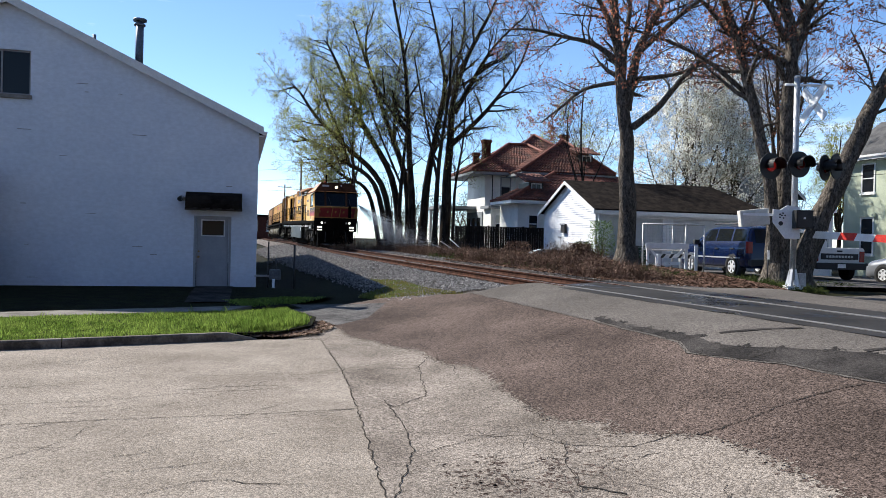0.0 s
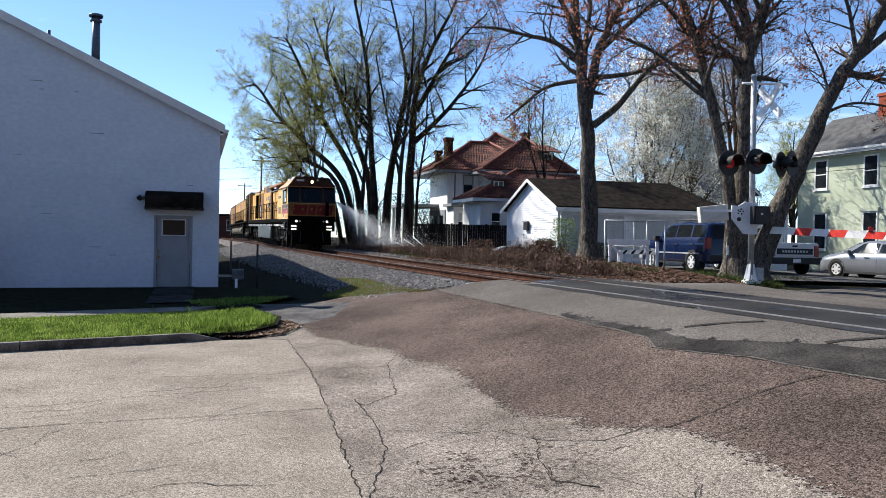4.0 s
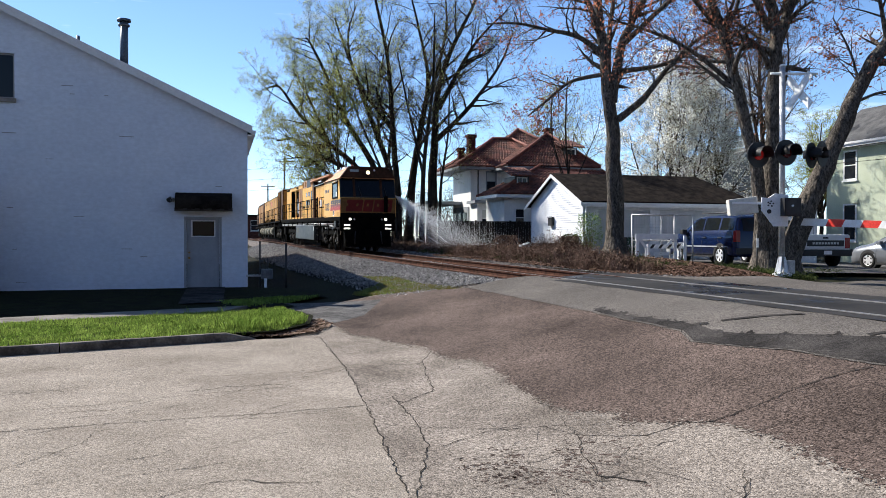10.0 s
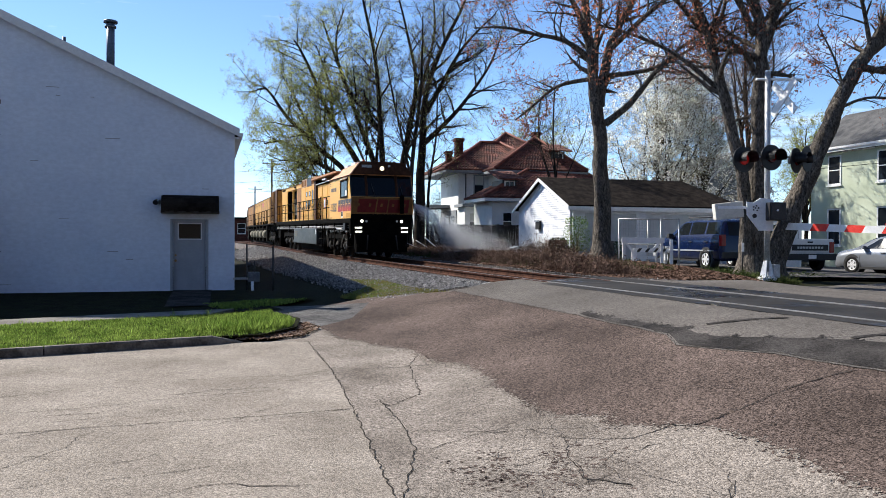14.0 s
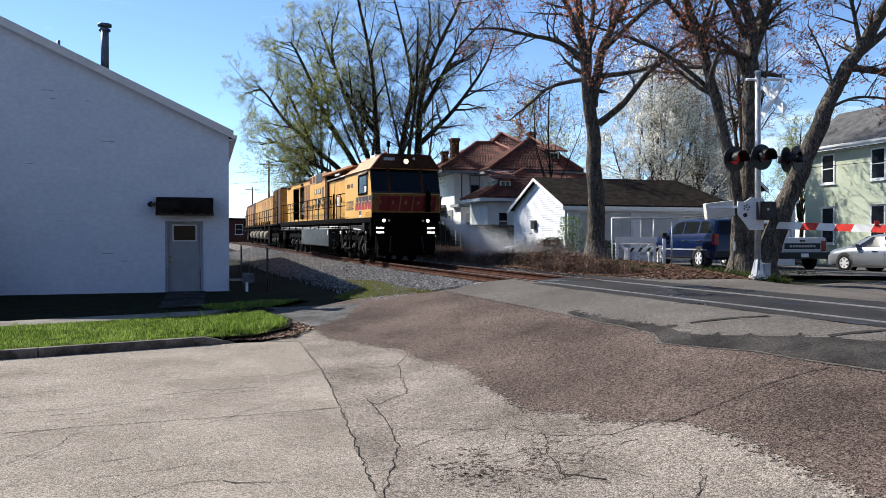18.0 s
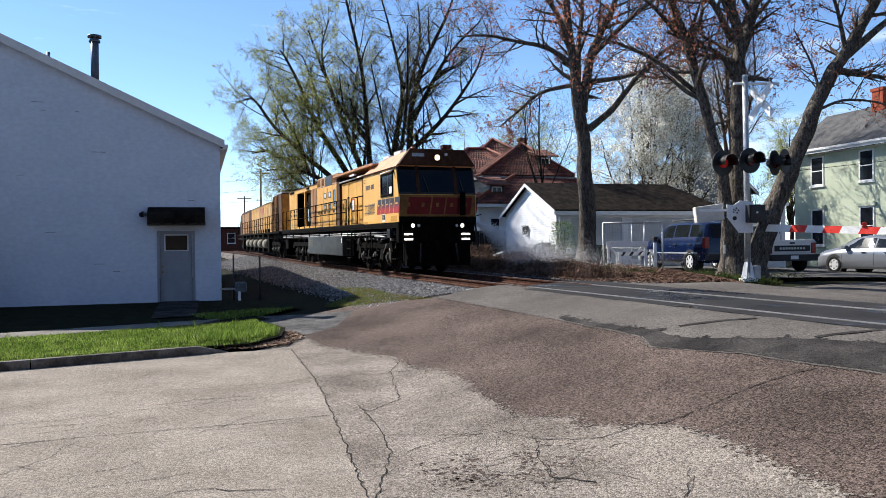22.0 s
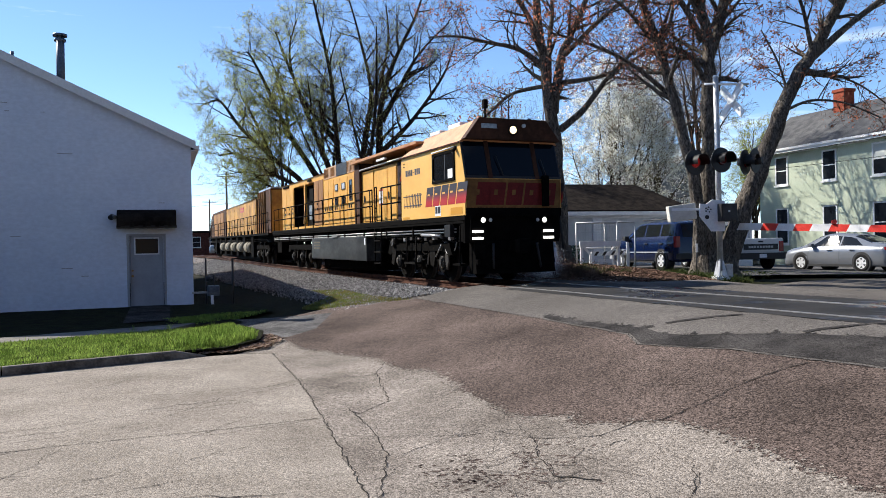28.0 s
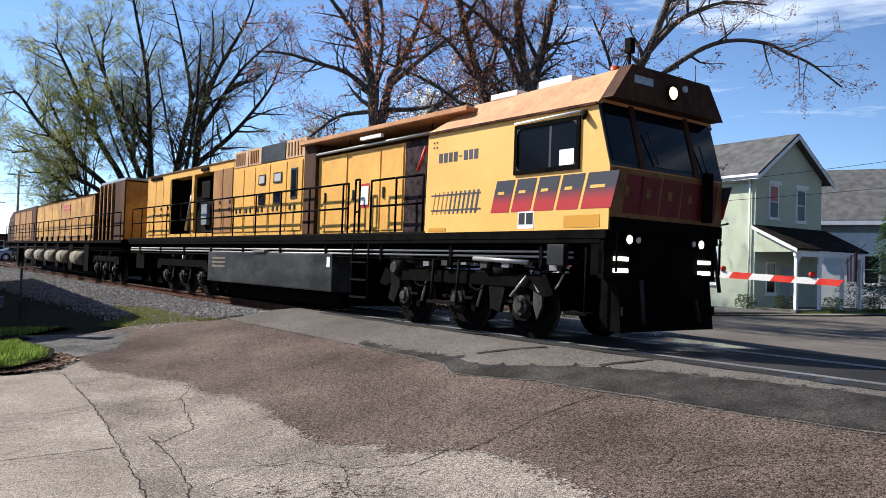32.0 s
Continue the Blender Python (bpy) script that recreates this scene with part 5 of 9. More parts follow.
# ---- houses ----
M_GREENW = mat("pale_green_stucco", (0.42, 0.47, 0.355), 0.85, color2=(0.53, 0.575, 0.45), scale=0.8, fine=14, bump=0.008, bscale=18, mix=0.2, grain=0.08)
M_SHINGG = mat("grey_shingle", (0.075, 0.075, 0.078), 0.95, color2=(0.12, 0.12, 0.122), scale=2, fine=30, bump=0.01, bscale=25)
M_BRICKR = mat("red_brick", (0.26, 0.06, 0.035), 0.9, color2=(0.36, 0.10, 0.06), scale=4, fine=18, bump=0.01)
M_BRICKD = mat("sooty_brick", (0.07, 0.026, 0.02), 0.9, color2=(0.13, 0.05, 0.038), scale=4, fine=18, bump=0.01)
M_TILE = mat("clay_tile", (0.075, 0.020, 0.014), 0.8, color2=(0.20, 0.062, 0.040), scale=1.5, fine=10, vary=0.35)
M_RIDGE = mat("clay_ridge", (0.17, 0.042, 0.028), 0.75, color2=(0.24, 0.075, 0.048), scale=3)
M_PLAST = mat("white_plaster", (0.74, 0.74, 0.72), 0.85, color2=(0.84, 0.84, 0.82), scale=1.2, fine=14, grain=0.05)
M_SIDING = mat("white_siding", (0.66, 0.68, 0.72), 0.75, color2=(0.78, 0.79, 0.81), scale=1.5, fine=10, grain=0.05)
M_GARDOOR = mat("garage_door_paint", (0.46, 0.48, 0.50), 0.7, color2=(0.54, 0.55, 0.57), scale=2, grain=0.05)
M_FENCE = mat("dark_fence_wood", (0.018, 0.015, 0.013), 0.9, color2=(0.04, 0.032, 0.027), scale=3, vary=0.3)
M_GREYW = mat("grey_siding", (0.22, 0.24, 0.26), 0.85, color2=(0.28, 0.30, 0.32), scale=1.5, grain=0.05)
M_CURTAIN = mat("pink_blind", (0.45, 0.2, 0.17), 0.9)
M_BLIND = mat("pale_blind", (0.5, 0.52, 0.5), 0.9)


def window_unit(parent, x0, x1, z0, z1, y, frame_m, out=-1, sill=True, hood=False, blind=None, axis='y'):
    """A sash window on the wall plane y, looking towards out (-1: -y). axis 'x': on the plane x, spanning y."""
    o = out
    if axis == 'y':
        B = lambda a, b, c, d, e, f, **k: box(a, b, min(y + o * c, y + o * d), max(y + o * c, y + o * d), e, f, **k)
    else:
        B = lambda a, b, c, d, e, f, **k: box(min(y + o * c, y + o * d), max(y + o * c, y + o * d), a, b, e, f, **k)
    t = .085
    bm = B(x0, x1, -.02, .04, z0, z0 + t)
    for a, b, e, f in ((x0, x1, z1 - t, z1), (x0, x0 + t, z0 + t, z1 - t), (x1 - t, x1, z0 + t, z1 - t), (x0 + t, x1 - t, (z0 + z1) / 2 - .025, (z0 + z1) / 2 + .025)): join(bm, B(a, b, -.02, .04, e, f))
    w = part("window", bm, frame_m, parent)
    zm = (z0 + z1) / 2
    part("pane", B(x0 + t, x1 - t, .004, .016, zm + .025, z1 - t), M_CURTAIN if blind == "pink" else M_BLIND if blind == "pale" else M_GLASS, w)
    part("pane", B(x0 + t, x1 - t, .004, .012, z0 + t, zm - .025), M_GLASS, w)
    if sill: part("sill", B(x0 - .07, x1 + .07, .001, .09, z0 - .08, z0 - .002), frame_m, w)
    if hood: part("hood", B(x0 - .12, x1 + .12, .001, .10, z1 + .002, z1 + .2), hood if hood is not True else frame_m, w)
    return w


def roof_slab(pts4, thick, material, name, parent, label=""):
    """A sloping roof plane from its four corners, with thickness."""
    bm = bmesh.new()
    a = [bm.verts.new(p) for p in pts4]
    n = (Vector(pts4[1]) - Vector(pts4[0])).cross(Vector(pts4[-1]) - Vector(pts4[0])).normalized()
    if n.z < 0: n = -n
    b = [bm.verts.new(Vector(p) + n * thick) for p in pts4]
    k = len(pts4)
    fs = [bm.faces.new(a), bm.faces.new(b[::-1])] + [bm.faces.new((a[i], a[(i + 1) % k], b[(i + 1) % k], b[i])) for i in range(k)]
    bmesh.ops.recalc_face_normals(bm, faces=fs)
    return part(name, bm, material, parent, label)


def green_house():
    z0 = 0.05
    h = thing("green_house", pose(26.4, 31.4, 0, 0, 0, A), "two-storey pale green stucco house with grey roof and porch", "house")
    W, L, ze, zp = 5.6, 13.4, 7.0, 9.0
    part("wall", box(0, .25, 0.252, L, z0, ze), M_GREENW, h); part("wall", box(W - .25, W, .252, L, z0, ze), M_GREENW, h)
    part("gable_wall", prism([(0, z0), (W, z0), (W, ze), (W / 2, zp), (0, ze)], 0, .25), M_GREENW, h)
    part("gable_wall", prism([(0, z0), (W, z0), (W, ze), (W / 2, zp), (0, ze)], L, L + .25), M_GREENW, h)
    part("foundation", box(-.04, W + .04, -.04, L + .29, -.3, z0), M_SILL, h)
    sl = (zp - ze) / (W / 2)
    roof_slab([(-.4, -.45, ze - .4 * sl + .05), (W / 2, -.45, zp + .05), (W / 2, L + .6, zp + .05), (-.4, L + .6, ze - .4 * sl + .05)], .1, M_SHINGG, "roof", h)
    roof_slab([(W + .4, -.45, ze - .4 * sl + .05), (W / 2, -.45, zp + .05), (W / 2, L + .6, zp + .05), (W + .4, L + .6, ze - .4 * sl + .05)], .1, M_SHINGG, "roof", h)
    part("eave_board", box(-.44, -.38, -.45, L + .6, ze - .42, ze - .16), M_TRIMW, h); part("gutter", box(-.52, -.44, -.45, L + .6, ze - .28, ze - .16), M_TRIMW, h)
    part("frieze", box(-.06, -.002, 0, L, ze - .45, ze - .22), M_TRIMW, h)
    for s in (-1, 1):
        x = W / 2 + s * (W / 2 + .4)
        part("rake_board", prism([(x, ze - .4 * sl - .14), (W / 2, zp - .14), (W / 2, zp + .06), (x, ze - .4 * sl + .06)], -.50, -.452), M_TRIMW, h)
    part("downpipe", rod((-.1, .25, z0), (-.1, .25, ze - .55), .045), M_TRIMW, h); part("downpipe", rod((-.1, .25, ze - .55), (-.46, .2, ze - .25), .045), M_TRIMW, h)
    # long side windows (wall plane x = 0, looking to -x)
    # places along the wall from the front corner
    for k, yc in enumerate((2.6, 5.35, 8.5, 11.9)):
        window_unit(h, yc - .48, yc + .48, 4.78, 6.43, 0, M_TRIMW, -1, True, M_GREENW, "pale" if k in (0, 1) else None, 'x')
        window_unit(h, yc - .48, yc + .48, 1.42, 3.48, 0, M_TRIMW, -1, True, M_GREENW, None, 'x')
    # front gable windows
    window_unit(h, 1.05, 1.85, 4.75, 6.45, 0, M_TRIMW, -1, True, M_TRIMW, "pink"); window_unit(h, 3.35, 4.15, 4.7, 6.4, 0, M_TRIMW, -1, True, M_TRIMW)
    # chimney
    c = part("chimney", box(2.2, 2.95, 9.5, 10.25, 8.2, 10.0, bevel=.015), M_BRICKR, h, "red brick chimney")
    part("chimney_cap", box(2.15, 3.0, 9.45, 10.3, 9.85, 10.02), M_BRICKR, c)
    # porch
    roof_slab([(-.2, -2.35, 3.15), (W + .3, -2.35, 3.15), (W + .3, -.002, 4.3), (-.2, -.002, 4.3)], .09, M_SHING, "porch_roof", h, "dark shingled porch roof")
    part("porch_beam", box(-.1, W + .2, -2.25, -2.1, 2.85, 3.1), M_TRIMW, h); part("porch_side", prism([(-2.2, 3.05), (-.01, 3.05), (-.01, 4.2)], -.1, -.04, axis='x'), M_GREENW, h)
    part("porch_rake", prism([(-2.4, 3.02), (0, 4.16), (0, 4.32), (-2.4, 3.18)], -.27, -.21, axis='x'), M_TRIMW, h)
    for x in (0.05, 1.95, 3.9, 5.5):
        p = part("porch_post", box(x - .07, x + .07, -2.24, -2.1, .35, 2.85, bevel=.01), M_TRIMW, h)
        part("post_bracket", prism([(x + .07, 2.85), (x + .4, 2.85), (x + .07, 2.5)], -2.2, -2.14), M_TRIMW, p)
    part("porch_floor", box(-.1, W + .1, -2.3, -.042, 0.1, .35), M_WALK, h)
    part("front_door", box(2.15, 3.0, -.03, -.002, .36, 2.4), M_GREYDOOR, h); window_unit(h, .9, 1.7, 1.0, 2.6, 0, M_TRIMW, -1)
    # flag-like cloth hung from the porch: striped cloth
    f = thing("porch_banner", pose(26.4, 31.4, 0, 0, 0, A), "striped cloth banner hanging from a porch post", "banner")
    part("banner_pole", rod((4.1, -2.2, 2.6), (4.3, -3.1, 3.6), .015), M_DKMETAL, f)
    for k in range(6):
        part("banner_strip", prism([(-2.75 + k * .09, 3.25 - k * .06), (-2.66 + k * .09, 3.2 - k * .06), (-2.64 + k * .08, 1.75), (-2.73 + k * .08, 1.7)], 4.2, 4.21, axis='x'), M_DKMETAL if k < 1 else (M_CURTAIN if k % 2 else M_TRIMW), f)


def white_house():
    h = thing("white_house", pose(35.7, 40.7, 0, 0, 0, -45), "white house with a wide grey roof", "house")
    part("wall", box(0, 14, 0, 9, -.3, 5.4), M_SIDING, h)
    roof_slab([(-.3, -.5, 5.4), (14.5, -.5, 5.4), (14.5, 4.5, 9.1), (-.3, 4.5, 9.1)], .12, M_SHINGG, "roof", h); roof_slab([(-.3, 9.5, 5.4), (14.5, 9.5, 5.4), (14.5, 4.5, 9.1), (-.3, 4.5, 9.1)], .12, M_SHINGG, "roof", h)
    part("gable_wall", prism([(0, 5.4), (9, 5.4), (4.5, 9.0)], 0, .2, axis='x'), M_SIDING, h)
    # the grey band below the fascia paints in the soffit's shade
    part("fascia", box(-.3, 14.5, -.56, -.5, 5.2, 5.5), M_TRIMW, h); part("frieze", box(0, 14, -.03, -.002, 4.75, 5.2), M_GREYW, h)
    window_unit(h, 4.9, 5.8, 1.6, 3.4, 0, M_TRIMW, -1); window_unit(h, 8.4, 9.3, 1.6, 3.4, 0, M_TRIMW, -1)
    for x in (4.5, 5.85): part("shutter", box(x, x + .35, -.05, -.002, 1.55, 3.45), M_GREYW, h)
    part("downpipe", rod((6.6, -.08, 0), (6.6, -.08, 5.2), .04), M_TRIMW, h)


def garage():
    g = thing("garage", pose(7.35, 36.9, 0, 0, 0, A), "low white garage with clapboard gable and dark shingle roof", "garage")
    D, L, ze, zp, z0 = 6.4, 9.4, 3.38, 4.78, .35
    part("wall", prism([(0, z0), (D, z0), (D, ze), (D / 2, zp), (0, ze)], 0, .15, axis='x'), M_SIDING, g)
    slope = (zp - ze) / (D / 2)
    n = 40
    for k in range(n):        # clapboards on the gable end
        za, zb = z0 + (zp - z0) * k / n, z0 + (zp - z0) * (k + 1) / n
        half = lambda z: D / 2 if z < ze else max(.02, D / 2 - (z - ze) / slope)
        ya, yb = D / 2 - half(zb), D / 2 + half(zb)
        bm = bmesh.new()
        pts = [(-.035, ya, za), (-.035, yb, za), (-.012, yb, zb), (-.012, ya, zb)]
        vs = [bm.verts.new(p) for p in pts] + [bm.verts.new((-.001, p[1], p[2])) for p in pts]
        for f in ((0, 1, 2, 3), (7, 6, 5, 4), (0, 4, 5, 1), (1, 5, 6, 2), (2, 6, 7, 3), (3, 7, 4, 0)): bm.faces.new([vs[i] for i in f])
        bmesh.ops.recalc_face_normals(bm, faces=bm.faces[:])
        part("clapboard", bm, M_SIDING, g)
    part("back_wall", box(.152, L, D - .15, D, z0, ze), M_SIDING, g); part("end_wall", box(L - .15, L, .152, D - .152, z0, ze), M_SIDING, g)
    bm = box(.152, .75, 0, .15, z0, ze); part("front_wall", bm, M_SIDING, g)
    part("front_wall", box(3.55, 4.1, 0, .15, z0, ze), M_SIDING, g); part("front_wall", box(8.6, L - .152, 0, .15, z0, ze), M_SIDING, g)
    part("header", box(.75, 3.55, 0, .15, 2.95, ze), M_SIDING, g); part("header", box(4.1, 8.6, 0, .15, 2.95, ze), M_SIDING, g)
    for x0, x1 in ((.75, 3.55), (4.1, 8.6)):
        d = part("garage_door", box(x0, x1, .06, .1, z0, 2.95), M_GARDOOR, g)
        for k in range(4): part("door_panel", box(x0 + .03, x1 - .03, .045, .058, z0 + .03 + k * .65, z0 + .63 + k * .65), M_GARDOOR, d)
    roof_slab([(-.25, -.35, ze - .35 * slope + .02), (L + .2, -.35, ze - .35 * slope + .02), (L - 1.2, D / 2, zp + .03), (-.25, D / 2, zp + .03)], .09, M_SHING, "roof", g)
    roof_slab([(-.25, D + .35, ze - .35 * slope + .02), (L + .2, D + .35, ze - .35 * slope + .02), (L - 1.2, D / 2, zp + .03), (-.25, D / 2, zp + .03)], .09, M_SHING, "roof", g)
    roof_slab([(L + .2, -.35, ze - .35 * slope + .02), (L + .2, D + .35, ze - .35 * slope + .02), (L - 1.2, D / 2, zp + .03)], .09, M_SHING, "roof", g)
    part("fascia", box(-.25, L + .2, -.38, -.352, ze - .32, ze - .12), M_TRIMW, g)
    for s in (0, 1):
        y = -.35 if s == 0 else D + .35
        part("rake_board", prism([(y, ze - .35 * slope - .12), (D / 2, zp - .1), (D / 2, zp + .06), (y, ze - .35 * slope + .06)], -.29, -.252, axis='x'), M_TRIMW, g)
    part("downpipe", rod((.1, -.1, z0), (.1, -.1, ze - .3), .045), M_TRIMW, g)
    w = part("wall_fan", box(-.18, -.04, 3.3, 3.75, 2.2, 2.65), M_DKMETAL, g); part("fan_hood", box(-.22, -.18, 3.25, 3.8, 2.6, 2.68), M_GALV, w)


def tile_plane(a, b, c, d, parent, rows, cols, name="roof"):
    """A clay-tiled roof plane a-b (eave) to d-c (ridge): a slab, with courses of rounded tiles on it."""
    a, b, c, d = (Vector(v) for v in (a, b, c, d))
    n = (b - a).cross(d - a).normalized()
    if n.z < 0: n = -n
    roof = roof_slab([tuple(a), tuple(b), tuple(c), tuple(d)] if (c - d).length > .05 else [tuple(a), tuple(b), tuple(c)], .06, M_TILE, name, parent)
    V, F = [], []
    for i in range(rows):
        f0, f1 = i / rows, (i + 1) / rows
        p0, p1 = a.lerp(d, f0), b.lerp(c, f0); q0, q1 = a.lerp(d, f1), b.lerp(c, f1)
        m = max(1, round(cols * (p1 - p0).length / max(.01, (b - a).length)))
        for j in range(m):
            s0, s1 = j / m, (j + .92) / m
            u0, u1, w0, w1 = p0.lerp(p1, s0), p0.lerp(p1, s1), q0.lerp(q1, s0), q0.lerp(q1, s1)
            mid, midq = (u0 + u1) / 2, (w0 + w1) / 2
            k = len(V)
            V += [u0 + n * .07, mid + n * .14, u1 + n * .07, w0 + n * .062, midq + n * .10, w1 + n * .062]
            F += [(k, k + 1, k + 4, k + 3), (k + 1, k + 2, k + 5, k + 4), (k, k + 2, k + 1)]
    me = bpy.data.meshes.new("tiles")
    me.from_pydata([tuple(v) for v in V], [], F)
    me.materials.append(M_TILE)
    o = new("tiles", me); o.parent = roof; o["kind"] = "stuff"; o["label"] = "rounded red clay tiles in courses"
    return roof


def red_house():
    # local: x along e1 (to the right), y along e2 (away)
    h = thing("red_roofed_house", pose(2.6, 53.6, 0, 0, 0, A), "white two-storey house with red clay tile hip roofs", "house")
    z0, ze = .5, 6.4
    part("wall", box(.1, 7.0, 0, 4.2, z0, ze), M_PLAST, h, "white plaster walls with dark trim")
    # main hip roof with deep eaves, and a taller hip behind it
    E = [(-1.0, -.7, ze), (7.6, -.7, ze), (7.6, 6.4, ze), (-1.0, 6.4, ze)]
    r0, r1 = (2.75, 2.9, 8.7), (4.2, 2.9, 8.7)
    tile_plane(E[0], E[1], r1, r0, h, 12, 40); tile_plane(E[3], E[0], r0, r0, h, 12, 34); tile_plane(E[1], E[2], r1, r1, h, 12, 34); tile_plane(E[2], E[3], r0, r1, h, 6, 14)
    part("eave", box(-1.0, 7.6, -.7, 6.4, ze - .18, ze - .01), M_GREYW, h)
    T = [(2.0, 1.6, 7.3), (9.0, 1.6, 7.3), (9.0, 8.4, 7.3), (2.0, 8.4, 7.3)]
    q = (5.5, 5.0, 9.75)
    tile_plane(T[0], T[1], q, q, h, 10, 30); tile_plane(T[3], T[0], q, q, h, 10, 30); tile_plane(T[1], T[2], q, q, h, 10, 30)
    part("rear_wall", box(2.6, 8.4, 4.3, 8.0, z0, 7.28), M_PLAST, h)
    # forward wing with its own hip
    part("wing_wall", box(2.3, 7.7, -2.6, 2.4, z0, 6.22), M_PLAST, h)
    W = [(1.6, -3.2, 6.28), (8.3, -3.2, 6.28), (8.3, 2.8, 6.28), (1.6, 2.8, 6.28)]
    p = (5.65, -.3, 8.75)
    tile_plane(W[0], W[1], p, p, h, 12, 32); tile_plane(W[3], W[0], p, p, h, 12, 30); tile_plane(W[1], W[2], p, p, h, 12, 30)
    part("eave", box(1.6, 8.3, -3.2, 2.8, 6.1, 6.27), M_GREYW, h)
    # low front wing over one storey
    part("low_wall", box(.34, 9.0, -6.0, -2.62, z0, 4.1), M_PLAST, h)
    tile_plane((-.36, -6.6, 4.22), (9.6, -6.6, 4.22), (8.6, -2.7, 6.25), (4.4, -2.7, 6.45), h, 11, 40); tile_plane((-.36, -2.62, 4.22), (-.36, -6.6, 4.22), (4.4, -2.7, 6.45), (4.4, -2.7, 6.45), h, 11, 18)
    part("eave", box(-.36, 9.6, -6.6, -2.65, 4.02, 4.2), M_TRIMW, h)
    for a, b in ((E[0], r0), (E[1], r1), (r0, r1), (T[0], q), (T[1], q), (W[0], p), (W[1], p), ((-.36, -6.6, 4.22), (4.4, -2.7, 6.45))):
        part("ridge_tile", rod(Vector(a) + Vector((0, 0, .12)), Vector(b) + Vector((0, 0, .14)), .11, n=8), M_RIDGE, h)
    # dormers
    for x, y, z in ((1.3, -5.3, 4.72), (6.1, -2.2, 7.0)):
        d = part("dormer", box(x, x + .95, y, y + 1.9, z, z + .7), M_DKMETAL, h, "small roof dormer with window")
        part("dormer_window", frame_ring(x + .12, x + .83, z + .08, z + .66, .08, y - .03, y - .002), M_TRIMW, d); part("pane", box(x + .2, x + .75, y - .012, y - .004, z + .16, z + .58), M_GLASS, d); part("mullion", box(x + .45, x + .5, y - .035, y - .013, z + .16, z + .58), M_TRIMW, d)
        tile_plane((x - .4, y - .4, z + .68), (x + 1.35, y - .4, z + .68), (x + 1.35, y + 1.7, z + 1.35), (x - .4, y + 1.7, z + 1.35), d, 4, 8, "dormer_roof")
    for x, y, w_, zt in ((.47, 1.1, .26, 8.75), (.1, 2.3, .2, 7.95), (6.0, .3, .24, 9.3)):
        c = part("chimney", box(x - w_, x + w_, y - w_, y + w_, 6.4, zt, bevel=.02), M_BRICKD, h, "dark sooty brick chimney")
        part("chimney_cap", box(x - w_ - .06, x + w_ + .06, y - w_ - .06, y + w_ + .06, zt - .2, zt + .02), M_BRICKD, c)
    window_unit(h, 1.2, 1.98, 4.75, 6.15, 0, M_GREYW, -1, blind="pale")
    part("downpipe", rod((.62, -.05, 4.1), (.62, -.05, 6.2), .04), M_DKMETAL, h)
    part("bay", box(.05, 1.95, -1.6, -.002, z0, 3.85), M_PLAST, h); part("bay_roof", box(-.2, 2.1, -1.85, -.002, 3.86, 4.05), M_GREYW, h)
    window_unit(h, .3, .8, 2.2, 3.5, -1.6, M_TRIMW, -1, blind="pale"); window_unit(h, 1.1, 1.6, 2.2, 3.5, -1.6, M_TRIMW, -1, blind="pale")
    window_unit(h, 1.0, 1.7, 2.2, 3.4, -6.0, M_TRIMW, -1); window_unit(h, 2.2, 2.8, 2.2, 3.4, -6.0, M_TRIMW, -1)
    # side porch
    # grey panel and dark panes put over the white wall for the porch's shade
    part("porch_screen", box(.04, .096, .3, 4.1, .7, 3.7), M_GREYW, h, "added grey panel that stands for the dark inside of the porch")
    for y in (.7, 2.0, 3.1): part("screen_window", box(.02, .038, y, y + .8, 1.6, 3.3), M_GLASS, h)
    part("porch_roof", box(-2.6, .098, 2.0, 7.0, 3.9, 4.12), M_GREYW, h)
    for y in (2.2, 3.6, 5.2): part("porch_post", box(-2.5, -2.3, y, y + .2, .6, 3.9), M_TRIMW, h)
    part("porch_floor", box(-2.6, .098, 2.0, 7.0, .3, .7), M_SILL, h)
    part("porch_rail", box(-2.46, -2.38, 2.4, 6.8, 1.5, 1.58), M_TRIMW, h)


def far_house(x, y, w, d, ze, zp, wall_m, label, a=A, z0=.2):
    h = thing("distant_house", pose(x, y, 0, 0, 0, a), label, "house")
    part("wall", prism([(0, z0), (w, z0), (w, ze), (w / 2, zp), (0, ze)], 0, d), wall_m, h)
    sl = (zp - ze) / (w / 2)
    roof_slab([(-.35, -.4, ze - .35 * sl + .03), (w / 2, -.4, zp + .03), (w / 2, d + .3, zp + .03), (-.35, d + .3, ze - .35 * sl + .03)], .1, M_SHINGG, "roof", h)
    roof_slab([(w + .35, -.4, ze - .35 * sl + .03), (w / 2, -.4, zp + .03), (w / 2, d + .3, zp + .03), (w + .35, d + .3, ze - .35 * sl + .03)], .1, M_SHINGG, "roof", h)
    for s in (-1, 1):
        xx = w / 2 + s * (w / 2 + .35)
        part("rake_board", prism([(xx, ze - .35 * sl - .15), (w / 2, zp - .15), (w / 2, zp + .05), (xx, ze - .35 * sl + .05)], -.45, -.41), M_TRIMW, h)
    window_unit(h, w * .3 - .4, w * .3 + .4, ze - 1.3, ze - .1, 0, M_TRIMW, -1); window_unit(h, w * .7 - .4, w * .7 + .4, ze - 1.3, ze - .1, 0, M_TRIMW, -1)
    return h


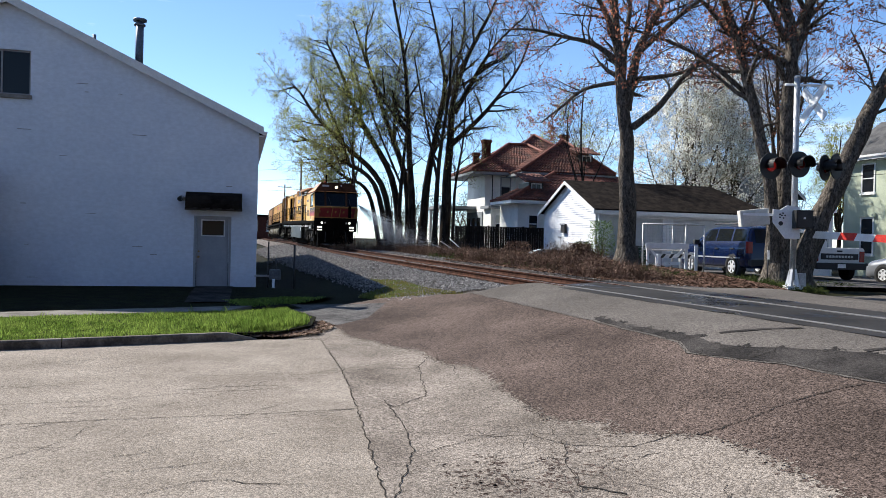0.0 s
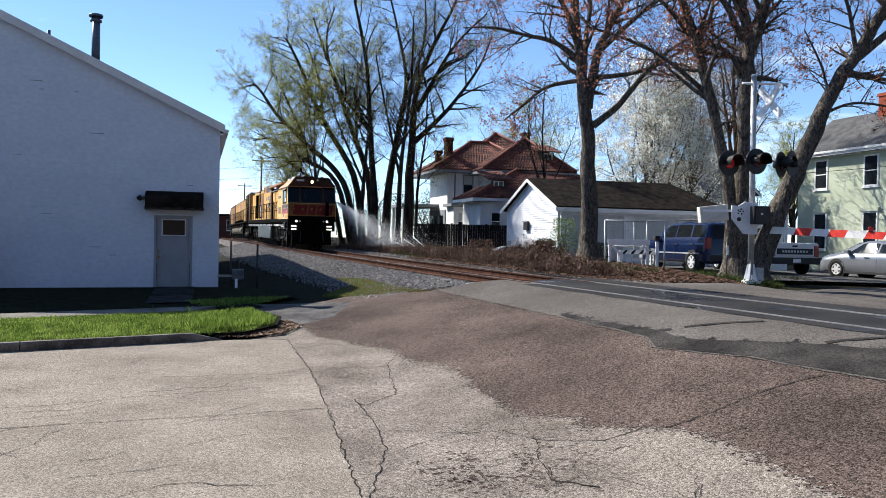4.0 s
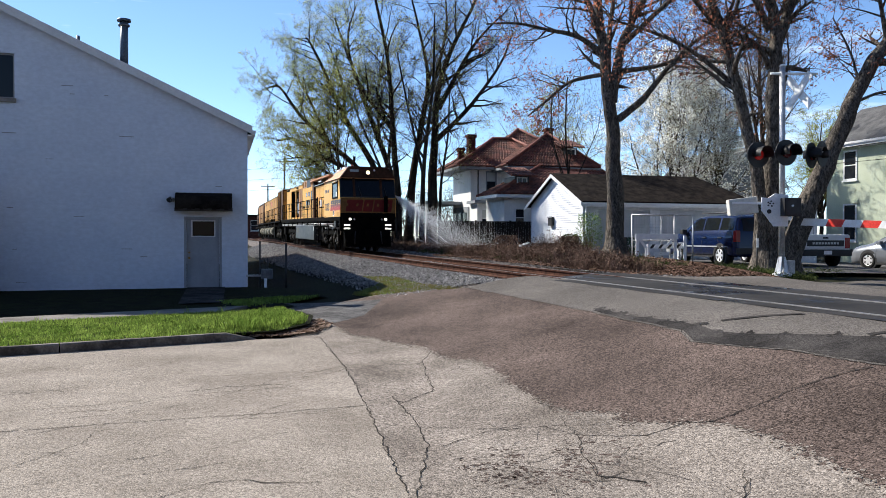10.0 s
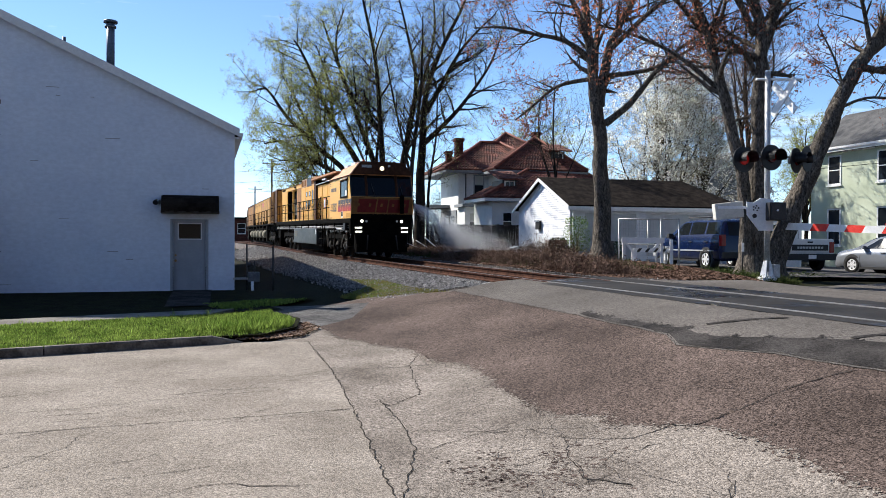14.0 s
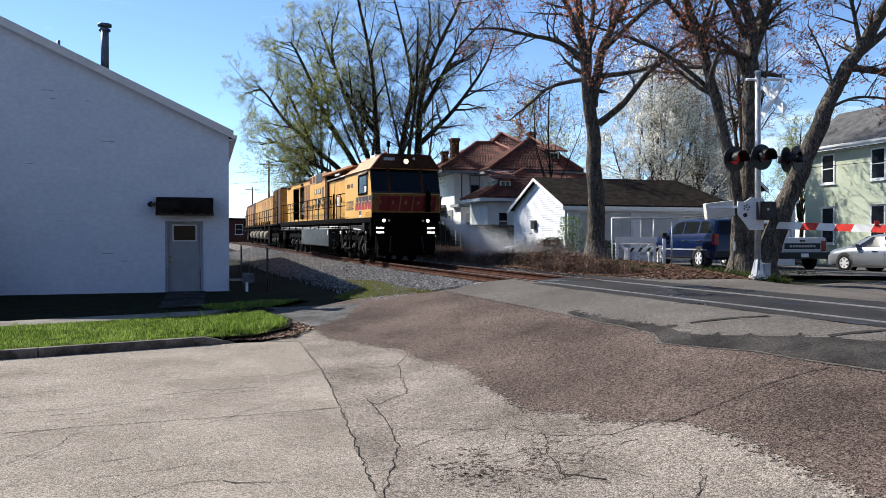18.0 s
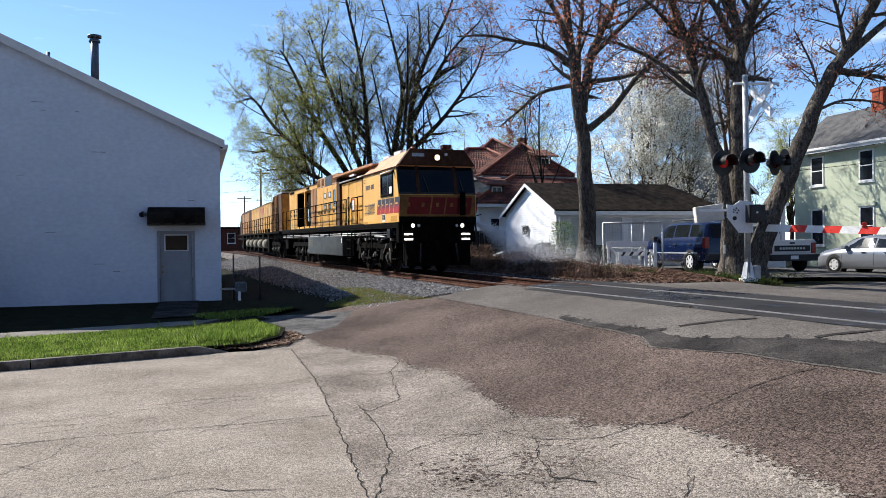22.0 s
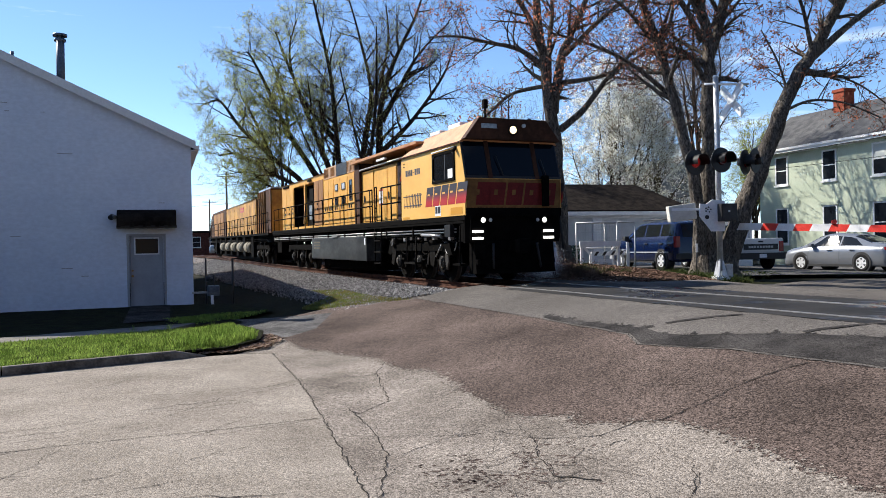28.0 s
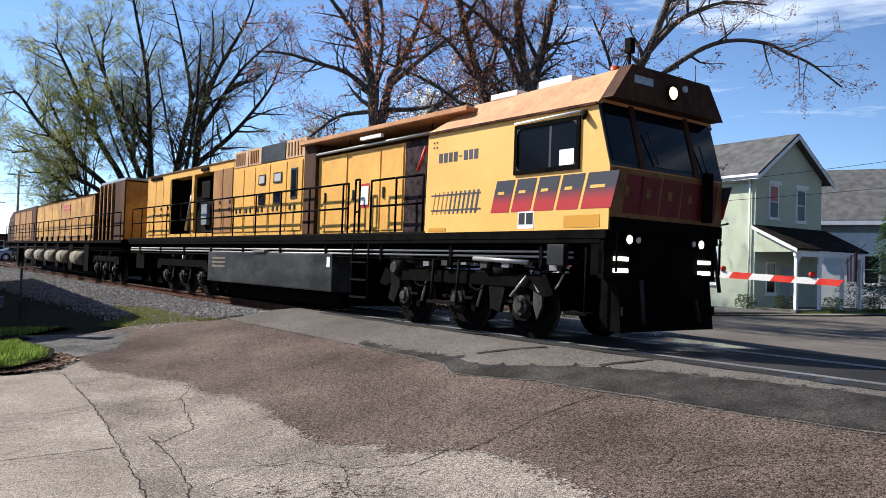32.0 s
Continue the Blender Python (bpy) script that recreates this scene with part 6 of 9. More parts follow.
def fence():
    f = thing("board_fence", pose(0.6, 45.6, 0, 0, 0, A), "dark stained wooden board fence", "fence")
    zb, zt = .75, 2.55
    b0 = None
    for k in range(44):
        m = pose(k * .155, 0, 0)
        if b0 is None: b0 = part("board", box(-.07, .07, -.012, .012, zb, zt), M_FENCE, f); b0.matrix_basis = m
        else: like(b0, m)
    for z in (1.0, 2.2): part("rail", box(-.1, 6.8, .014, .06, z, z + .09), M_FENCE, f)
    for k in range(4): part("post", box(k * 2.2 - .05, k * 2.2 + .05, .062, .16, zb - .2, zt + .05), M_FENCE, f)


green_house(); white_house(); garage(); red_house(); fence()
far_house(20.5, 57.0, 6.0, 8.0, 5.6, 8.2, M_GREYW, "grey house with pale trim behind the garage")
far_house(14.5, 66.0, 9.0, 9.0, 4.2, 7.0, M_SIDING, "white house far behind the yard")
far_house(46.0, 60.0, 8.0, 9.0, 4.5, 7.0, M_SIDING, "white house far down the street")


def town_hall():
    h = thing("brick_block", pose(-34.0, 118.0, 0, 0, 0, A), "low dark brick building far along the tracks", "building")
    part("wall", box(0, 16, 0, 10, 0.3, 4.6), M_BRICKD, h); part("roof", box(-.3, 16.3, -.3, 10.3, 4.6, 4.9), M_SHING, h)
    for k in range(6): window_unit(h, 1 + k * 2.5, 2.2 + k * 2.5, 2.4, 4.0, 0, M_TRIMW, -1)


town_hall()


# ---- poles and wires ----
M_POLE = mat("weathered_pole", (0.10, 0.085, 0.07), 0.95, color2=(0.16, 0.14, 0.12), scale=2, stretch=(1, 1, .2))


def pole(x, y, h, a=0.0, arms=1):
    p = thing("utility_pole", pose(x, y, land(x, y), 0, 0, a), "weathered wooden utility pole with crossarm", "pole", "utility poles")
    part("shaft", rod((0, 0, -.3), (0, 0, h), .16, .11, 10), M_POLE, p)
    for k in range(arms):
        c = part("crossarm", box(-1.25, 1.25, -.06, .06, h - .55 - k * .9, h - .42 - k * .9), M_POLE, p)
        for xx in (-1.1, -.55, .55, 1.1): part("insulator", rod((xx, 0, h - .42 - k * .9), (xx, 0, h - .27 - k * .9), .04, .03, 8), M_GALV, c)


def wire(name, a, b, sag, r=.012):
    a, b = Vector(a), Vector(b)
    bm = bmesh.new()
    pts = [a.lerp(b, k / 14) - Vector((0, 0, sag * 4 * (k / 14) * (1 - k / 14))) for k in range(15)]
    for p, q in zip(pts, pts[1:]): rod(p, q, r, n=4, bm=bm, caps=False)
    return tagged(part(name, bm, M_RUBBER), "thin black overhead wire between poles", "wire", "overhead wires")


pole(-19.7, 102.6, 10.9, 30); pole(-30, 140, 10.0, 30); pole(-36.5, 120, 8.6, 10)
for z, o in ((11.0, 0), (9.6, .6), (8.2, .3)): wire("overhead_wire", (-75, 118, z + .4), (-19.7 + o, 102.6, z - .3), .9, .02); wire("overhead_wire", (-19.7 + o, 102.6, z - .3), (30, 92, z), .9, .02)
wire("overhead_wire", (14.0, 27.5, 4.7), (40, 20.0, 9.2), .3, .012); wire("overhead_wire", (14.0, 27.5, 4.2), (42, 19.5, 7.9), .35, .012)


def sky_block_row():
    """Unseen plain brick row behind the viewer, added to block sky light from there."""
    h = thing("brick_row", pose(-34, -15.0, 0), "unseen two-storey brick row added behind the viewer to block sky light", "building")
    part("wall", box(0, 62, -9, 0, -.3, 8.2), M_BRICKD, h); part("roof", box(-.3, 62.3, -9.3, .4, 8.2, 8.6), M_SHING, h)
    for k in range(14):
        window_unit(h, 2 + k * 4.3, 3.2 + k * 4.3, 1.2, 2.9, 0, M_TRIMW, 1); window_unit(h, 2 + k * 4.3, 3.2 + k * 4.3, 4.8, 6.4, 0, M_TRIMW, 1)


sky_block_row()

# ---- crossing signal ----
M_SIGW = mat("signal_white_paint", (0.80, 0.81, 0.82), 0.5, color2=(0.87, 0.87, 0.86), scale=4, fine=20, grain=.06)
M_SILV = mat("aluminium_paint", (0.42, 0.43, 0.44), 0.45, 0.4, color2=(0.55, 0.56, 0.57), scale=4)
M_BLACKP = mat("black_paint", (0.012, 0.012, 0.013), 0.5, color2=(0.022, 0.021, 0.021), scale=4)
M_REDREF = mat("red_reflective", (0.62, 0.03, 0.02), 0.4, color2=(0.72, 0.06, 0.04), scale=5)
M_REDLENS = mat("red_lens", (0.10, 0.006, 0.005), 0.2)
M_REDLIT = mat("lit_red_lens", (0.12, 0.005, 0.005), 0.3, emit=((1.0, 0.03, 0.02), 0.06))
M_WHREF = mat("white_reflective", (0.76, 0.75, 0.73), 0.4, color2=(0.82, 0.82, 0.81), scale=6, grain=.06)
M_CONCB = mat("concrete_block", (0.58, 0.56, 0.50), 0.9, color2=(0.70, 0.68, 0.62), scale=4, grain=.08)


def flasher(parent, x, y, z, a, lit):
    """A round signal light: black disc, hood and red lens, looking along -y turned by a."""
    m = Matrix.Translation((x, y, z)) @ Matrix.Rotation(radians(a), 4, 'Z')
    bm = rod((0, .03, 0), (0, -.0, 0), .36, .36, 28); bmesh.ops.transform(bm, matrix=m, verts=bm.verts)
    d = part("flasher_disc", bm, M_BLACKP, parent)
    bm = rod((0, .0, 0), (0, .22, 0), .13, .09, 14); bmesh.ops.transform(bm, matrix=m, verts=bm.verts); part("flasher_housing", bm, M_BLACKP, d)
    bm = rod((0, -.005, 0), (0, -.05, 0), .15, .13, 20); bmesh.ops.transform(bm, matrix=m, verts=bm.verts); part("lens", bm, M_REDLIT if lit else M_REDLENS, d, "glowing red lens" if lit else "dark red lens")
    bm = bmesh.new()
    n = 14
    rows = []
    for yy, rr in ((-.002, .2), (-.16, .21), (-.36, .22)):
        rows.append([bm.verts.new((rr * math.cos(t), yy - (.0 if True else 0), rr * math.sin(t))) for t in [math.pi * (-.12 + 1.24 * k / n) for k in range(n + 1)]])
    for r0, r1 in zip(rows, rows[1:]):
        for k in range(n): bm.faces.new((r0[k], r0[k + 1], r1[k + 1], r1[k]))
    bmesh.ops.solidify(bm, geom=bm.faces[:], thickness=.008)
    bmesh.ops.transform(bm, matrix=m, verts=bm.verts)
    part("flasher_hood", bm, M_BLACKP, d)


def crossing_signal():
    X, Y, Z = 10.03, 21.5, .60
    s = thing("crossing_signal", pose(X, Y, Z), "white railroad crossing mast with flashing lights and crossbuck", "crossing signal")
    part("mast", rod((0, 0, 0.2), (-.03, 0, 5.78), .085, .075, 16), M_SILV, s)
    b = part("mast_base", box(-.2, .2, -.2, .2, -.05, .04), M_SIGW, s)
    for k in range(4):
        a = k * 90 + 45
        m = Matrix.Rotation(radians(a), 4, 'Z')
        bm = prism([(.06, .5), (.09, .5), (.19, .06), (.19, .04), (.06, .04)], -.035, .035); bmesh.ops.transform(bm, matrix=m, verts=bm.verts)
        part("base_fin", bm, M_SIGW, b)
    part("junction_box", box(.14, .32, -.12, .12, .02, .40, bevel=.02), M_SILV, s)
    # crossbuck on its arm: the boards face along the road, so that they are seen nearly from behind
    arm = part("crossbuck_arm", rod((-.36, 0, 5.58), (.95, -.0, 5.58), .035, .035, 10), M_SIGW, s)
    part("mast_cap", rod((-.03, 0, 5.78), (-.03, 0, 5.83), .09, .06, 12), M_SIGW, s)
    R = Matrix.Translation((.44, .02, 5.08)) @ Matrix.Rotation(radians(-74), 4, 'Z')
    for tilt in (45, -45):
        bm = box(-.62, .62, -.012, .012, -.115, .115, bevel=.004)
        bmesh.ops.transform(bm, matrix=R @ Matrix.Rotation(radians(tilt), 4, 'Y') @ Matrix.Translation((0, .014 if tilt > 0 else -.014, 0)), verts=bm.verts)
        cb = part("crossbuck_board", bm, M_WHREF, s, "white crossbuck board with black writing")
        for w0, w1 in ((-.52, -.42), (-.38, -.3), (-.26, -.18), (.2, .28), (.32, .4), (.44, .52)):
            bm = box(w0, w1, .0125, .015, -.06, .06); bmesh.ops.transform(bm, matrix=R @ Matrix.Rotation(radians(tilt), 4, 'Y') @ Matrix.Translation((0, .014 if tilt > 0 else -.014, 0)), verts=bm.verts)
            part("letter_bar", bm, M_BLACKP, cb)
    # light arm and lights
    part("light_arm", rod((-.75, .05, 3.42), (1.15, .05, 3.42), .028, n=10), M_SILV, s)
    flasher(s, -.70, -.05, 3.33, 18, True); flasher(s, .04, -.14, 3.38, 18, False)
    flasher(s, .86, .10, 3.33, 42, False); flasher(s, 1.16, .16, 3.38, 222, False)
    part("bell", rod((.0, 0, 3.6), (.0, 0, 3.66), .12, .1, 14), M_SILV, s)
    # gate machine
    g = thing("crossing_gate", pose(X, Y, Z), "crossing gate with white machine box and striped arm lowered", "crossing gate")
    part("gate_plate", prism([(-.68, 2.14), (-.68, 1.78), (-.34, 1.34), (.06, 1.34), (.06, 2.2), (-.3, 2.25), (-.5, 2.12)], -.24, -.2), M_SIGW, g, "white counterweight plate with bolt holes")
    for x, z in ((-.5, 2.0), (-.42, 2.03), (-.36, 1.97), (-.5, 1.92), (-.4, 1.9), (-.45, 1.97)): part("bolt", rod((x, -.245, z), (x, -.26, z), .022, n=8), M_BLACKP, g)
    part("plate_ring", rod((-.47, -.241, 1.75), (-.47, -.252, 1.75), .06, n=14), M_DKMETAL, g)
    bm = box(-.40, .40, -.12, .12, -.24, .22, bevel=.04); bmesh.ops.transform(bm, matrix=pose(-1.12, 0, 1.91, 0, -7, 0), verts=bm.verts)
    part("counterweight", bm, M_CONCB, g, "pale concrete counterweight, slightly tilted")
    part("weight_arm", box(-1.45, -.3, -.14, -.1, 1.95, 2.02), M_SIGW, g)
    part("gate_machine", box(-.16, .30, -.5, .1, 1.62, 2.12, bevel=.03), M_BLACKP, g, "black gate motor housing")
    part("machine_door", box(-.12, .26, -.52, -.502, 1.66, 2.08), M_DKMETAL, g); part("latch", rod((.05, -.52, 1.9), (.05, -.545, 1.9), .03, n=10), M_SIGW, g)
    part("hand_crank", rod((.2, -.4, 1.4), (.2, -.4, 1.62), .02), M_BLACKP, g)
    # arm: stripes of red and white, each its own length
    p0, p1 = Vector((.48, -.1, 1.47)), Vector((.48 + .407 * 8.65, -.1 - .914 * 8.65, 1.47 - .045 * 8.65))
    d = (p1 - p0)
    L = d.length
    m = Matrix.Translation(p0) @ d.to_track_quat('X', 'Z').to_matrix().to_4x4()
    cuts = [0, .8] + [.8 + 1.04 * k + e for k in range(8) for e in (.5, 1.04)]
    cuts = [c for c in cuts if c < 8.3] + [8.62]
    n = len(cuts) - 1
    for k in range(n):
        hh = .10 - .03 * k / n
        x0, x1 = cuts[k], cuts[k + 1] - .002
        lean = .10
        bm = bmesh.new()
        vs = [bm.verts.new(v) for v in ((x0, -.02, -hh), (x1, -.02, -hh), (x1 + lean, -.02, hh), (x0 + lean, -.02, hh), (x0, .02, -hh), (x1, .02, -hh), (x1 + lean, .02, hh), (x0 + lean, .02, hh))]
        for f in ((0, 1, 2, 3), (7, 6, 5, 4), (0, 4, 5, 1), (1, 5, 6, 2), (2, 6, 7, 3), (3, 7, 4, 0)): bm.faces.new([vs[i] for i in f])
        bmesh.ops.recalc_face_normals(bm, faces=bm.faces[:])
        bmesh.ops.transform(bm, matrix=m, verts=bm.verts)
        part("arm_stripe", bm, M_REDREF if k % 2 else M_WHREF, g, "red stripe of the gate arm" if k % 2 else "white stripe of the gate arm")
    for f in (.351, .674, .925):
        q = p0.lerp(p1, f)
        l = part("arm_lamp", rod(q + Vector((0, 0, .08)), q + Vector((0, 0, .17)), .05, .05, 12), M_BLACKP, g, "small red gate lamp")
        part("lens", rod(q + Vector((-.03, -.06, .15)), q + Vector((.03, .06, .15)), .06, .06, 12), M_REDREF, l)
    # marker post and cable post beside the tree
    t = thing("marker_post", pose(9.62, 22.2, land(9.62, 22.2)), "thin dark post with a small white plate", "post")
    part("post", rod((0, 0, -.2), (0, 0, 1.1), .022), M_DKMETAL, t); part("plate", box(-.035, .035, -.03, -.022, .72, .98), M_SIGW, t)


crossing_signal()


# ---- stacked frames by the tracks ----
def frame_rack():
    a = -4
    r = thing("steel_rack", pose(7.04, 26.3, land(8.2, 26.3) - .1, 0, 0, a), "galvanised pipe rack with mesh sides", "rack")
    H = 1.62
    for x, y in ((0, 0), (1.1, .55), (1.38, -.15), (2.05, .1)): part("upright", rod((x, y, -.15), (x, y, H), .028, n=8), M_SILV, r)
    for a0, b0 in (((0, 0, H), (1.38, -.15, H)), ((1.38, -.15, H), (2.05, .1, H)), ((0, 0, H), (1.1, .55, H)), ((1.1, .55, H), (2.05, .1, H)), ((0, 0, .75), (1.38, -.15, .75))): part("rail", rod(a0, b0, .025, n=8), M_SILV, r)
    bm = bmesh.new()
    for k in range(15): box(.04 + k * .09, .046 + k * .09, -.02 - k * .0098, -.014 - k * .0098, 1.0, 1.58, bm)
    for k in range(7): rod((.03, -.012, 1.0 + k * .095), (1.36, -.155, 1.0 + k * .095), .003, n=4, bm=bm, caps=False)
    part("mesh_panel", bm, M_GALV, r)
    s = thing("barricade", pose(7.08, 26.05, land(8.2, 26.05) - .1, 0, 0, a), "white painted timber barricades stacked beside the rack", "barricade")
    part("top_board", box(0, 1.42, -.03, .03, .80, .98, bevel=.008), M_SIGW, s)
    for x, h in ((.04, .9), (.42, .62), (1.3, .9), (1.62, .92)): part("leg", box(x, x + .09, .032, .10, -.1, h), M_SIGW, s)
    part("brace", prism([(.1, .8), (.2, .8), (.42, .52), (.34, .5)], .03, .07), M_SIGW, s); part("brace", prism([(1.3, .8), (1.2, .8), (1.0, .55), (1.08, .52)], .03, .07), M_SIGW, s)
    part("cross_board", box(.38, 1.6, .11, .16, .48, .62), M_SIGW, s); part("cross_board", box(.6, 1.1, -.14, -.1, .26, .36), M_SIGW, s)
    part("leg", box(.62, .70, -.16, -.1, -.1, .3), M_SIGW, s); part("leg", box(.36, .44, .112, .17, -.1, .6), M_SIGW, s)
    for k in range(4): part("stripe", prism([(.5 + k * .28, .481), (.6 + k * .28, .481), (.7 + k * .28, .619), (.6 + k * .28, .619)], .106, .1095), M_BLACKP, s)
    c = thing("metal_crate", pose(8.28, 26.2, land(9.2, 26.2) - .05, 0, 0, a), "grey steel frame crate on the ground", "crate")
    for x in (0, .32): part("hoop", frame_ring(x, x + .26, 0.02, .78, .05, -.03, .03), M_SILV, c)
    part("tray", box(-.1, .66, -.2, .2, -.02, .06), M_GALV, c)


frame_rack()

# ---- vehicles ----
M_BLUE = mat("dark_blue_car_paint", (0.003, 0.010, 0.046), 0.2, 0.1, color2=(0.004, 0.013, 0.058), scale=1, grain=0.02, spec=0.6)
M_SILVER = mat("silver_car_paint", (0.26, 0.275, 0.30), 0.26, 0.5, color2=(0.30, 0.315, 0.34), scale=1, grain=0.02)
M_WHITEC = mat("white_car_paint", (0.70, 0.70, 0.70), 0.3, 0.0, color2=(0.76, 0.76, 0.76), scale=1, grain=0.02)
M_BLACKC = mat("black_car_paint", (0.008, 0.008, 0.010), 0.25, 0.0, spec=0.6)
M_CARGLASS = glass("car_glass", (0.01, 0.012, 0.014), 0.04)
M_TYRE = mat("tyre_rubber", (0.014, 0.014, 0.014), 0.85, color2=(0.025, 0.024, 0.023), scale=8)
M_RIM = mat("alloy_rim", (0.68, 0.69, 0.70), 0.4, 0.2, color2=(0.78, 0.78, 0.78), scale=5)
M_TAIL = mat("tail_lamp", (0.28, 0.012, 0.012), 0.25)
M_PLASTIC = mat("black_plastic", (0.02, 0.02, 0.021), 0.6)
M_CHROME = mat("chrome_trim", (0.6, 0.6, 0.6), 0.15, 1.0)


def wheel(parent, x, y, r, w, spokes, s):
    """A wheel on its axle; s: the side that shows its rim."""
    bm = bmesh.new()
    prof = [(r * .62, -w / 2 + .01), (r * .94, -w / 2), (r, -w / 2 + .03), (r, w / 2 - .03), (r * .94, w / 2), (r * .62, w / 2 - .01)]
    n = 28
    rows = [[bm.verts.new((x + a * math.cos(2 * math.pi * k / n), y + b, r + a * math.sin(2 * math.pi * k / n))) for a, b in prof] for k in range(n)]
    for k in range(n):
        r0, r1 = rows[k], rows[(k + 1) % n]
        for j in range(len(prof)): bm.faces.new((r0[j], r0[(j + 1) % len(prof)], r1[(j + 1) % len(prof)], r1[j]))
    bmesh.ops.recalc_face_normals(bm, faces=bm.faces[:])
    t = part("wheel", bm, M_TYRE, parent, smooth=True)
    part("rim", rod((x, y + s * (w / 2 - .06), r), (x, y + s * (w / 2 - .04), r), r * .64, r * .64, 24), M_PLASTIC, t)
    bm = bmesh.new()
    for k in range(spokes):
        a = 2 * math.pi * k / spokes
        q = bmesh.new(); box(.02, r * .6, -.012, .012, -.045, .045, q)
        bmesh.ops.transform(q, matrix=Matrix.Translation((x, y + s * (w / 2 - .025), r)) @ Matrix.Rotation(a, 4, 'Y'), verts=q.verts)
        join(bm, q)
    q = rod((x, y + s * (w / 2 - .04), r), (x, y + s * (w / 2 - .005), r), r * .17, r * .15, 14); join(bm, q)
    part("spokes", bm, M_RIM, t)
    n2 = bmesh.new()
    for k in range(24):
        a, b = 2 * math.pi * k / 24, 2 * math.pi * (k + 1) / 24
        rod((x + r * .61 * math.cos(a), y + s * (w / 2 - .02), r + r * .61 * math.sin(a)), (x + r * .61 * math.cos(b), y + s * (w / 2 - .02), r + r * .61 * math.sin(b)), .018, n=5, bm=n2, caps=False)
    part("rim_edge", n2, M_RIM, t)
    return t


def shell(sections, material, name, parent, label="", sub=True):
    """A body from cross-sections along x: each a row of (y, z) from one sill over the top to the other."""
    bm = bmesh.new()
    rows = [[bm.verts.new((x, y, z)) for y, z in sec] for x, sec in sections]
    for a, b in zip(rows, rows[1:]):
        for j in range(len(a) - 1): bm.faces.new((a[j], a[j + 1], b[j + 1], b[j]))
    bm.faces.new(rows[0]); bm.faces.new(rows[-1][::-1])
    for a, b in zip(rows, rows[1:]): bm.faces.new((a[0], b[0], b[-1], a[-1]))
    bmesh.ops.recalc_face_normals(bm, faces=bm.faces[:])
    if sub:
        bmesh.ops.bevel(bm, geom=[e for e in bm.edges if len(e.link_faces) == 2 and e.calc_face_angle() > .3], offset=.035, segments=2, affect='EDGES', clamp_overlap=True)
    return part(name, bm, material, parent, label, smooth=False)


class CarForm:
    """The skin of a car: roof line, belt line and plan width along x (front at +x)."""
    def __init__(self, top, belt, plan, roof_half, sill):
        self.top, self.belt, self.plan, self.roof_half, self.sill = top, belt, plan, roof_half, sill

    def at(self, table, x): return float(np.interp(x, [p[0] for p in table], [p[1] for p in table]))

    def half(self, x):
        """Points of one side from the sill to the middle of the roof."""
        zt, hw = self.at(self.top, x), self.at(self.plan, x)
        zb = min(self.at(self.belt, x), zt - .03)
        f = min(1.0, max(0.0, (zt - zb - .03) / .42))
        wr = hw * .86 * (1 - f) + self.roof_half * f
        zs = self.sill
        return [(hw * .90, zs), (hw * .985, zs + .09), (hw, zs + (zb - zs) * .45), (hw * .985, zs + (zb - zs) * .72), (hw * .955, zb), (hw * .925, zb + .02 * f), (wr + .02, zt - .03 - .05 * f), (wr * .86, zt - .008 - .012 * f), (wr * .45, zt), (0, zt + .004)]

    def skin(self, x, k, f):
        """Place on the skin between point k and k + 1 of the side."""
        h = self.half(x)
        (y0, z0), (y1, z1) = h[k], h[k + 1]
        return Vector((x, y0 + (y1 - y0) * f, z0 + (z1 - z0) * f))


def car_body(form, paint, parent):
    x0, x1 = form.top[0][0], form.top[-1][0]
    n = 54
    bm = bmesh.new()
    rows = []
    for i in range(n + 1):
        x = x0 + (x1 - x0) * (.5 - .5 * math.cos(math.pi * i / n))
        h = form.half(x)
        rows.append([bm.verts.new((x, -y, z)) for y, z in h] + [bm.verts.new((x, y, z)) for y, z in h[-2::-1]])
    for a, b in zip(rows, rows[1:]):
        for j in range(len(a) - 1): bm.faces.new((a[j], a[j + 1], b[j + 1], b[j]))
        bm.faces.new((a[0], b[0], b[-1], a[-1]))
    bm.faces.new(rows[0]); bm.faces.new(rows[-1][::-1])
    bmesh.ops.recalc_face_normals(bm, faces=bm.faces[:])
    return part("body", bm, paint, parent, smooth=True)


def side_pane(form, parent, xa, xb, xc, xd, s, material, name="side_window", proud=.006, f0=.06, f1=.93):
    """A pane on the cabin side: from xa to xb along its foot, from xc to xd along its head."""
    bm = bmesh.new()
    cols = []
    for i in range(9):
        t = i / 8
        col = []
        for j in range(4):
            f = j / 3
            lo, hi = xa + (xb - xa) * t, xc + (xd - xc) * t
            p = form.skin(lo + (hi - lo) * f, 5, f0 + (f1 - f0) * f)
            col.append((bm.verts.new((p.x, s * (p.y + proud), p.z + proud * .4)), bm.verts.new((p.x, s * (p.y - .012), p.z - .004))))
        cols.append(col)
    for a, b in zip(cols, cols[1:]):
        for j in range(3):
            for k in (0, 1): bm.faces.new((a[j][k], b[j][k], b[j + 1][k], a[j + 1][k]))
    edge = [c[0] for c in cols] + [cols[-1][j] for j in (1, 2)] + [c[3] for c in cols[::-1]] + [cols[0][j] for j in (2, 1)]
    for p, q in zip(edge, edge[1:] + edge[:1]): bm.faces.new((p[0], q[0], q[1], p[1]))
    bmesh.ops.recalc_face_normals(bm, faces=bm.faces[:])
    return part(name, bm, material, parent)


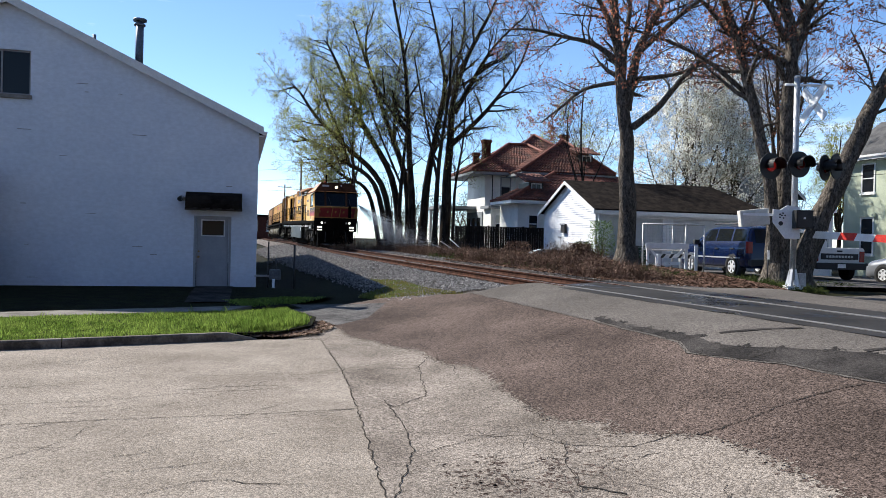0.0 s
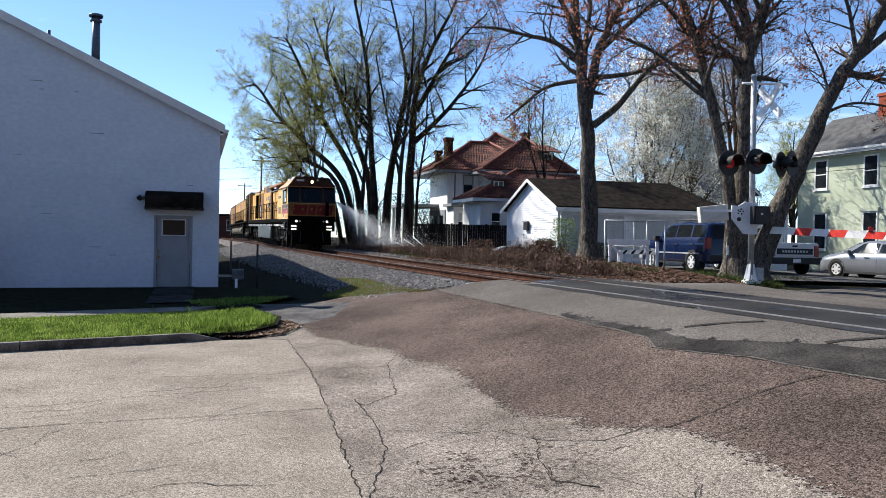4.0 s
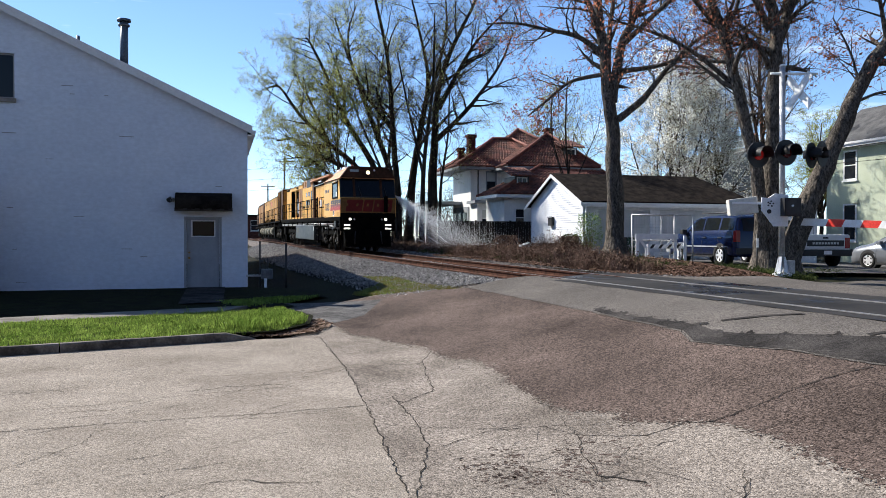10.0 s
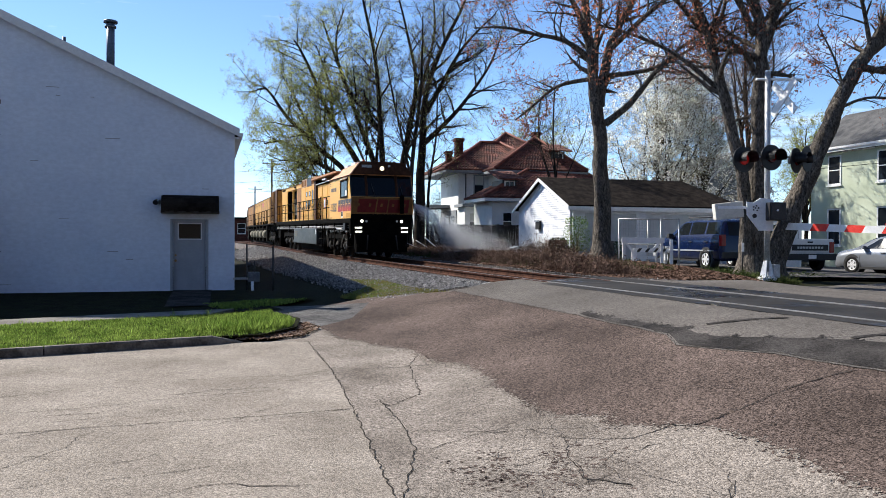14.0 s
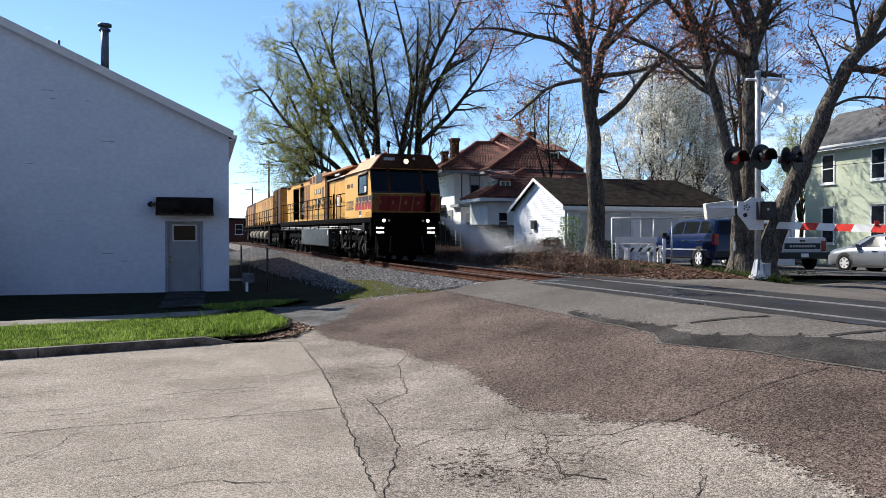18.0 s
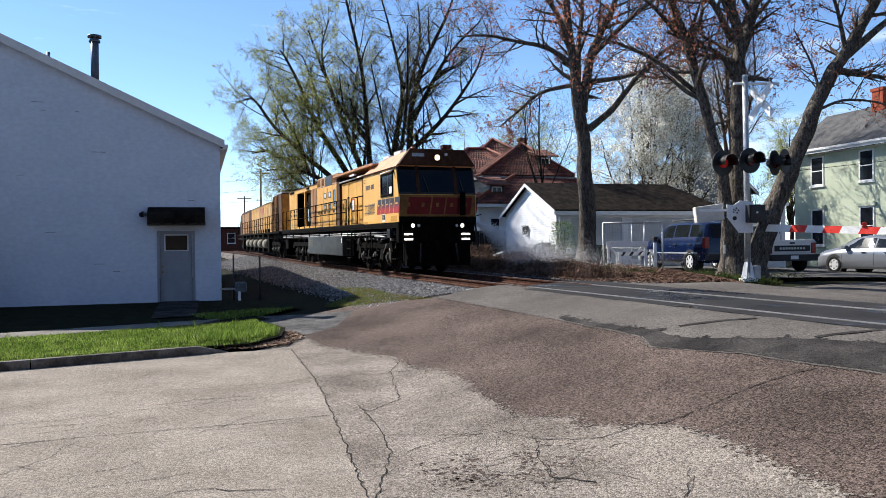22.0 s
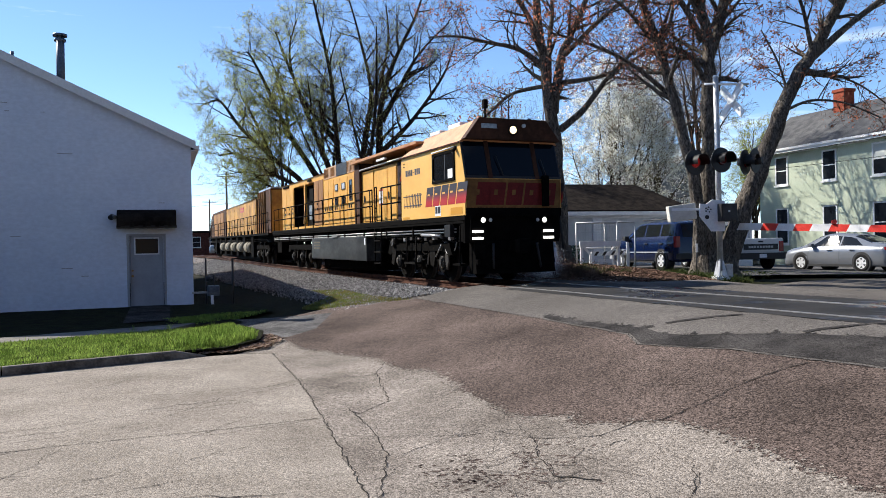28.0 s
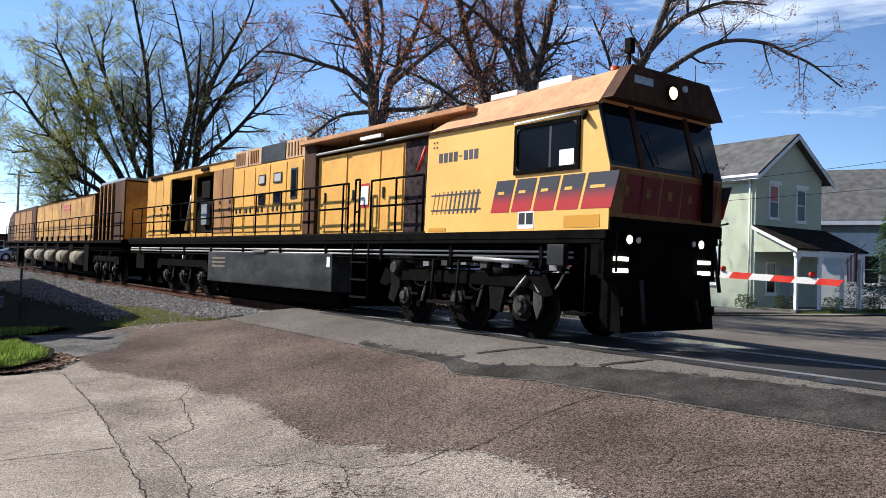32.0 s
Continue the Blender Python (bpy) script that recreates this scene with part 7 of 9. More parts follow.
def top_pane(form, parent, xa, xb, name, material, inset=.05):
    """A windscreen laid on the slope of the roof line from xa to xb."""
    bm = bmesh.new()
    rows = []
    for i in range(7):
        x = xa + (xb - xa) * i / 6
        h = form.half(x)
        half = [(h[6][0] - inset, h[6][1] + (h[7][1] - h[6][1]) * .25), h[7], h[8], h[9]]
        line = [(-y, z) for y, z in half] + [(y, z) for y, z in half[-2::-1]]
        rows.append([(bm.verts.new((x, y, z + .012)), bm.verts.new((x, y, z - .01))) for y, z in line])
    for a, b in zip(rows, rows[1:]):
        for j in range(len(a) - 1):
            for k in (0, 1): bm.faces.new((a[j][k], a[j + 1][k], b[j + 1][k], b[j][k]))
    edge = rows[0] + [r[-1] for r in rows[1:]] + rows[-1][-2::-1] + [r[0] for r in rows[-2:0:-1]]
    for p, q in zip(edge, edge[1:] + edge[:1]): bm.faces.new((p[0], q[0], q[1], p[1]))
    bmesh.ops.recalc_face_normals(bm, faces=bm.faces[:])
    return part(name, bm, material, parent)


def car_wheels(form, c, xs, r, spokes):
    for x in xs:
        hw = form.at(form.plan, x)
        for s in (-1, 1):
            part("wheel_arch", rod((x, s * (hw - .32), r + .02), (x, s * (hw + .004), r + .02), r + .06, r + .06, 28), M_PLASTIC, c)
            wheel(c, x, s * (hw - .09), r, .22, spokes, s)


def door_gap(form, c, x, lean, s):
    bm = bmesh.new()
    pts = [form.skin(x, 1, .2), form.skin(x, 2, 0), form.skin(x + lean * .4, 3, 0), form.skin(x + lean, 4, .9)]
    for p, q in zip(pts, pts[1:]): rod((p.x, s * (p.y + .001), p.z), (q.x, s * (q.y + .001), q.z), .006, n=4, bm=bm, caps=False)
    part("door_gap", bm, M_PLASTIC, c)


def blue_suv():
    c = thing("suv", pose(11.60, 30.58, land(11.4, 30.0) + .08, 0, 0, 102.6), "dark blue sport utility car parked at the garage", "car")
    f = CarForm([(-2.54, .70), (-2.50, 1.15), (-2.42, 1.60), (-2.30, 1.82), (-1.9, 1.88), (-.4, 1.90), (.25, 1.87), (.52, 1.80), (1.22, 1.32), (1.42, 1.25), (2.1, 1.12), (2.42, 1.02), (2.52, .74)],
                [(-2.5, 1.28), (1.2, 1.25), (2.5, 1.0)], [(-2.54, .90), (-2.3, .98), (1.6, .99), (2.3, .95), (2.52, .84)], .74, .34)
    car_body(f, M_BLUE, c)
    for s in (-1, 1):
        side_pane(f, c, -2.22, -1.38, -2.10, -1.38, s, M_CARGLASS); side_pane(f, c, -1.26, -.30, -1.26, -.30, s, M_CARGLASS); side_pane(f, c, -.20, .92, -.20, .42, s, M_CARGLASS)
        door_gap(f, c, -.25, 0, s); door_gap(f, c, -1.32, 0, s); door_gap(f, c, 1.02, 0, s)
        part("tail_lamp", box(-2.53, -2.36, s * .90 - .09, s * .90 + .09, .88, 1.30, bevel=.02), M_TAIL, c); part("mirror", box(.80, 1.0, s * 1.08 - .11, s * 1.08 + .11, 1.16, 1.36, bevel=.04), M_PLASTIC, c)
        for x in (-.45, -1.50): part("door_handle", box(x - .1, x + .1, s * .985 - .02, s * .985 + .02, 1.02, 1.06), M_PLASTIC, c)
        part("side_moulding", box(-2.0, 1.9, s * .985 - .014, s * .985 + .014, .68, .73), M_SILV, c); part("running_board", box(-1.1, 1.1, s * .98 - .08, s * .98 + .08, .3, .36), M_PLASTIC, c)
        part("roof_rail", rod((-1.9, s * .66, 1.97), (.2, s * .66, 1.98), .025), M_PLASTIC, c); part("headlamp", box(2.36, 2.5, s * .72 - .18, s * .72 + .18, .78, 1.0, bevel=.02), M_GLASS, c)
    top_pane(f, c, .56, 1.18, "windscreen", M_CARGLASS); part("rear_window", prism([(-2.50, 1.28), (-2.46, 1.26), (-2.33, 1.74), (-2.38, 1.76)], -.66, .66), M_CARGLASS, c)
    part("rear_bumper", box(-2.64, -2.42, -.93, .93, .44, .66, bevel=.03), M_PLASTIC, c); part("front_bumper", box(2.4, 2.62, -.9, .9, .42, .68, bevel=.03), M_SILV, c)
    part("tow_bar", box(-2.75, -2.6, -.05, .05, .42, .52), M_PLASTIC, c); part("licence_plate", box(-2.556, -2.54, -.16, .16, .86, 1.0), M_SILV, c)
    car_wheels(f, c, (-1.5, 1.45), .38, 6)


def sedan_form():
    return CarForm([(-2.44, .56), (-2.42, .84), (-2.34, 1.00), (-2.1, 1.06), (-1.72, 1.10), (-1.2, 1.29), (-.75, 1.42), (-.2, 1.485), (.25, 1.475), (.65, 1.39), (1.32, 1.03), (1.5, .99), (2.0, .90), (2.28, .78), (2.40, .62), (2.43, .46)],
                   [(-2.4, .98), (-1.2, .97), (1.3, .92), (2.4, .7)], [(-2.44, .74), (-2.25, .86), (-1.5, .925), (1.2, .925), (2.0, .88), (2.3, .76), (2.43, .60)], .60, .20)


def sedan():
    c = thing("sedan", pose(18.62, 29.32, land(18.62, 29.32) + .085, 0, 0, 110), "silver four-door sedan parked before the green house", "car")
    f = sedan_form()
    car_body(f, M_SILVER, c)
    for s in (-1, 1):
        side_pane(f, c, -.38, .98, -.38, .34, s, M_CARGLASS); side_pane(f, c, -1.42, -.46, -1.02, -.46, s, M_CARGLASS)
        door_gap(f, c, -.42, 0, s); door_gap(f, c, 1.02, -.05, s); door_gap(f, c, -1.28, -.12, s)
        part("headlamp", box(2.10, 2.33, s * .66 - .14, s * .66 + .12, .64, .76, bevel=.03), M_GLASS, c); part("tail_lamp", box(-2.43, -2.16, s * .68 - .17, s * .68 + .15, .80, .93, bevel=.03), M_TAIL, c)
        part("mirror", box(.72, .9, s * .98 - .1, s * .98 + .08, .96, 1.09, bevel=.03), M_SILVER, c)
        for x in (.0, -.98): part("door_handle", box(x - .1, x + .1, s * .915 - .018, s * .915 + .018, .80, .835), M_CHROME, c)
        part("sill", box(-1.0, 1.0, s * .88 - .04, s * .88 + .04, .19, .27), M_PLASTIC, c)
    top_pane(f, c, .58, 1.26, "windscreen", M_CARGLASS); top_pane(f, c, -1.66, -.92, "rear_window", M_CARGLASS)
    part("grille", box(2.36, 2.425, -.42, .42, .36, .54, bevel=.01), M_PLASTIC, c); part("rear_bumper", box(-2.47, -2.3, -.7, .7, .30, .52, bevel=.05), M_SILVER, c)
    part("rear_valance", box(-2.475, -2.36, -.55, .55, .22, .33, bevel=.02), M_PLASTIC, c); part("licence_plate", box(-2.452, -2.43, -.15, .15, .66, .78), M_SIGW, c)
    car_wheels(f, c, (-1.38, 1.36), .335, 6)


def pickup():
    p = thing("pickup_truck", pose(14.75, 28.6, land(14.75, 28.6) + .08, 0, 0, 93), "white pickup truck seen from behind with dark tailgate frame", "truck")
    secs = lambda pts, hw, zb: [(x, [(-hw * .95, zb), (-hw, zb + .15), (-hw, z - .05), (-hw * .97, z), (hw * .97, z), (hw, z - .05), (hw, zb + .15), (hw * .95, zb)]) for x, z in pts]
    shell(secs([(0.0, 1.22), (2.3, 1.22)], .97, .55), M_WHITEC, "bed", p)
    shell(secs([(2.34, 1.25), (4.1, 1.25), (4.6, 1.2), (5.4, 1.1), (5.6, .9)], .95, .5), M_WHITEC, "body", p)
    shell([(2.36, [(-.88, 1.2), (-.72, 1.88), (.72, 1.88), (.88, 1.2)]), (3.7, [(-.88, 1.2), (-.72, 1.9), (.72, 1.9), (.88, 1.2)]), (4.5, [(-.88, 1.2), (-.84, 1.28), (.84, 1.28), (.88, 1.2)])], M_WHITEC, "cab", p)
    part("rear_window", box(2.33, 2.355, -.62, .62, 1.35, 1.78), M_CARGLASS, p)
    for s in (-1, 1):
        part("side_window", prism([(2.5, 1.3), (4.15, 1.3), (3.7, 1.78), (2.5, 1.78)], s * .86 - .02, s * .86 + .02), M_CARGLASS, p)
        part("tail_lamp", box(-.03, .1, s * .86 - .09, s * .86 + .09, .7, 1.1, bevel=.015), M_TAIL, p)
    t = part("tailgate", box(-.05, -.002, -.74, .74, .72, 1.2, bevel=.012), M_WHITEC, p, "white tailgate with a dark panel")
    part("tailgate_band", box(-.062, -.052, -.7, .7, .78, 1.0), M_PLASTIC, t)
    bm = bmesh.new()
    for k in range(9): box(-.068, -.0625, -.5 + k * .115, -.42 + k * .115, .85, .93, bm)
    part("maker_bars", bm, M_SILV, t)
    part("handle", box(-.066, -.052, -.1, .1, 1.06, 1.12), M_PLASTIC, t)
    part("bumper", box(-.22, -.04, -.92, .92, .42, .66, bevel=.03), M_PLASTIC, p); part("plate", box(-.232, -.221, -.15, .15, .48, .62), M_SIGW, p)
    for x in (.95, 4.6):
        for s in (-1, 1): wheel(p, x, s * .84, .38, .24, 5, s)
    for s in (-1, 1): part("rack_post", rod((2.25, s * .8, 1.2), (2.25, s * .8, 2.0), .025), M_SILV, p)
    part("rack_bar", rod((2.25, -.8, 2.0), (2.25, .8, 2.0), .025), M_SILV, p)


blue_suv(); sedan(); pickup()


def far_cars():
    c = thing("sedan", pose(-15.5, 84.0, land(-15.5, 84) + .2, 0, 0, 12), "silver car parked far along the tracks", "car")
    f = sedan_form()
    car_body(f, M_SILVER, c); car_wheels(f, c, (-1.38, 1.36), .335, 6)
    for s in (-1, 1): side_pane(f, c, -1.42, .98, -1.02, .34, s, M_CARGLASS)
    top_pane(f, c, .58, 1.26, "windscreen", M_CARGLASS)


far_cars()


def white_shed():
    h = thing("white_shed", pose(16.6, 36.6, 0, 0, 0, A - 8), "small white boarded lean-to beside the green house", "shed")
    part("wall", prism([(0, .1), (1.85, .1), (1.85, 3.5), (0, 3.15)], 0, 2.8), M_SIDING, h)
    roof_slab([(-.12, -.15, 3.14), (1.95, -.15, 3.53), (1.95, 2.9, 3.53), (-.12, 2.9, 3.14)], .06, M_TRIMW, "roof", h)
    part("fascia", prism([(-.12, 3.02), (1.95, 3.41), (1.95, 3.54), (-.12, 3.15)], -.19, -.152), M_TRIMW, h)
    part("door", box(.3, 1.2, -.03, -.002, .12, 2.2), M_TRIMW, h); part("corner_board", box(1.78, 1.87, -.02, -.002, .12, 3.4), M_TRIMW, h)


white_shed()

# ---- brush and weeds ----
M_BRUSH = mat("dry_brush_stems", (0.060, 0.036, 0.026), 0.95, color2=(0.23, 0.155, 0.115), scale=2, vary=0.45)
M_WEED = mat("green_weeds", (0.032, 0.048, 0.015), 0.9, color2=(0.085, 0.105, 0.036), scale=2, vary=0.35)
translucent(M_WEED, .35)
M_THICKET = mat("dark_thicket_twigs", (0.022, 0.018, 0.013), 0.95, color2=(0.07, 0.062, 0.035), scale=2, vary=0.4)
M_SHRUB = mat("fresh_shrub_leaves", (0.10, 0.17, 0.03), 0.85, color2=(0.22, 0.31, 0.08), scale=2, vary=0.3)


def stem_tuft(h, n, w, spread):
    def make(rnd):
        vs, fs = [], []
        clump = .3 + 1.1 * rnd.random() ** 2.2
        for _ in range(n):
            a, l = rnd.uniform(0, 6.28), rnd.uniform(.3, spread * 1.6)
            hh = h * clump * rnd.uniform(.35, 1.1)
            x, y = rnd.gauss(0, .12), rnd.gauss(0, .12)
            dx, dy = math.cos(a), math.sin(a)
            b = len(vs)
            mx, my = x + dx * hh * l * .5 + rnd.gauss(0, .03), y + dy * hh * l * .5 + rnd.gauss(0, .03)
            vs += [(x - dy * w, y + dx * w, -.08), (x + dy * w, y - dx * w, -.08), (mx + dy * w * .8, my - dx * w * .8, hh * .65), (mx - dy * w * .8, my + dx * w * .8, hh * .65), (x + dx * hh * l + rnd.gauss(0, .08), y + dy * hh * l, hh * rnd.uniform(.7, 1.1))]
            fs += [(b, b + 1, b + 2, b + 3), (b + 3, b + 2, b + 4)]
            # a leaf or two on the way
            for _ in range(2):
                t = rnd.uniform(.3, 1)
                p = (x + dx * hh * l * t, y + dy * hh * l * t, hh * t)
                b = len(vs)
                s = rnd.uniform(.012, .03)
                e = [rnd.uniform(-1, 1) * s for _ in range(6)]
                vs += [p, (p[0] + e[0] * 2, p[1] + e[1] * 2, p[2] + e[2] * 2), (p[0] + e[3] * 2, p[1] + e[4] * 2, p[2] + e[5] * 2)]
                fs.append((b, b + 1, b + 2))
        return vs, fs
    return make


def strip(o0, o1, y0, y1):
    return along(o0, y0, y1, 1.5) + along(o1, y1, y0, 1.5)


scatter("dry_brush", [(strip(-2.3, -4.3, 21.0, 30), .38), (strip(-2.6, -6.5, 30, 46), .55), (strip(-2.0, -3.2, 18.0, 21), .07)], 6600, stem_tuft(.36, 10, .0045, .9), M_BRUSH, "tangled dry brown brush along the tracks", "brush", 31)
scatter("low_weeds", [(strip(-2.3, -5.0, 18.8, 34), .7), ([(10.2, 22.3), (13, 23.6), (13, 25), (10, 26.5), (9.2, 24)], .3), ([(9.3, 21.6), (9.7, 22.6), (11.4, 23.0), (11.0, 21.7), (10.3, 21.2)], .15)], 900, stem_tuft(.2, 8, .006, .9), M_WEED, "low green weeds by the tracks", "weeds", 32)
scatter("leaf_litter", [(strip(-1.6, -4.6, 17.0, 30), .6), ([(5.3, 17.6), (6.0, 16.5), (7.3, 16.75), (8.4, 17.9), (9.3, 20.9), (9.0, 23), (8.6, 26), (6.6, 27)], .4)], 26000, leaf_chip(.042, .008), M_LITTER, "reddish brown leaf litter beside the tracks", "leaves", 33)
scatter("tall_weeds", [([(4.4, 34.0), (6.8, 35.4), (7.2, 34.0), (5.2, 31.5)], .6), ([(-6, 43), (1.5, 43.5), (2, 45.2), (-6, 45.0)], .4)], 620, stem_tuft(.8, 9, .005, .6), M_BRUSH, "tall dry weeds before the garage and trees", "weeds", 34)
scatter("lot_grass", [([(13, 24.4), (20, 26.2), (25.5, 28.2), (25.3, 30.4), (18, 27.9), (12.6, 25.6)], .5), ([(27, 28.3), (44, 33), (44, 36), (27.5, 30.6)], .5)], 5000, blade_tuft(.09, .0, 4, .012), M_GRASS, "patchy grass before the green house", "grass", 35)


def bush(x, y, r, h, seed, material, label, n=900):
    rnd = random.Random(seed)
    b = thing("shrub", pose(x, y, land(x, y)), label, "shrub")
    bm = bmesh.new()
    for k in range(9):
        a = rnd.uniform(0, 6.28)
        rod((0, 0, -.1), (math.cos(a) * r * .6, math.sin(a) * r * .6, h * rnd.uniform(.5, .95)), .014, .004, 5, bm)
    part("stems", bm, M_BRUSH, b)
    V, F = [], []
    for _ in range(n):
        a, f = rnd.uniform(0, 6.28), rnd.random() ** .5
        z = h * rnd.uniform(.12, 1)
        rr = r * f * (1 - .5 * abs(z / h - .45))
        c = Vector((math.cos(a) * rr, math.sin(a) * rr, z))
        u = Vector((rnd.gauss(0, 1), rnd.gauss(0, 1), rnd.gauss(0, 1))).normalized() * rnd.uniform(.02, .05); w = u.orthogonal() * .6
        k = len(V)
        V += [c - u, c + w, c + u, c - w]; F.append((k, k + 1, k + 2, k + 3))
    me = bpy.data.meshes.new("foliage"); me.from_pydata([tuple(v) for v in V], [], F); me.materials.append(material)
    o = new("foliage", me); o.parent = b; o["kind"] = "stuff"


bush(7.15, 34.4, .65, 1.75, 41, M_SHRUB, "fresh green shrub at the garage corner", 1100)
bush(6.3, 34.2, .5, .8, 42, M_WEED, "low green shrub before the garage wall")
bush(6.0, 33.0, .6, .7, 43, M_BRUSH, "dry brown bush by the tracks")
bush(3.4, 33.5, .7, .75, 44, M_BRUSH, "dry brown bush by the tracks")
bush(9.3, 36.2, .5, .9, 45, M_FIR, "dark shrub beside the garage")
for k, (x, y, h) in enumerate(((-2.6, 61.5, 3.4), (-.6, 60.5, 4.2), (.9, 60.0, 3.6), (2.0, 61.0, 4.4), (-4.4, 62.0, 3.0))): bush(x, y, 1.5, h, 70 + k, M_THICKET, "dense dark thicket beyond the row of trees", 2600)
for k, (x, y) in enumerate(((27.3, 30.4), (28.6, 28.7), (31.2, 28.9), (25.6, 31.0))): bush(x, y, .55, .75, 50 + k, M_FIR if k % 2 else M_WEED, "small dark garden shrub before the porch", 700)
bush(34.2, 33.0, 1.1, 1.5, 56, M_WEED, "rounded garden shrub before the white house", 1600)


def fir(x, y, h, r, seed):
    """A spruce: whorls of drooping boughs with needles."""
    rnd = random.Random(seed)
    t = thing("spruce_tree", pose(x, y, land(x, y)), "dense dark green spruce in the garden", "tree")
    part("trunk", rod((0, 0, -.2), (0, 0, h), .16, .02, 8), M_BARKD, t)
    V, F = [], []
    for k in range(46):
        z = .5 + (h - .7) * k / 46
        L = r * (1 - z / h) ** .8 + .1
        for j in range(9):
            a = rnd.uniform(0, 6.28)
            for i in range(16):
                f = (i + rnd.random()) / 16
                c = Vector((math.cos(a) * L * f, math.sin(a) * L * f, z - .35 * f * f * L + rnd.gauss(0, .05)))
                c += Vector((-math.sin(a), math.cos(a), 0)) * rnd.gauss(0, .16 * (1.1 - f))
                u = Vector((math.cos(a), math.sin(a), rnd.uniform(-.6, .3))) * rnd.uniform(.05, .12); w = u.orthogonal().normalized() * .025
                b = len(V); V += [c - u, c + w, c + u, c - w]; F.append((b, b + 1, b + 2, b + 3))
    me = bpy.data.meshes.new("crown"); me.from_pydata([tuple(v) for v in V], [], F); me.materials.append(M_FIR)
    o = new("crown", me); o.parent = t; o["kind"] = "stuff"


fir(35.9, 32.2, 6.0, 1.7, 61)


def debris():
    """Odds and ends in the brush."""
    d = thing("scrap_pile", pose(0.6, 41.8, land(.6, 41.8)), "pale broken boards lying in the brush", "scrap")
    for k, (x, y, z, a, b) in enumerate(((0, 0, .25, 20, 30), (.4, .1, .3, -15, 40), (.2, .3, .15, 60, 12), (-.4, -.1, .2, 5, 22))):
        bm = box(-.8, .8, -.06, .06, -.015, .015); bmesh.ops.transform(bm, matrix=pose(x, y, z, 0, b, a), verts=bm.verts); part("board", bm, M_SIGW, d)
    p = thing("litter", pose(-3.05, 12.85, land(-3.05, 12.85) + .13, 0, 0, 25), "flat white piece of litter on the grass", "litter")
    part("sheet", box(-.13, .13, -.06, .06, 0, .018, bevel=.006), M_SIGW, p)
    c = thing("tarpaulin_bundle", pose(5.1, 37.0, land(5.1, 37.0), 0, 0, 10), "grey tarpaulin bundle beside the garage", "bundle")
    part("cover", prism([(-.9, 0), (.9, 0), (.75, .3), (.3, .42), (-.4, .4), (-.8, .25)], -.35, .35), M_GALV, c)


debris()

# ---- train ----
M_YEL = mat("faded_yellow_paint", (0.60, 0.29, 0.045), 0.6, color2=(0.81, 0.44, 0.078), scale=1.3, fine=9, mix=0.0, grain=0.05)
M_CABY = mat("yellow_cab_paint", (0.78, 0.43, 0.10), 0.5, color2=(0.85, 0.49, 0.125), scale=0.7, fine=9, grain=0.03)
# nose yellow, visor brown and nose red are darkened for the shaded front
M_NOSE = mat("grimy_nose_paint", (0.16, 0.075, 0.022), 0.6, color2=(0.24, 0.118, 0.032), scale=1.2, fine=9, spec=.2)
M_VISOR = mat("sooty_brown_visor", (0.035, 0.016, 0.009), 0.75, color2=(0.075, 0.032, 0.018), scale=2, fine=9, spec=.15)
M_NOSER = mat("grimy_red_lettering", (0.12, 0.009, 0.009), 0.6, color2=(0.16, 0.014, 0.012), scale=3, spec=.2)
M_RUSTO = mat("rusty_orange_roof", (0.40, 0.17, 0.065), 0.7, color2=(0.55, 0.27, 0.115), scale=1.5, fine=12, grain=0.08)
M_RUSTY = mat("rust_streaked_yellow", (0.20, 0.085, 0.026), 0.75, color2=(0.46, 0.21, 0.045), scale=1.5, fine=7, mix=0.0, grain=.1, stretch=(1, 1, .4))
M_YEL2 = mat("rusting_yellow_paint", (0.24, 0.10, 0.02), 0.65, color2=(0.68, 0.35, 0.055), scale=1.5, fine=8, mix=0.0, grain=0.08)
M_BROWNR = mat("dark_rusted_paint", (0.035, 0.015, 0.009), 0.8, color2=(0.11, 0.045, 0.017), scale=1.6, fine=8, mix=0, spec=.2, stretch=(1, 1, .3))
M_VENT = mat("sun_bleached_vent", (0.50, 0.30, 0.17), 0.8, color2=(0.62, 0.40, 0.24), scale=3)
# one near-black tone for the frame, deck, trucks and hand rails
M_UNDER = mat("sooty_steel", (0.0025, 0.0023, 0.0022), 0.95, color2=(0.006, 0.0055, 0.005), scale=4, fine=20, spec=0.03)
M_TANK = mat("dirty_tank_paint", (0.010, 0.011, 0.012), 0.5, color2=(0.045, 0.047, 0.048), scale=2, fine=12, spec=.3, stretch=(.5, 1, 1))
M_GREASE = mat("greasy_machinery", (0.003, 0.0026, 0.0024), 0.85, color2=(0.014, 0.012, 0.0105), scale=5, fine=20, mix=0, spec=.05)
M_GEAR = mat("worn_bare_metal", (0.010, 0.009, 0.0085), 0.6, 0.2, color2=(0.075, 0.068, 0.06), scale=7, fine=24, mix=0, spec=.3)
M_PIPE = mat("bright_pipe", (0.32, 0.31, 0.30), 0.4, 0.6)
M_CREAM = mat("cream_pod", (0.09, 0.078, 0.055), 0.8, color2=(0.25, 0.22, 0.165), scale=3, mix=0, spec=.2)
M_QUILT = mat("black_quilt", (0.011, 0.009, 0.010), 0.85, color2=(0.055, 0.038, 0.040), scale=7, bump=0.03, bscale=9)
M_LOGOR = mat("red_lettering", (0.42, 0.018, 0.02), 0.5, color2=(0.5, 0.03, 0.03), scale=3)
M_LOGO = mat("red_lettering_fading_to_black", (0.42, 0.018, 0.02), 0.5)
_lt = M_LOGO.node_tree
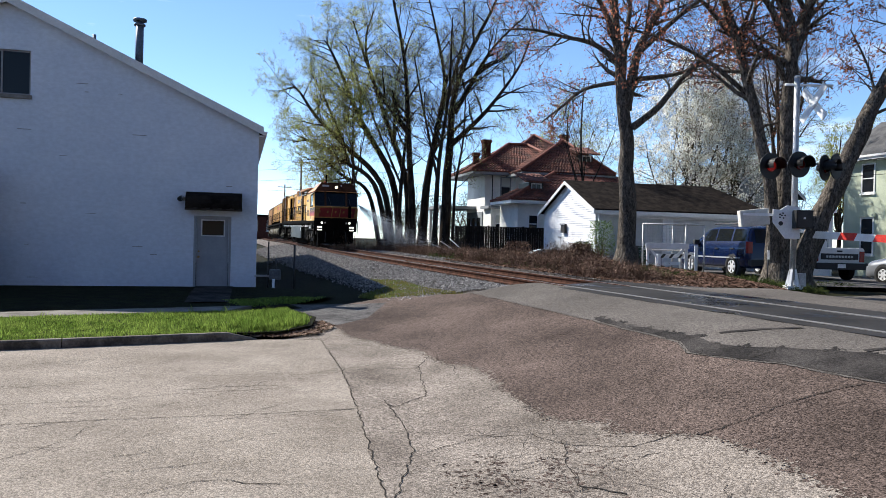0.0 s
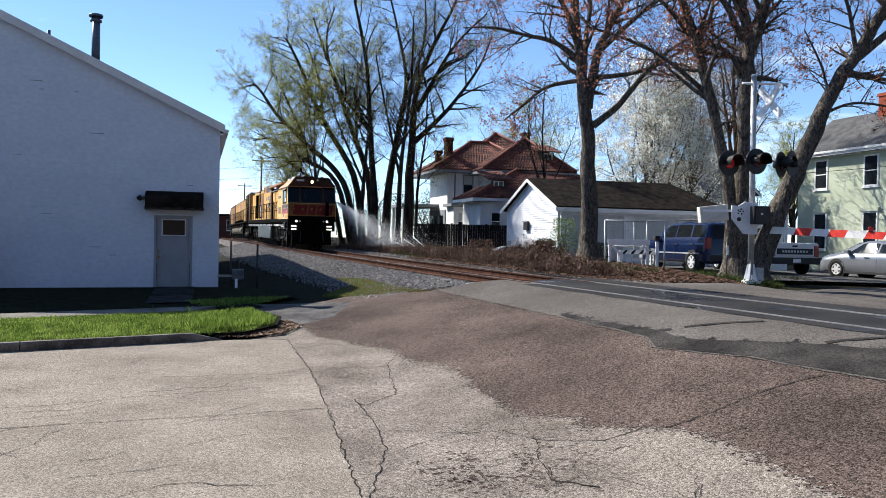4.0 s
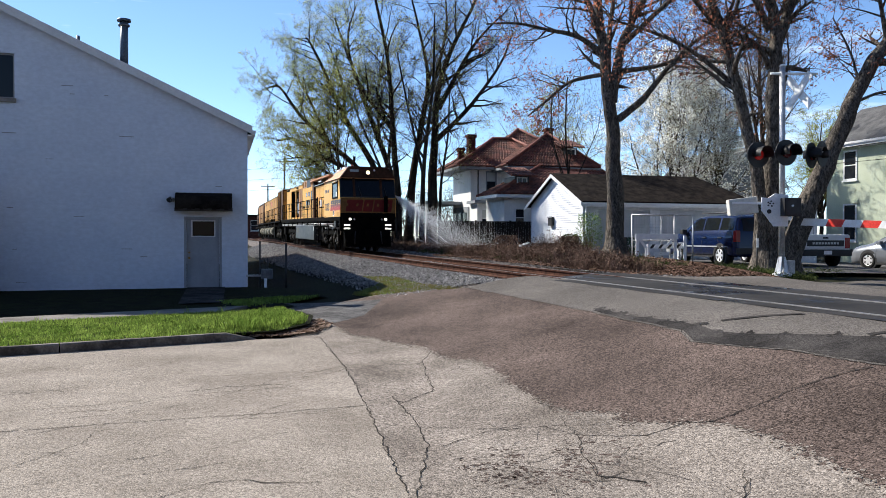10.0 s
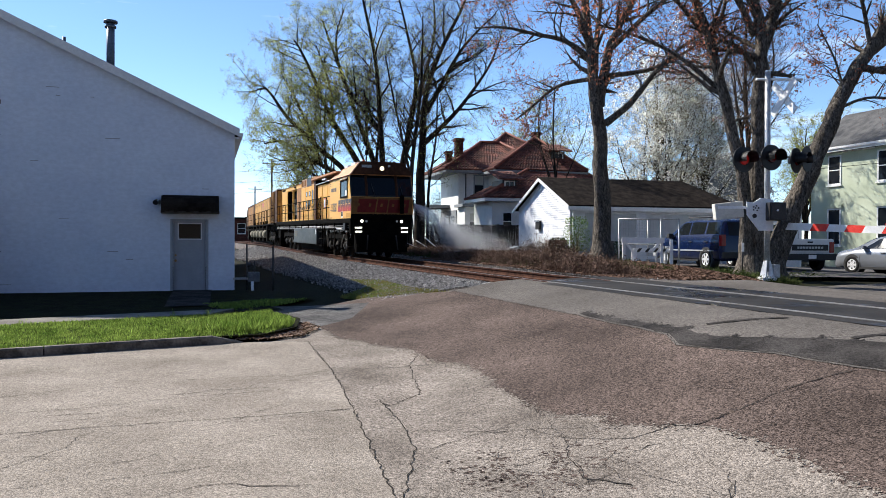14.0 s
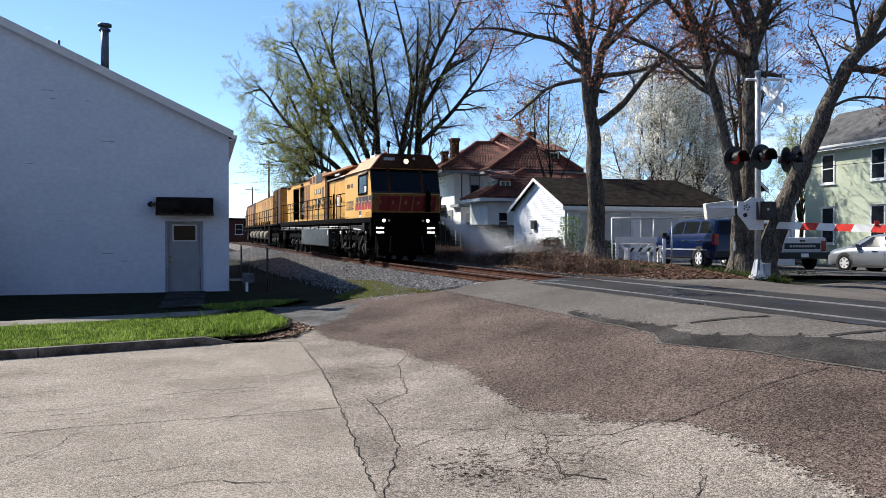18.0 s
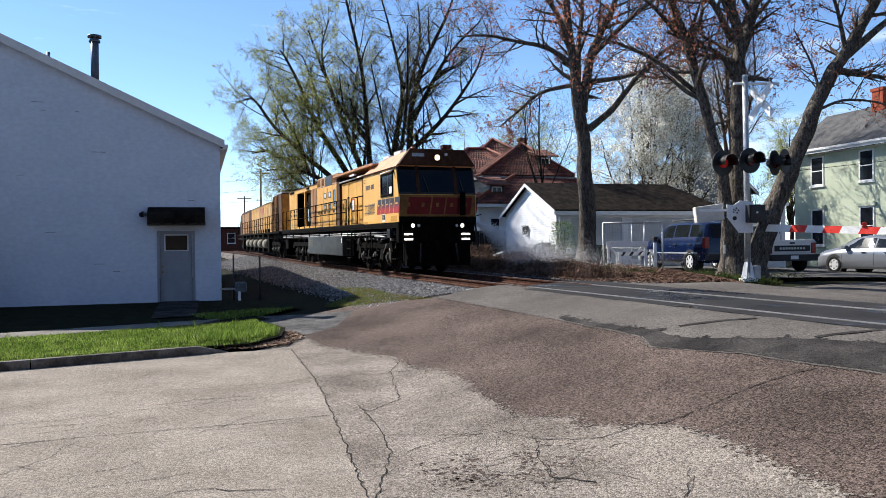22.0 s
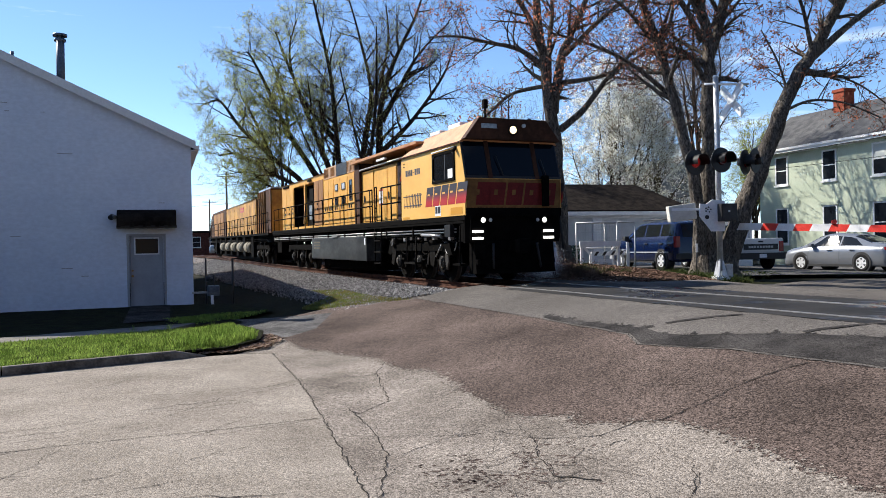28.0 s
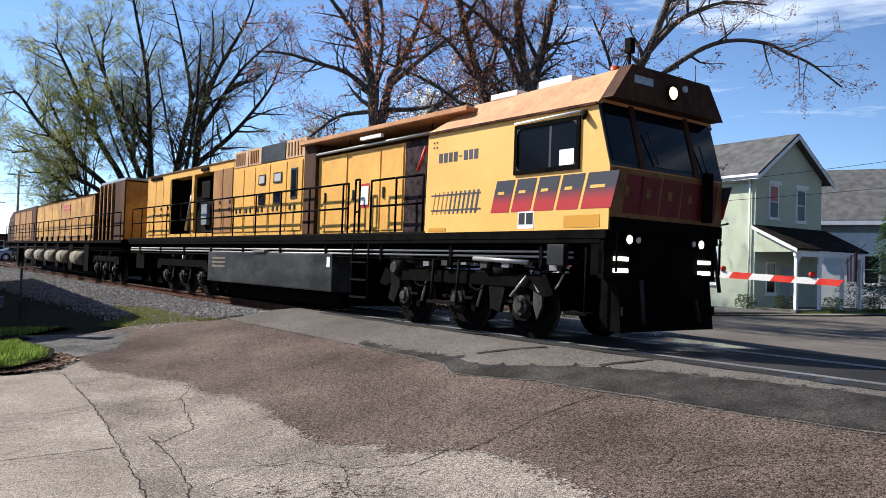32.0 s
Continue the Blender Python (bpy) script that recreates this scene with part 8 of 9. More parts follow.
_lc = _lt.nodes.new("ShaderNodeTexCoord"); _ls = _lt.nodes.new("ShaderNodeSeparateXYZ"); _lr = _lt.nodes.new("ShaderNodeValToRGB")
_lr.color_ramp.elements[0].position, _lr.color_ramp.elements[1].position = 0.25, 0.62
_lr.color_ramp.elements[0].color, _lr.color_ramp.elements[1].color = (0.42, 0.018, 0.02, 1), (0.03, 0.03, 0.042, 1)
_lt.links.new(_lc.outputs["Generated"], _ls.inputs[0]); _lt.links.new(_ls.outputs[2], _lr.inputs[0]); _lt.links.new(_lr.outputs[0], _lt.nodes["Principled BSDF"].inputs["Base Color"])
M_LOGOB = mat("blue_black_lettering", (0.03, 0.03, 0.045), 0.5, color2=(0.06, 0.06, 0.08), scale=3)
M_AMBER = mat("amber_patch", (0.58, 0.27, 0.02), 0.5)
M_LAMP = mat("lit_headlamp", (0.8, 0.75, 0.65), 0.2, emit=((1.0, 0.74, 0.42), 1.3))
M_DITCH = mat("lit_led_bar", (0.8, 0.8, 0.8), 0.2, emit=((1.0, 0.95, 0.85), 1.6))
M_OFFLAMP = mat("clear_lamp", (0.5, 0.5, 0.5), 0.15)
M_WIND = glass("windscreen_glass", (0.004, 0.006, 0.010), 0.04)
M_SIDEGL = mat("dark_side_glass", (0.005, 0.006, 0.008), 0.12, spec=0.08)
M_BEACON = mat("orange_beacon", (0.45, 0.08, 0.02), 0.3)
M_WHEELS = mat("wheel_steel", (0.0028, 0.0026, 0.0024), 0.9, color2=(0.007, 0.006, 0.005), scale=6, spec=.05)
M_WTREAD = mat("wheel_tread", (0.014, 0.012, 0.011), 0.7, 0.2)


def hose_tube(pts, r, n=6):
    """One bent hose through the points."""
    bm = bmesh.new()
    rows = []
    for k, p in enumerate(pts):
        d = (pts[min(k + 1, len(pts) - 1)] - pts[max(k - 1, 0)]).normalized()
        u = d.cross(Vector((.31, .17, .93))).normalized(); w = d.cross(u)
        rows.append([bm.verts.new(p + r * (math.cos(6.2832 * j / n) * u + math.sin(6.2832 * j / n) * w)) for j in range(n)])
    for a, b in zip(rows, rows[1:]):
        for j in range(n): bm.faces.new((a[j], a[(j + 1) % n], b[(j + 1) % n], b[j]))
    bmesh.ops.recalc_face_normals(bm, faces=bm.faces[:])
    return bm


def wheelset(x, r=.46):
    """Axle with two flanged wheels; turns about its own axis."""
    bm = bmesh.new()
    n = 30
    for s in (-1, 1):
        prof = [(.06, s * .70), (.12, s * .82), (r * .8, s * .80), (r * .82, s * .83), (r, s * .82), (r, s * .735), (r + .028, s * .715), (r + .025, s * .695), (r * .82, s * .69), (r * .78, s * .72), (.12, s * .70)]
        rows = [[bm.verts.new((a * math.cos(2 * math.pi * k / n), b, a * math.sin(2 * math.pi * k / n))) for a, b in prof] for k in range(n)]
        for k in range(n):
            for j in range(len(prof) - 1):
                f = bm.faces.new((rows[k][j], rows[k][j + 1], rows[(k + 1) % n][j + 1], rows[(k + 1) % n][j]))
                f.material_index = 1 if j in (4, 5) else 0
    rod((0, -.9, 0), (0, .9, 0), .07, n=12, bm=bm)
    for s in (-1, 1):
        for k in range(5):      # bolts that show the turning
            a = 2 * math.pi * k / 5
            rod((.2 * math.cos(a), s * .8, .2 * math.sin(a)), (.2 * math.cos(a), s * .835, .2 * math.sin(a)), .025, n=6, bm=bm)
    bmesh.ops.recalc_face_normals(bm, faces=bm.faces[:])
    return bm


WHEELS = []


def truck(unit, axles):
    x0, x1 = max(axles) + .7, min(axles) - .7
    for s in (-1, 1):
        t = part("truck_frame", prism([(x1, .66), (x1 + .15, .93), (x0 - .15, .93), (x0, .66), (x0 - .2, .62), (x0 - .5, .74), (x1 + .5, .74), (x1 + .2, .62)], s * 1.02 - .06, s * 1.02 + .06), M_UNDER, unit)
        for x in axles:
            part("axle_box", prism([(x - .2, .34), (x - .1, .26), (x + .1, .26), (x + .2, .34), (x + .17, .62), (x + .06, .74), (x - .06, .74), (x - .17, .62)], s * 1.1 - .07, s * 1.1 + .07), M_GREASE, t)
            cap = rod((x, s * 1.17, .47), (x, s * 1.21, .47), .15, .14, 16); rod((x, s * 1.21, .47), (x, s * 1.26, .47), .09, .07, 12, cap)
            for k in range(6): rod((x + .115 * math.cos(k * 1.047), s * 1.21, .47 + .115 * math.sin(k * 1.047)), (x + .115 * math.cos(k * 1.047), s * 1.225, .47 + .115 * math.sin(k * 1.047)), .018, n=6, bm=cap)
            part("axle_cap", cap, M_GEAR, t, "greasy bearing cap with bolts")
            for dx in (-.27, .27):
                coil = hose_tube([Vector((x + dx + .065 * math.cos(k * .9), s * 1.1 + .065 * math.sin(k * .9), .55 + k * .0135)) for k in range(27)], .016, 4)
                part("coil_spring", coil, M_GREASE, t); part("spring_seat", box(x + dx - .1, x + dx + .1, s * 1.1 - .09, s * 1.1 + .09, .5, .54), M_GREASE, t)
            hp = [Vector((x + .2 + .1 * k, s * (1.2 + .05 * math.sin(k * .9)), .95 - .30 * math.sin(k * .52))) for k in range(7)]
            part("air_hose", hose_tube(hp, .016), M_PIPE if abs(x + 1.5) < .1 else M_GREASE, t)
        for a, b in zip(sorted(axles), sorted(axles)[1:]):
            m = (a + b) / 2
            part("brake_cylinder", rod((m - .12, s * 1.12, .98), (m + .18, s * 1.12, .98), .11, .11, 14), M_GREASE, t)
            part("brake_rod", rod((m - .3, s * 1.12, .4), (m - .1, s * 1.14, .95), .025), M_PIPE, t); part("brake_shoe", box(m - .45, m - .36, s * .9 - .06, s * .9 + .06, .3, .7), M_UNDER, t)
    for x in axles:
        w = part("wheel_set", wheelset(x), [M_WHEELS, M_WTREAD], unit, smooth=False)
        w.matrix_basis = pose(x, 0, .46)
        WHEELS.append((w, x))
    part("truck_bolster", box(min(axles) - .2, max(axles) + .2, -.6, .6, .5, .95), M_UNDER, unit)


def railing(unit, xs, y, z0, h=1.0, gaps=()):
    """Handrail: posts, top rail and knee rail, each a part."""
    for x in xs: part("rail_post", rod((x, y, z0), (x, y, z0 + h), .022, n=6), M_UNDER, unit)
    for a, b in zip(xs, xs[1:]):
        if (a, b) in gaps: continue
        for hh in (h, h * .52): part("hand_rail", rod((a, y, z0 + hh), (b, y, z0 + hh), .02, n=6), M_UNDER, unit)


def slanted(x0, x1, z0, z1, lean, y0, y1):
    return prism([(x0, z0), (x1, z0), (x1 + lean, z1), (x0 + lean, z1)], y0, y1)


def door_leaf(unit, x0, x1, z0, z1, y, material, handle=True, win=None):
    d = part("body_door", box(x0 + .01, x1 - .01, y - .018, y, z0, z1, bevel=.006), material, unit)
    if handle:
        for dx in (.12,): part("door_latch", box(x1 - dx - .03, x1 - dx + .03, y - .035, y - .019, (z0 + z1) / 2 - .05, (z0 + z1) / 2 + .05), M_BLACKP, d)
    for z in (z0 + .2, z1 - .25): part("hinge", box(x0 + .015, x0 + .045, y - .034, y - .019, z, z + .12), M_GREASE, d)
    return d


def lead_unit():
    u = thing("rail_grinder", pose(0, 0, 0), "yellow rail grinding unit with dark windscreens and black frame", "train", "train units")
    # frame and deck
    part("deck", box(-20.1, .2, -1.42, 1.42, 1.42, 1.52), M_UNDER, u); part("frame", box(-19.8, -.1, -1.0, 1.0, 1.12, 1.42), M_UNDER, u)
    for s in (-1, 1): part("side_sill", box(-20.0, .1, s * 1.38 - .03, s * 1.38 + .03, 1.36, 1.42), M_UNDER, u); 
    for s in (-1, 1): part("kick_plate", box(-20.0, -3.6, s * 1.41 - .012, s * 1.41 + .012, 1.52, 1.555), M_GREASE, u)
    # cab
    side = [(-3.62, 1.53), (.24, 1.53), (.24, 2.33), (.01, 3.14), (-3.58, 3.14)]
    cab = part("cab", prism(side, -1.42, 1.42), M_CABY, u, "yellow driving cab with sloped front")
    bm = bmesh.new()
    lo = [(-3.62, -1.45, 3.14), (-3.62, 1.45, 3.14), (.02, 1.45, 3.14), (.02, -1.45, 3.14)]
    hi = [(-2.85, -.97, 3.58), (-2.85, .97, 3.58), (.20, .97, 3.65), (.20, -.97, 3.65)]
    a = [bm.verts.new(p) for p in lo]; b = [bm.verts.new(p) for p in hi]
    bm.faces.new(a[::-1]); bm.faces.new(b)
    for k in range(4): bm.faces.new((a[k], a[(k + 1) % 4], b[(k + 1) % 4], b[k]))
    bmesh.ops.recalc_face_normals(bm, faces=bm.faces[:])
    part("cab_roof", bm, M_RUSTO, u, "faded rusty orange roof panel")
    for s in (-1, 1): part("roof_seam", box(-3.62, .02, s * 1.45 - .02, s * 1.45 + .02, 3.12, 3.155), M_RUST, u)
    # visor above the windscreens
    part("visor", prism([(-1.40, 3.20), (-.98, 3.67), (.98, 3.67), (1.40, 3.20)], .04, .24, axis='x'), M_VISOR, u, "dark brown visor over the windscreens, shade in its tone")
    # windscreens, leaning back with the cab front
    def screen(outline):
        fx = lambda z: .24 - (z - 2.33) * .284
        bm = bmesh.new()
        v = [bm.verts.new((fx(z) + .012, y, z)) for y, z in outline]
        n = len(v)
        v2 = [bm.verts.new((p.co.x - .02, p.co.y, p.co.z)) for p in v]
        fs = [bm.faces.new(v), bm.faces.new(v2[::-1])] + [bm.faces.new((v[k], v[(k + 1) % n], v2[(k + 1) % n], v2[k])) for k in range(n)]
        bmesh.ops.recalc_face_normals(bm, faces=fs)
        return bm
    part("front_mask", screen([(-1.41, 2.34), (1.41, 2.34), (1.41, 3.14), (1.33, 3.24), (-1.33, 3.24), (-1.41, 3.14)]), M_BLACKP, u)
    for pts in ([(-1.36, 2.40), (-.66, 2.40), (-.66, 3.20), (-1.30, 3.20), (-1.36, 3.12)], [(-.54, 2.40), (.52, 2.40), (.52, 3.20), (-.54, 3.20)],
                [(.64, 2.40), (1.36, 2.40), (1.36, 3.12), (1.30, 3.20), (.64, 3.20)]):
        bm = screen(pts); bmesh.ops.translate(bm, vec=(.012, 0, 0), verts=bm.verts)
        part("windscreen", bm, M_WIND, u, "dark tinted windscreen")
    for y in (-.60, .58):
        bm = screen([(y - .05, 2.34), (y + .05, 2.34), (y + .05, 3.21), (y - .05, 3.21)]); bmesh.ops.translate(bm, vec=(.03, 0, 0), verts=bm.verts)
        part("pillar", bm, M_VISOR, u)
    part("wiper", rod((.28, -.3, 2.42), (.17, -.42, 2.85), .012, n=5), M_BLACKP, u); part("wiper", rod((.28, .8, 2.42), (.18, .72, 2.8), .012, n=5), M_BLACKP, u)
    # nose band with the maker's mark as slanted blocks
    part("nose_band", box(.242, .262, -1.38, 1.38, 1.69, 2.32), M_NOSE, u); part("nose_skirt", box(.242, .27, -1.40, 1.40, 1.51, 1.688), M_UNDER, u, "black lower nose panel"); part("cable_duct", box(.272, .36, .68, .84, 1.72, 2.42, bevel=.03), M_UNDER, u)
    x = -1.14
    for k in range(5):
        w = .40 if k != 4 else .52
        bm = bmesh.new()
        vs = [(.266, x, 1.75), (.266, x + w, 1.75), (.266, x + w + .08, 2.25), (.266, x + .08, 2.25)]
        part("mark_block", prism([(p[1], p[2]) for p in vs], .2635, .267, axis='x'), M_NOSER, u, "red slanted block of the maker's mark, darkened for shade")
        part("mark_cut", prism([(x + .16, 1.97), (x + .25, 1.97), (x + .27, 2.09), (x + .18, 2.09)], .2675, .2695, axis='x'), M_NOSE, u)
        x += w + .05
    # side window
    for s in (-1, 1):
        y = s * 1.422
        yy = (min(y, y + s * .03), max(y, y + s * .03))
        w = part("side_window", frame_ring(-1.50, -.26, 2.32, 3.02, .06, *yy), M_UNDER, u, "sliding cab window in a black frame")
        part("pane", box(-1.44, -.82, s * 1.424 - .004, s * 1.424 + .004, 2.38, 2.96), M_SIDEGL, w); part("pane", box(-.78, -.32, s * 1.43 - .004, s * 1.43 + .004, 2.38, 2.96), M_SIDEGL, w)
        part("sash", box(-.82, -.78, s * 1.425 - .008, s * 1.425 + .014, 2.38, 2.96), M_BLACKP, w)
        for gx, gz, ax, az in ((-1.44, 2.38, 1, 1), (-.32, 2.38, -1, 1), (-1.44, 2.96, 1, -1), (-.32, 2.96, -1, -1)): part("frame_corner", prism([(gx, gz), (gx + .07 * ax, gz), (gx + .02 * ax, gz + .02 * az), (gx, gz + .07 * az)], *yy), M_BLACKP, w)
        part("window_awning", rod((-1.5, s * 1.45, 3.05), (-.26, s * 1.45, 3.07), .016, n=6), M_SIGW, w)
        if s < 0: part("paper", box(-.62, -.36, -1.438, -1.4345, 2.39, 2.60), M_SIGW, w)
        # side mark: five slanted blocks, dark above and red below
        x = -1.99
        for k in range(5):
            wd = .385 if k < 4 else .50
            part("mark_block", slanted(x, x + wd, 1.80, 2.26, .13, s * 1.4215 - .003, s * 1.4215 + .003), M_LOGO, u, "slanted mark block, red below and blue-black above")
            part("mark_cut", slanted(x + .15, x + wd - .10, 2.06, 2.10, .012, s * 1.426 - .002, s * 1.426 + .002), M_CABY, u)
            x += wd + .055
        for k in range(11): part("stripe_bar", slanted(-3.42 + k * .105, -3.42 + k * .105 + .02 + k * .0028, 1.82, 2.17, .07, s * 1.4215 - .003, s * 1.4215 + .003), M_LOGOB if k > 3 else M_RUSTY, u)
        for z in (1.87, 2.11): part("stripe_line", box(-3.45, -2.22, s * 1.4245 - .002, s * 1.4245 + .002, z, z + .022), M_LOGOB, u)
        bm = bmesh.new()
        for k in range(8):
            if k == 4: box(-3.28 + k * .125, -3.20 + k * .125, s * 1.4215 - .003, s * 1.4215 + .003, 2.705, 2.72, bm)
            else: box(-3.28 + k * .125, -3.19 + k * .125, s * 1.4215 - .003, s * 1.4215 + .003, 2.64, 2.79, bm)
        part("number_bars", bm, M_LOGOB, u)
        part("notice_plate", box(-1.40, -1.08, s * 1.4215 - .003, s * 1.4215 + .003, 1.56, 1.80), M_SIGW, u); part("notice_panel", box(-1.38, -1.26, s * 1.426 - .002, s * 1.426 + .002, 1.62, 1.78), M_BLACKP, u); part("notice_panel", box(-1.23, -1.10, s * 1.426 - .002, s * 1.426 + .002, 1.62, 1.78), M_BLACKP, u)
        part("amber_patch", box(-.52, .10, s * 1.4215 - .003, s * 1.4215 + .003, 1.56, 1.72), M_AMBER, u); part("amber_patch", box(-3.50, -3.05, s * 1.4215 - .003, s * 1.4215 + .003, 1.545, 1.60), M_AMBER, u)
        part("horn", rod((-.20, s * 1.43, 3.04), (-.14, s * 1.52, 2.96), .05, .03, 10), M_GREASE, u)
        for dx in (0, .08):
            for dz in (0, .08): part("rivet", rod((-3.42 + dx, s * 1.42, 2.9 + dz), (-3.42 + dx, s * 1.432, 2.9 + dz), .014, n=6), M_BLACKP, u)
    # roof fittings
    part("roof_hatch", box(-2.5, -1.9, -.85, -.25, 3.59, 3.68, bevel=.02), M_SIGW, u); part("roof_hatch", box(-1.5, -.85, -.8, -.15, 3.61, 3.73, bevel=.02), M_SIGW, u)
    part("beacon", rod((-.25, -.6, 3.63), (-.25, -.6, 3.77), .07, .06, 14), M_BEACON, u)
    f = part("beacon_mast", rod((-.05, -.55, 3.6), (-.05, -.55, 4.0), .022, n=8), M_GREASE, u); part("strobe", box(-.1, .0, -.6, -.5, 3.92, 4.12, bevel=.015), M_GREASE, f)
    for dy in (.05, -.05): part("mast_stay", rod((-.2, -.55 + dy, 3.6), (-.05, -.55, 3.95), .008, n=5), M_GREASE, f)
    part("aerial", rod((-.1, 1.0, 3.55), (-.1, 1.0, 4.05), .008, n=5), M_BLACKP, u); part("aerial_base", rod((-.1, 1.0, 3.5), (-.1, 1.0, 3.66), .035, n=8), M_BLACKP, u)
    part("air_horn", rod((-.2, .5, 3.66), (.1, .5, 3.66), .03, .07, 12), M_BLACKP, u); part("number_board", box(.242, .25, -.80, -.42, 3.44, 3.54), M_GALV, u)
    # lamps
    h = part("headlamp_ring", rod((.2, -.02, 3.42), (.27, -.02, 3.42), .12, .12, 20), M_GREASE, u); part("headlamp", rod((.262, -.02, 3.42), (.285, -.02, 3.42), .09, .08, 20), M_LAMP, h, "glowing round headlamp")
    part("small_lamp", rod((.2, .26, 3.52), (.275, .26, 3.52), .045, n=10), M_OFFLAMP, u)
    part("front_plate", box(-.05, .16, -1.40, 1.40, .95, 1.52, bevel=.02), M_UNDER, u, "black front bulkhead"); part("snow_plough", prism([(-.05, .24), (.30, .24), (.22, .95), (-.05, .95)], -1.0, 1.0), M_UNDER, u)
    for s in (-1, 1):
        for yy, r, m in ((.78, .060, M_DITCH), (.60, .045, M_OFFLAMP)):
            hl = part("lamp_housing", rod((.15, s * yy, 1.42), (.222, s * yy, 1.42), r * 1.1, r * 1.1, 16), M_UNDER, u); part("marker_lamp", rod((.221, s * yy, 1.42), (.236, s * yy, 1.42), r, r * .85, 16), m, hl, "round front lamp")
        for z in (1.02, 1.17): part("ditch_lamp", box(.17, .215, s * 1.05 - .15, s * 1.05 + .15, z - .028, z + .028, bevel=.01), M_DITCH, u, "bright white lamp bar")
        part("lamp_bracket", box(.08, .17, s * 1.2 - .2, s * 1.2 + .2, .92, 1.26), M_UNDER, u)
        part("corner_step", box(-.5, -.1, s * 1.3 - .1, s * 1.3 + .1, .42, .46), M_UNDER, u); part("step_hanger", rod((-.15, s * 1.36, .42), (-.15, s * 1.36, 1.3), .02, n=6), M_UNDER, u)
        part("air_hose", rod((.25, s * .55, .9), (.34, s * .6, .35), .028, n=8), M_RUBBER, u); part("hose_valve", box(.24, .32, s * .95 - .04, s * .95 + .04, .45, .56), M_GREASE, u)
        part("grab_rail", rod((.30, s * 1.30, 1.0), (.30, s * 1.30, 1.5), .016, n=6), M_UNDER, u)
    part("coupler", box(.1, .62, -.14, .14, .72, .98, bevel=.04), M_UNDER, u); part("coupler_jaw", box(.55, .75, -.18, .10, .68, 1.0, bevel=.05), M_UNDER, u)
    part("mirror_arm", rod((.1, 1.42, 1.7), (.25, 1.62, 1.75), .014, n=5), M_BLACKP, u); part("hose_loop", rod((.1, 1.45, 1.55), (.2, 1.5, .75), .03, n=6), M_RUBBER, u)
    # recess behind the cab, with quilted panel
    for s in (-1, 1):
        y = s * .95
        lo_, hi_ = min(y, y - s * .12), max(y, y - s * .12)
        part("quilt_panel", box(-4.60, -3.64, lo_, hi_, 1.55, 3.15), M_QUILT, u, "black quilted curtain panel")
        part("body_wall", box(-7.75, -4.62, lo_, hi_, 1.55, 3.15), M_YEL, u)
        for x0, x1 in ((-5.35, -4.66), (-6.4, -5.4), (-7.5, -6.6)):
            d = part("body_door", box(x0, x1, y + s * .002 - (.018 if s < 0 else 0), y + s * .002 + (.018 if s > 0 else 0), 1.62, 3.1), M_YEL, u)
            part("door_latch", box(x0 + .08, x0 + .13, y + s * .035 - .012, y + s * .035 + .012, 2.2, 2.4), M_BLACKP, d)
        part("notice_sign", box(-6.05, -5.75, y + s * .03 - .006, y + s * .03 + .006, 2.1, 2.45), M_SIGW, u, "white warning notice with red border")
        part("notice_band", box(-6.07, -5.73, y + s * .022 - .004, y + s * .022 + .004, 2.05, 2.5), M_LOGOR, u)
        part("light_bar", box(-5.9, -5.2, s * 1.25 - .04, s * 1.25 + .04, 3.3, 3.36), M_SIGW, u)
        part("conduit", rod((-7.7, s * 1.2, 3.2), (-3.7, s * 1.2, 3.22), .028, n=8), M_PIPE, u); 
        for x in (-7.6, -6.4, -3.75): part("conduit_hanger", rod((x, s * 1.2, 3.2), (x, s * 1.2, 3.38), .012, n=5), M_GREASE, u)
        # post painted dark brown so that it reads as a shadowed gap
        part("bulkhead_post", box(-8.25, -7.75, min(s * .5, s * 1.2), max(s * .5, s * 1.2), 1.53, 3.42), M_BROWNR, u, "bulkhead post in dark brown that stands for a shadow gap")
        part("hook_hose", rod((-3.95, y + s * .05, 3.0), (-4.1, y + s * .1, 2.6), .03, n=8), M_LOGOR, u)
    part("roof_canopy", box(-8.3, -2.72, -1.32, 1.32, 3.43, 3.50), M_RUSTO, u, "rusty roof over the side recess"); part("roof_canopy_edge", box(-8.3, -2.72, -1.34, -1.322, 3.44, 3.515), M_RUSTO, u)
    # machine room
    part("machine_room", box(-12.1, -8.26, -.98, .98, 1.53, 3.24), M_YEL, u, "yellow machine room with doors")
    part("machine_room", box(-13.45, -12.1, -.98, .98, 1.53, 3.50), M_YEL, u); part("machine_room", box(-19.0, -16.75, -.98, .98, 1.53, 3.50), M_YEL, u)
    # near-black core and linings stand in for the darkness inside the open bays
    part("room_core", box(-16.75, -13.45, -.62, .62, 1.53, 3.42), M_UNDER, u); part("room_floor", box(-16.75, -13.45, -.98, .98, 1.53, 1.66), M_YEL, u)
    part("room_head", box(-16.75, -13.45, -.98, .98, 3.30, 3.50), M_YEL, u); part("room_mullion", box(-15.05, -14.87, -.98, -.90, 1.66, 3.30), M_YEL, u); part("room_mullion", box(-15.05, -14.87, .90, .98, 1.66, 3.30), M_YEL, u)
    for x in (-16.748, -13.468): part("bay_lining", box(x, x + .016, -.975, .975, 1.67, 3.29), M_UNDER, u)
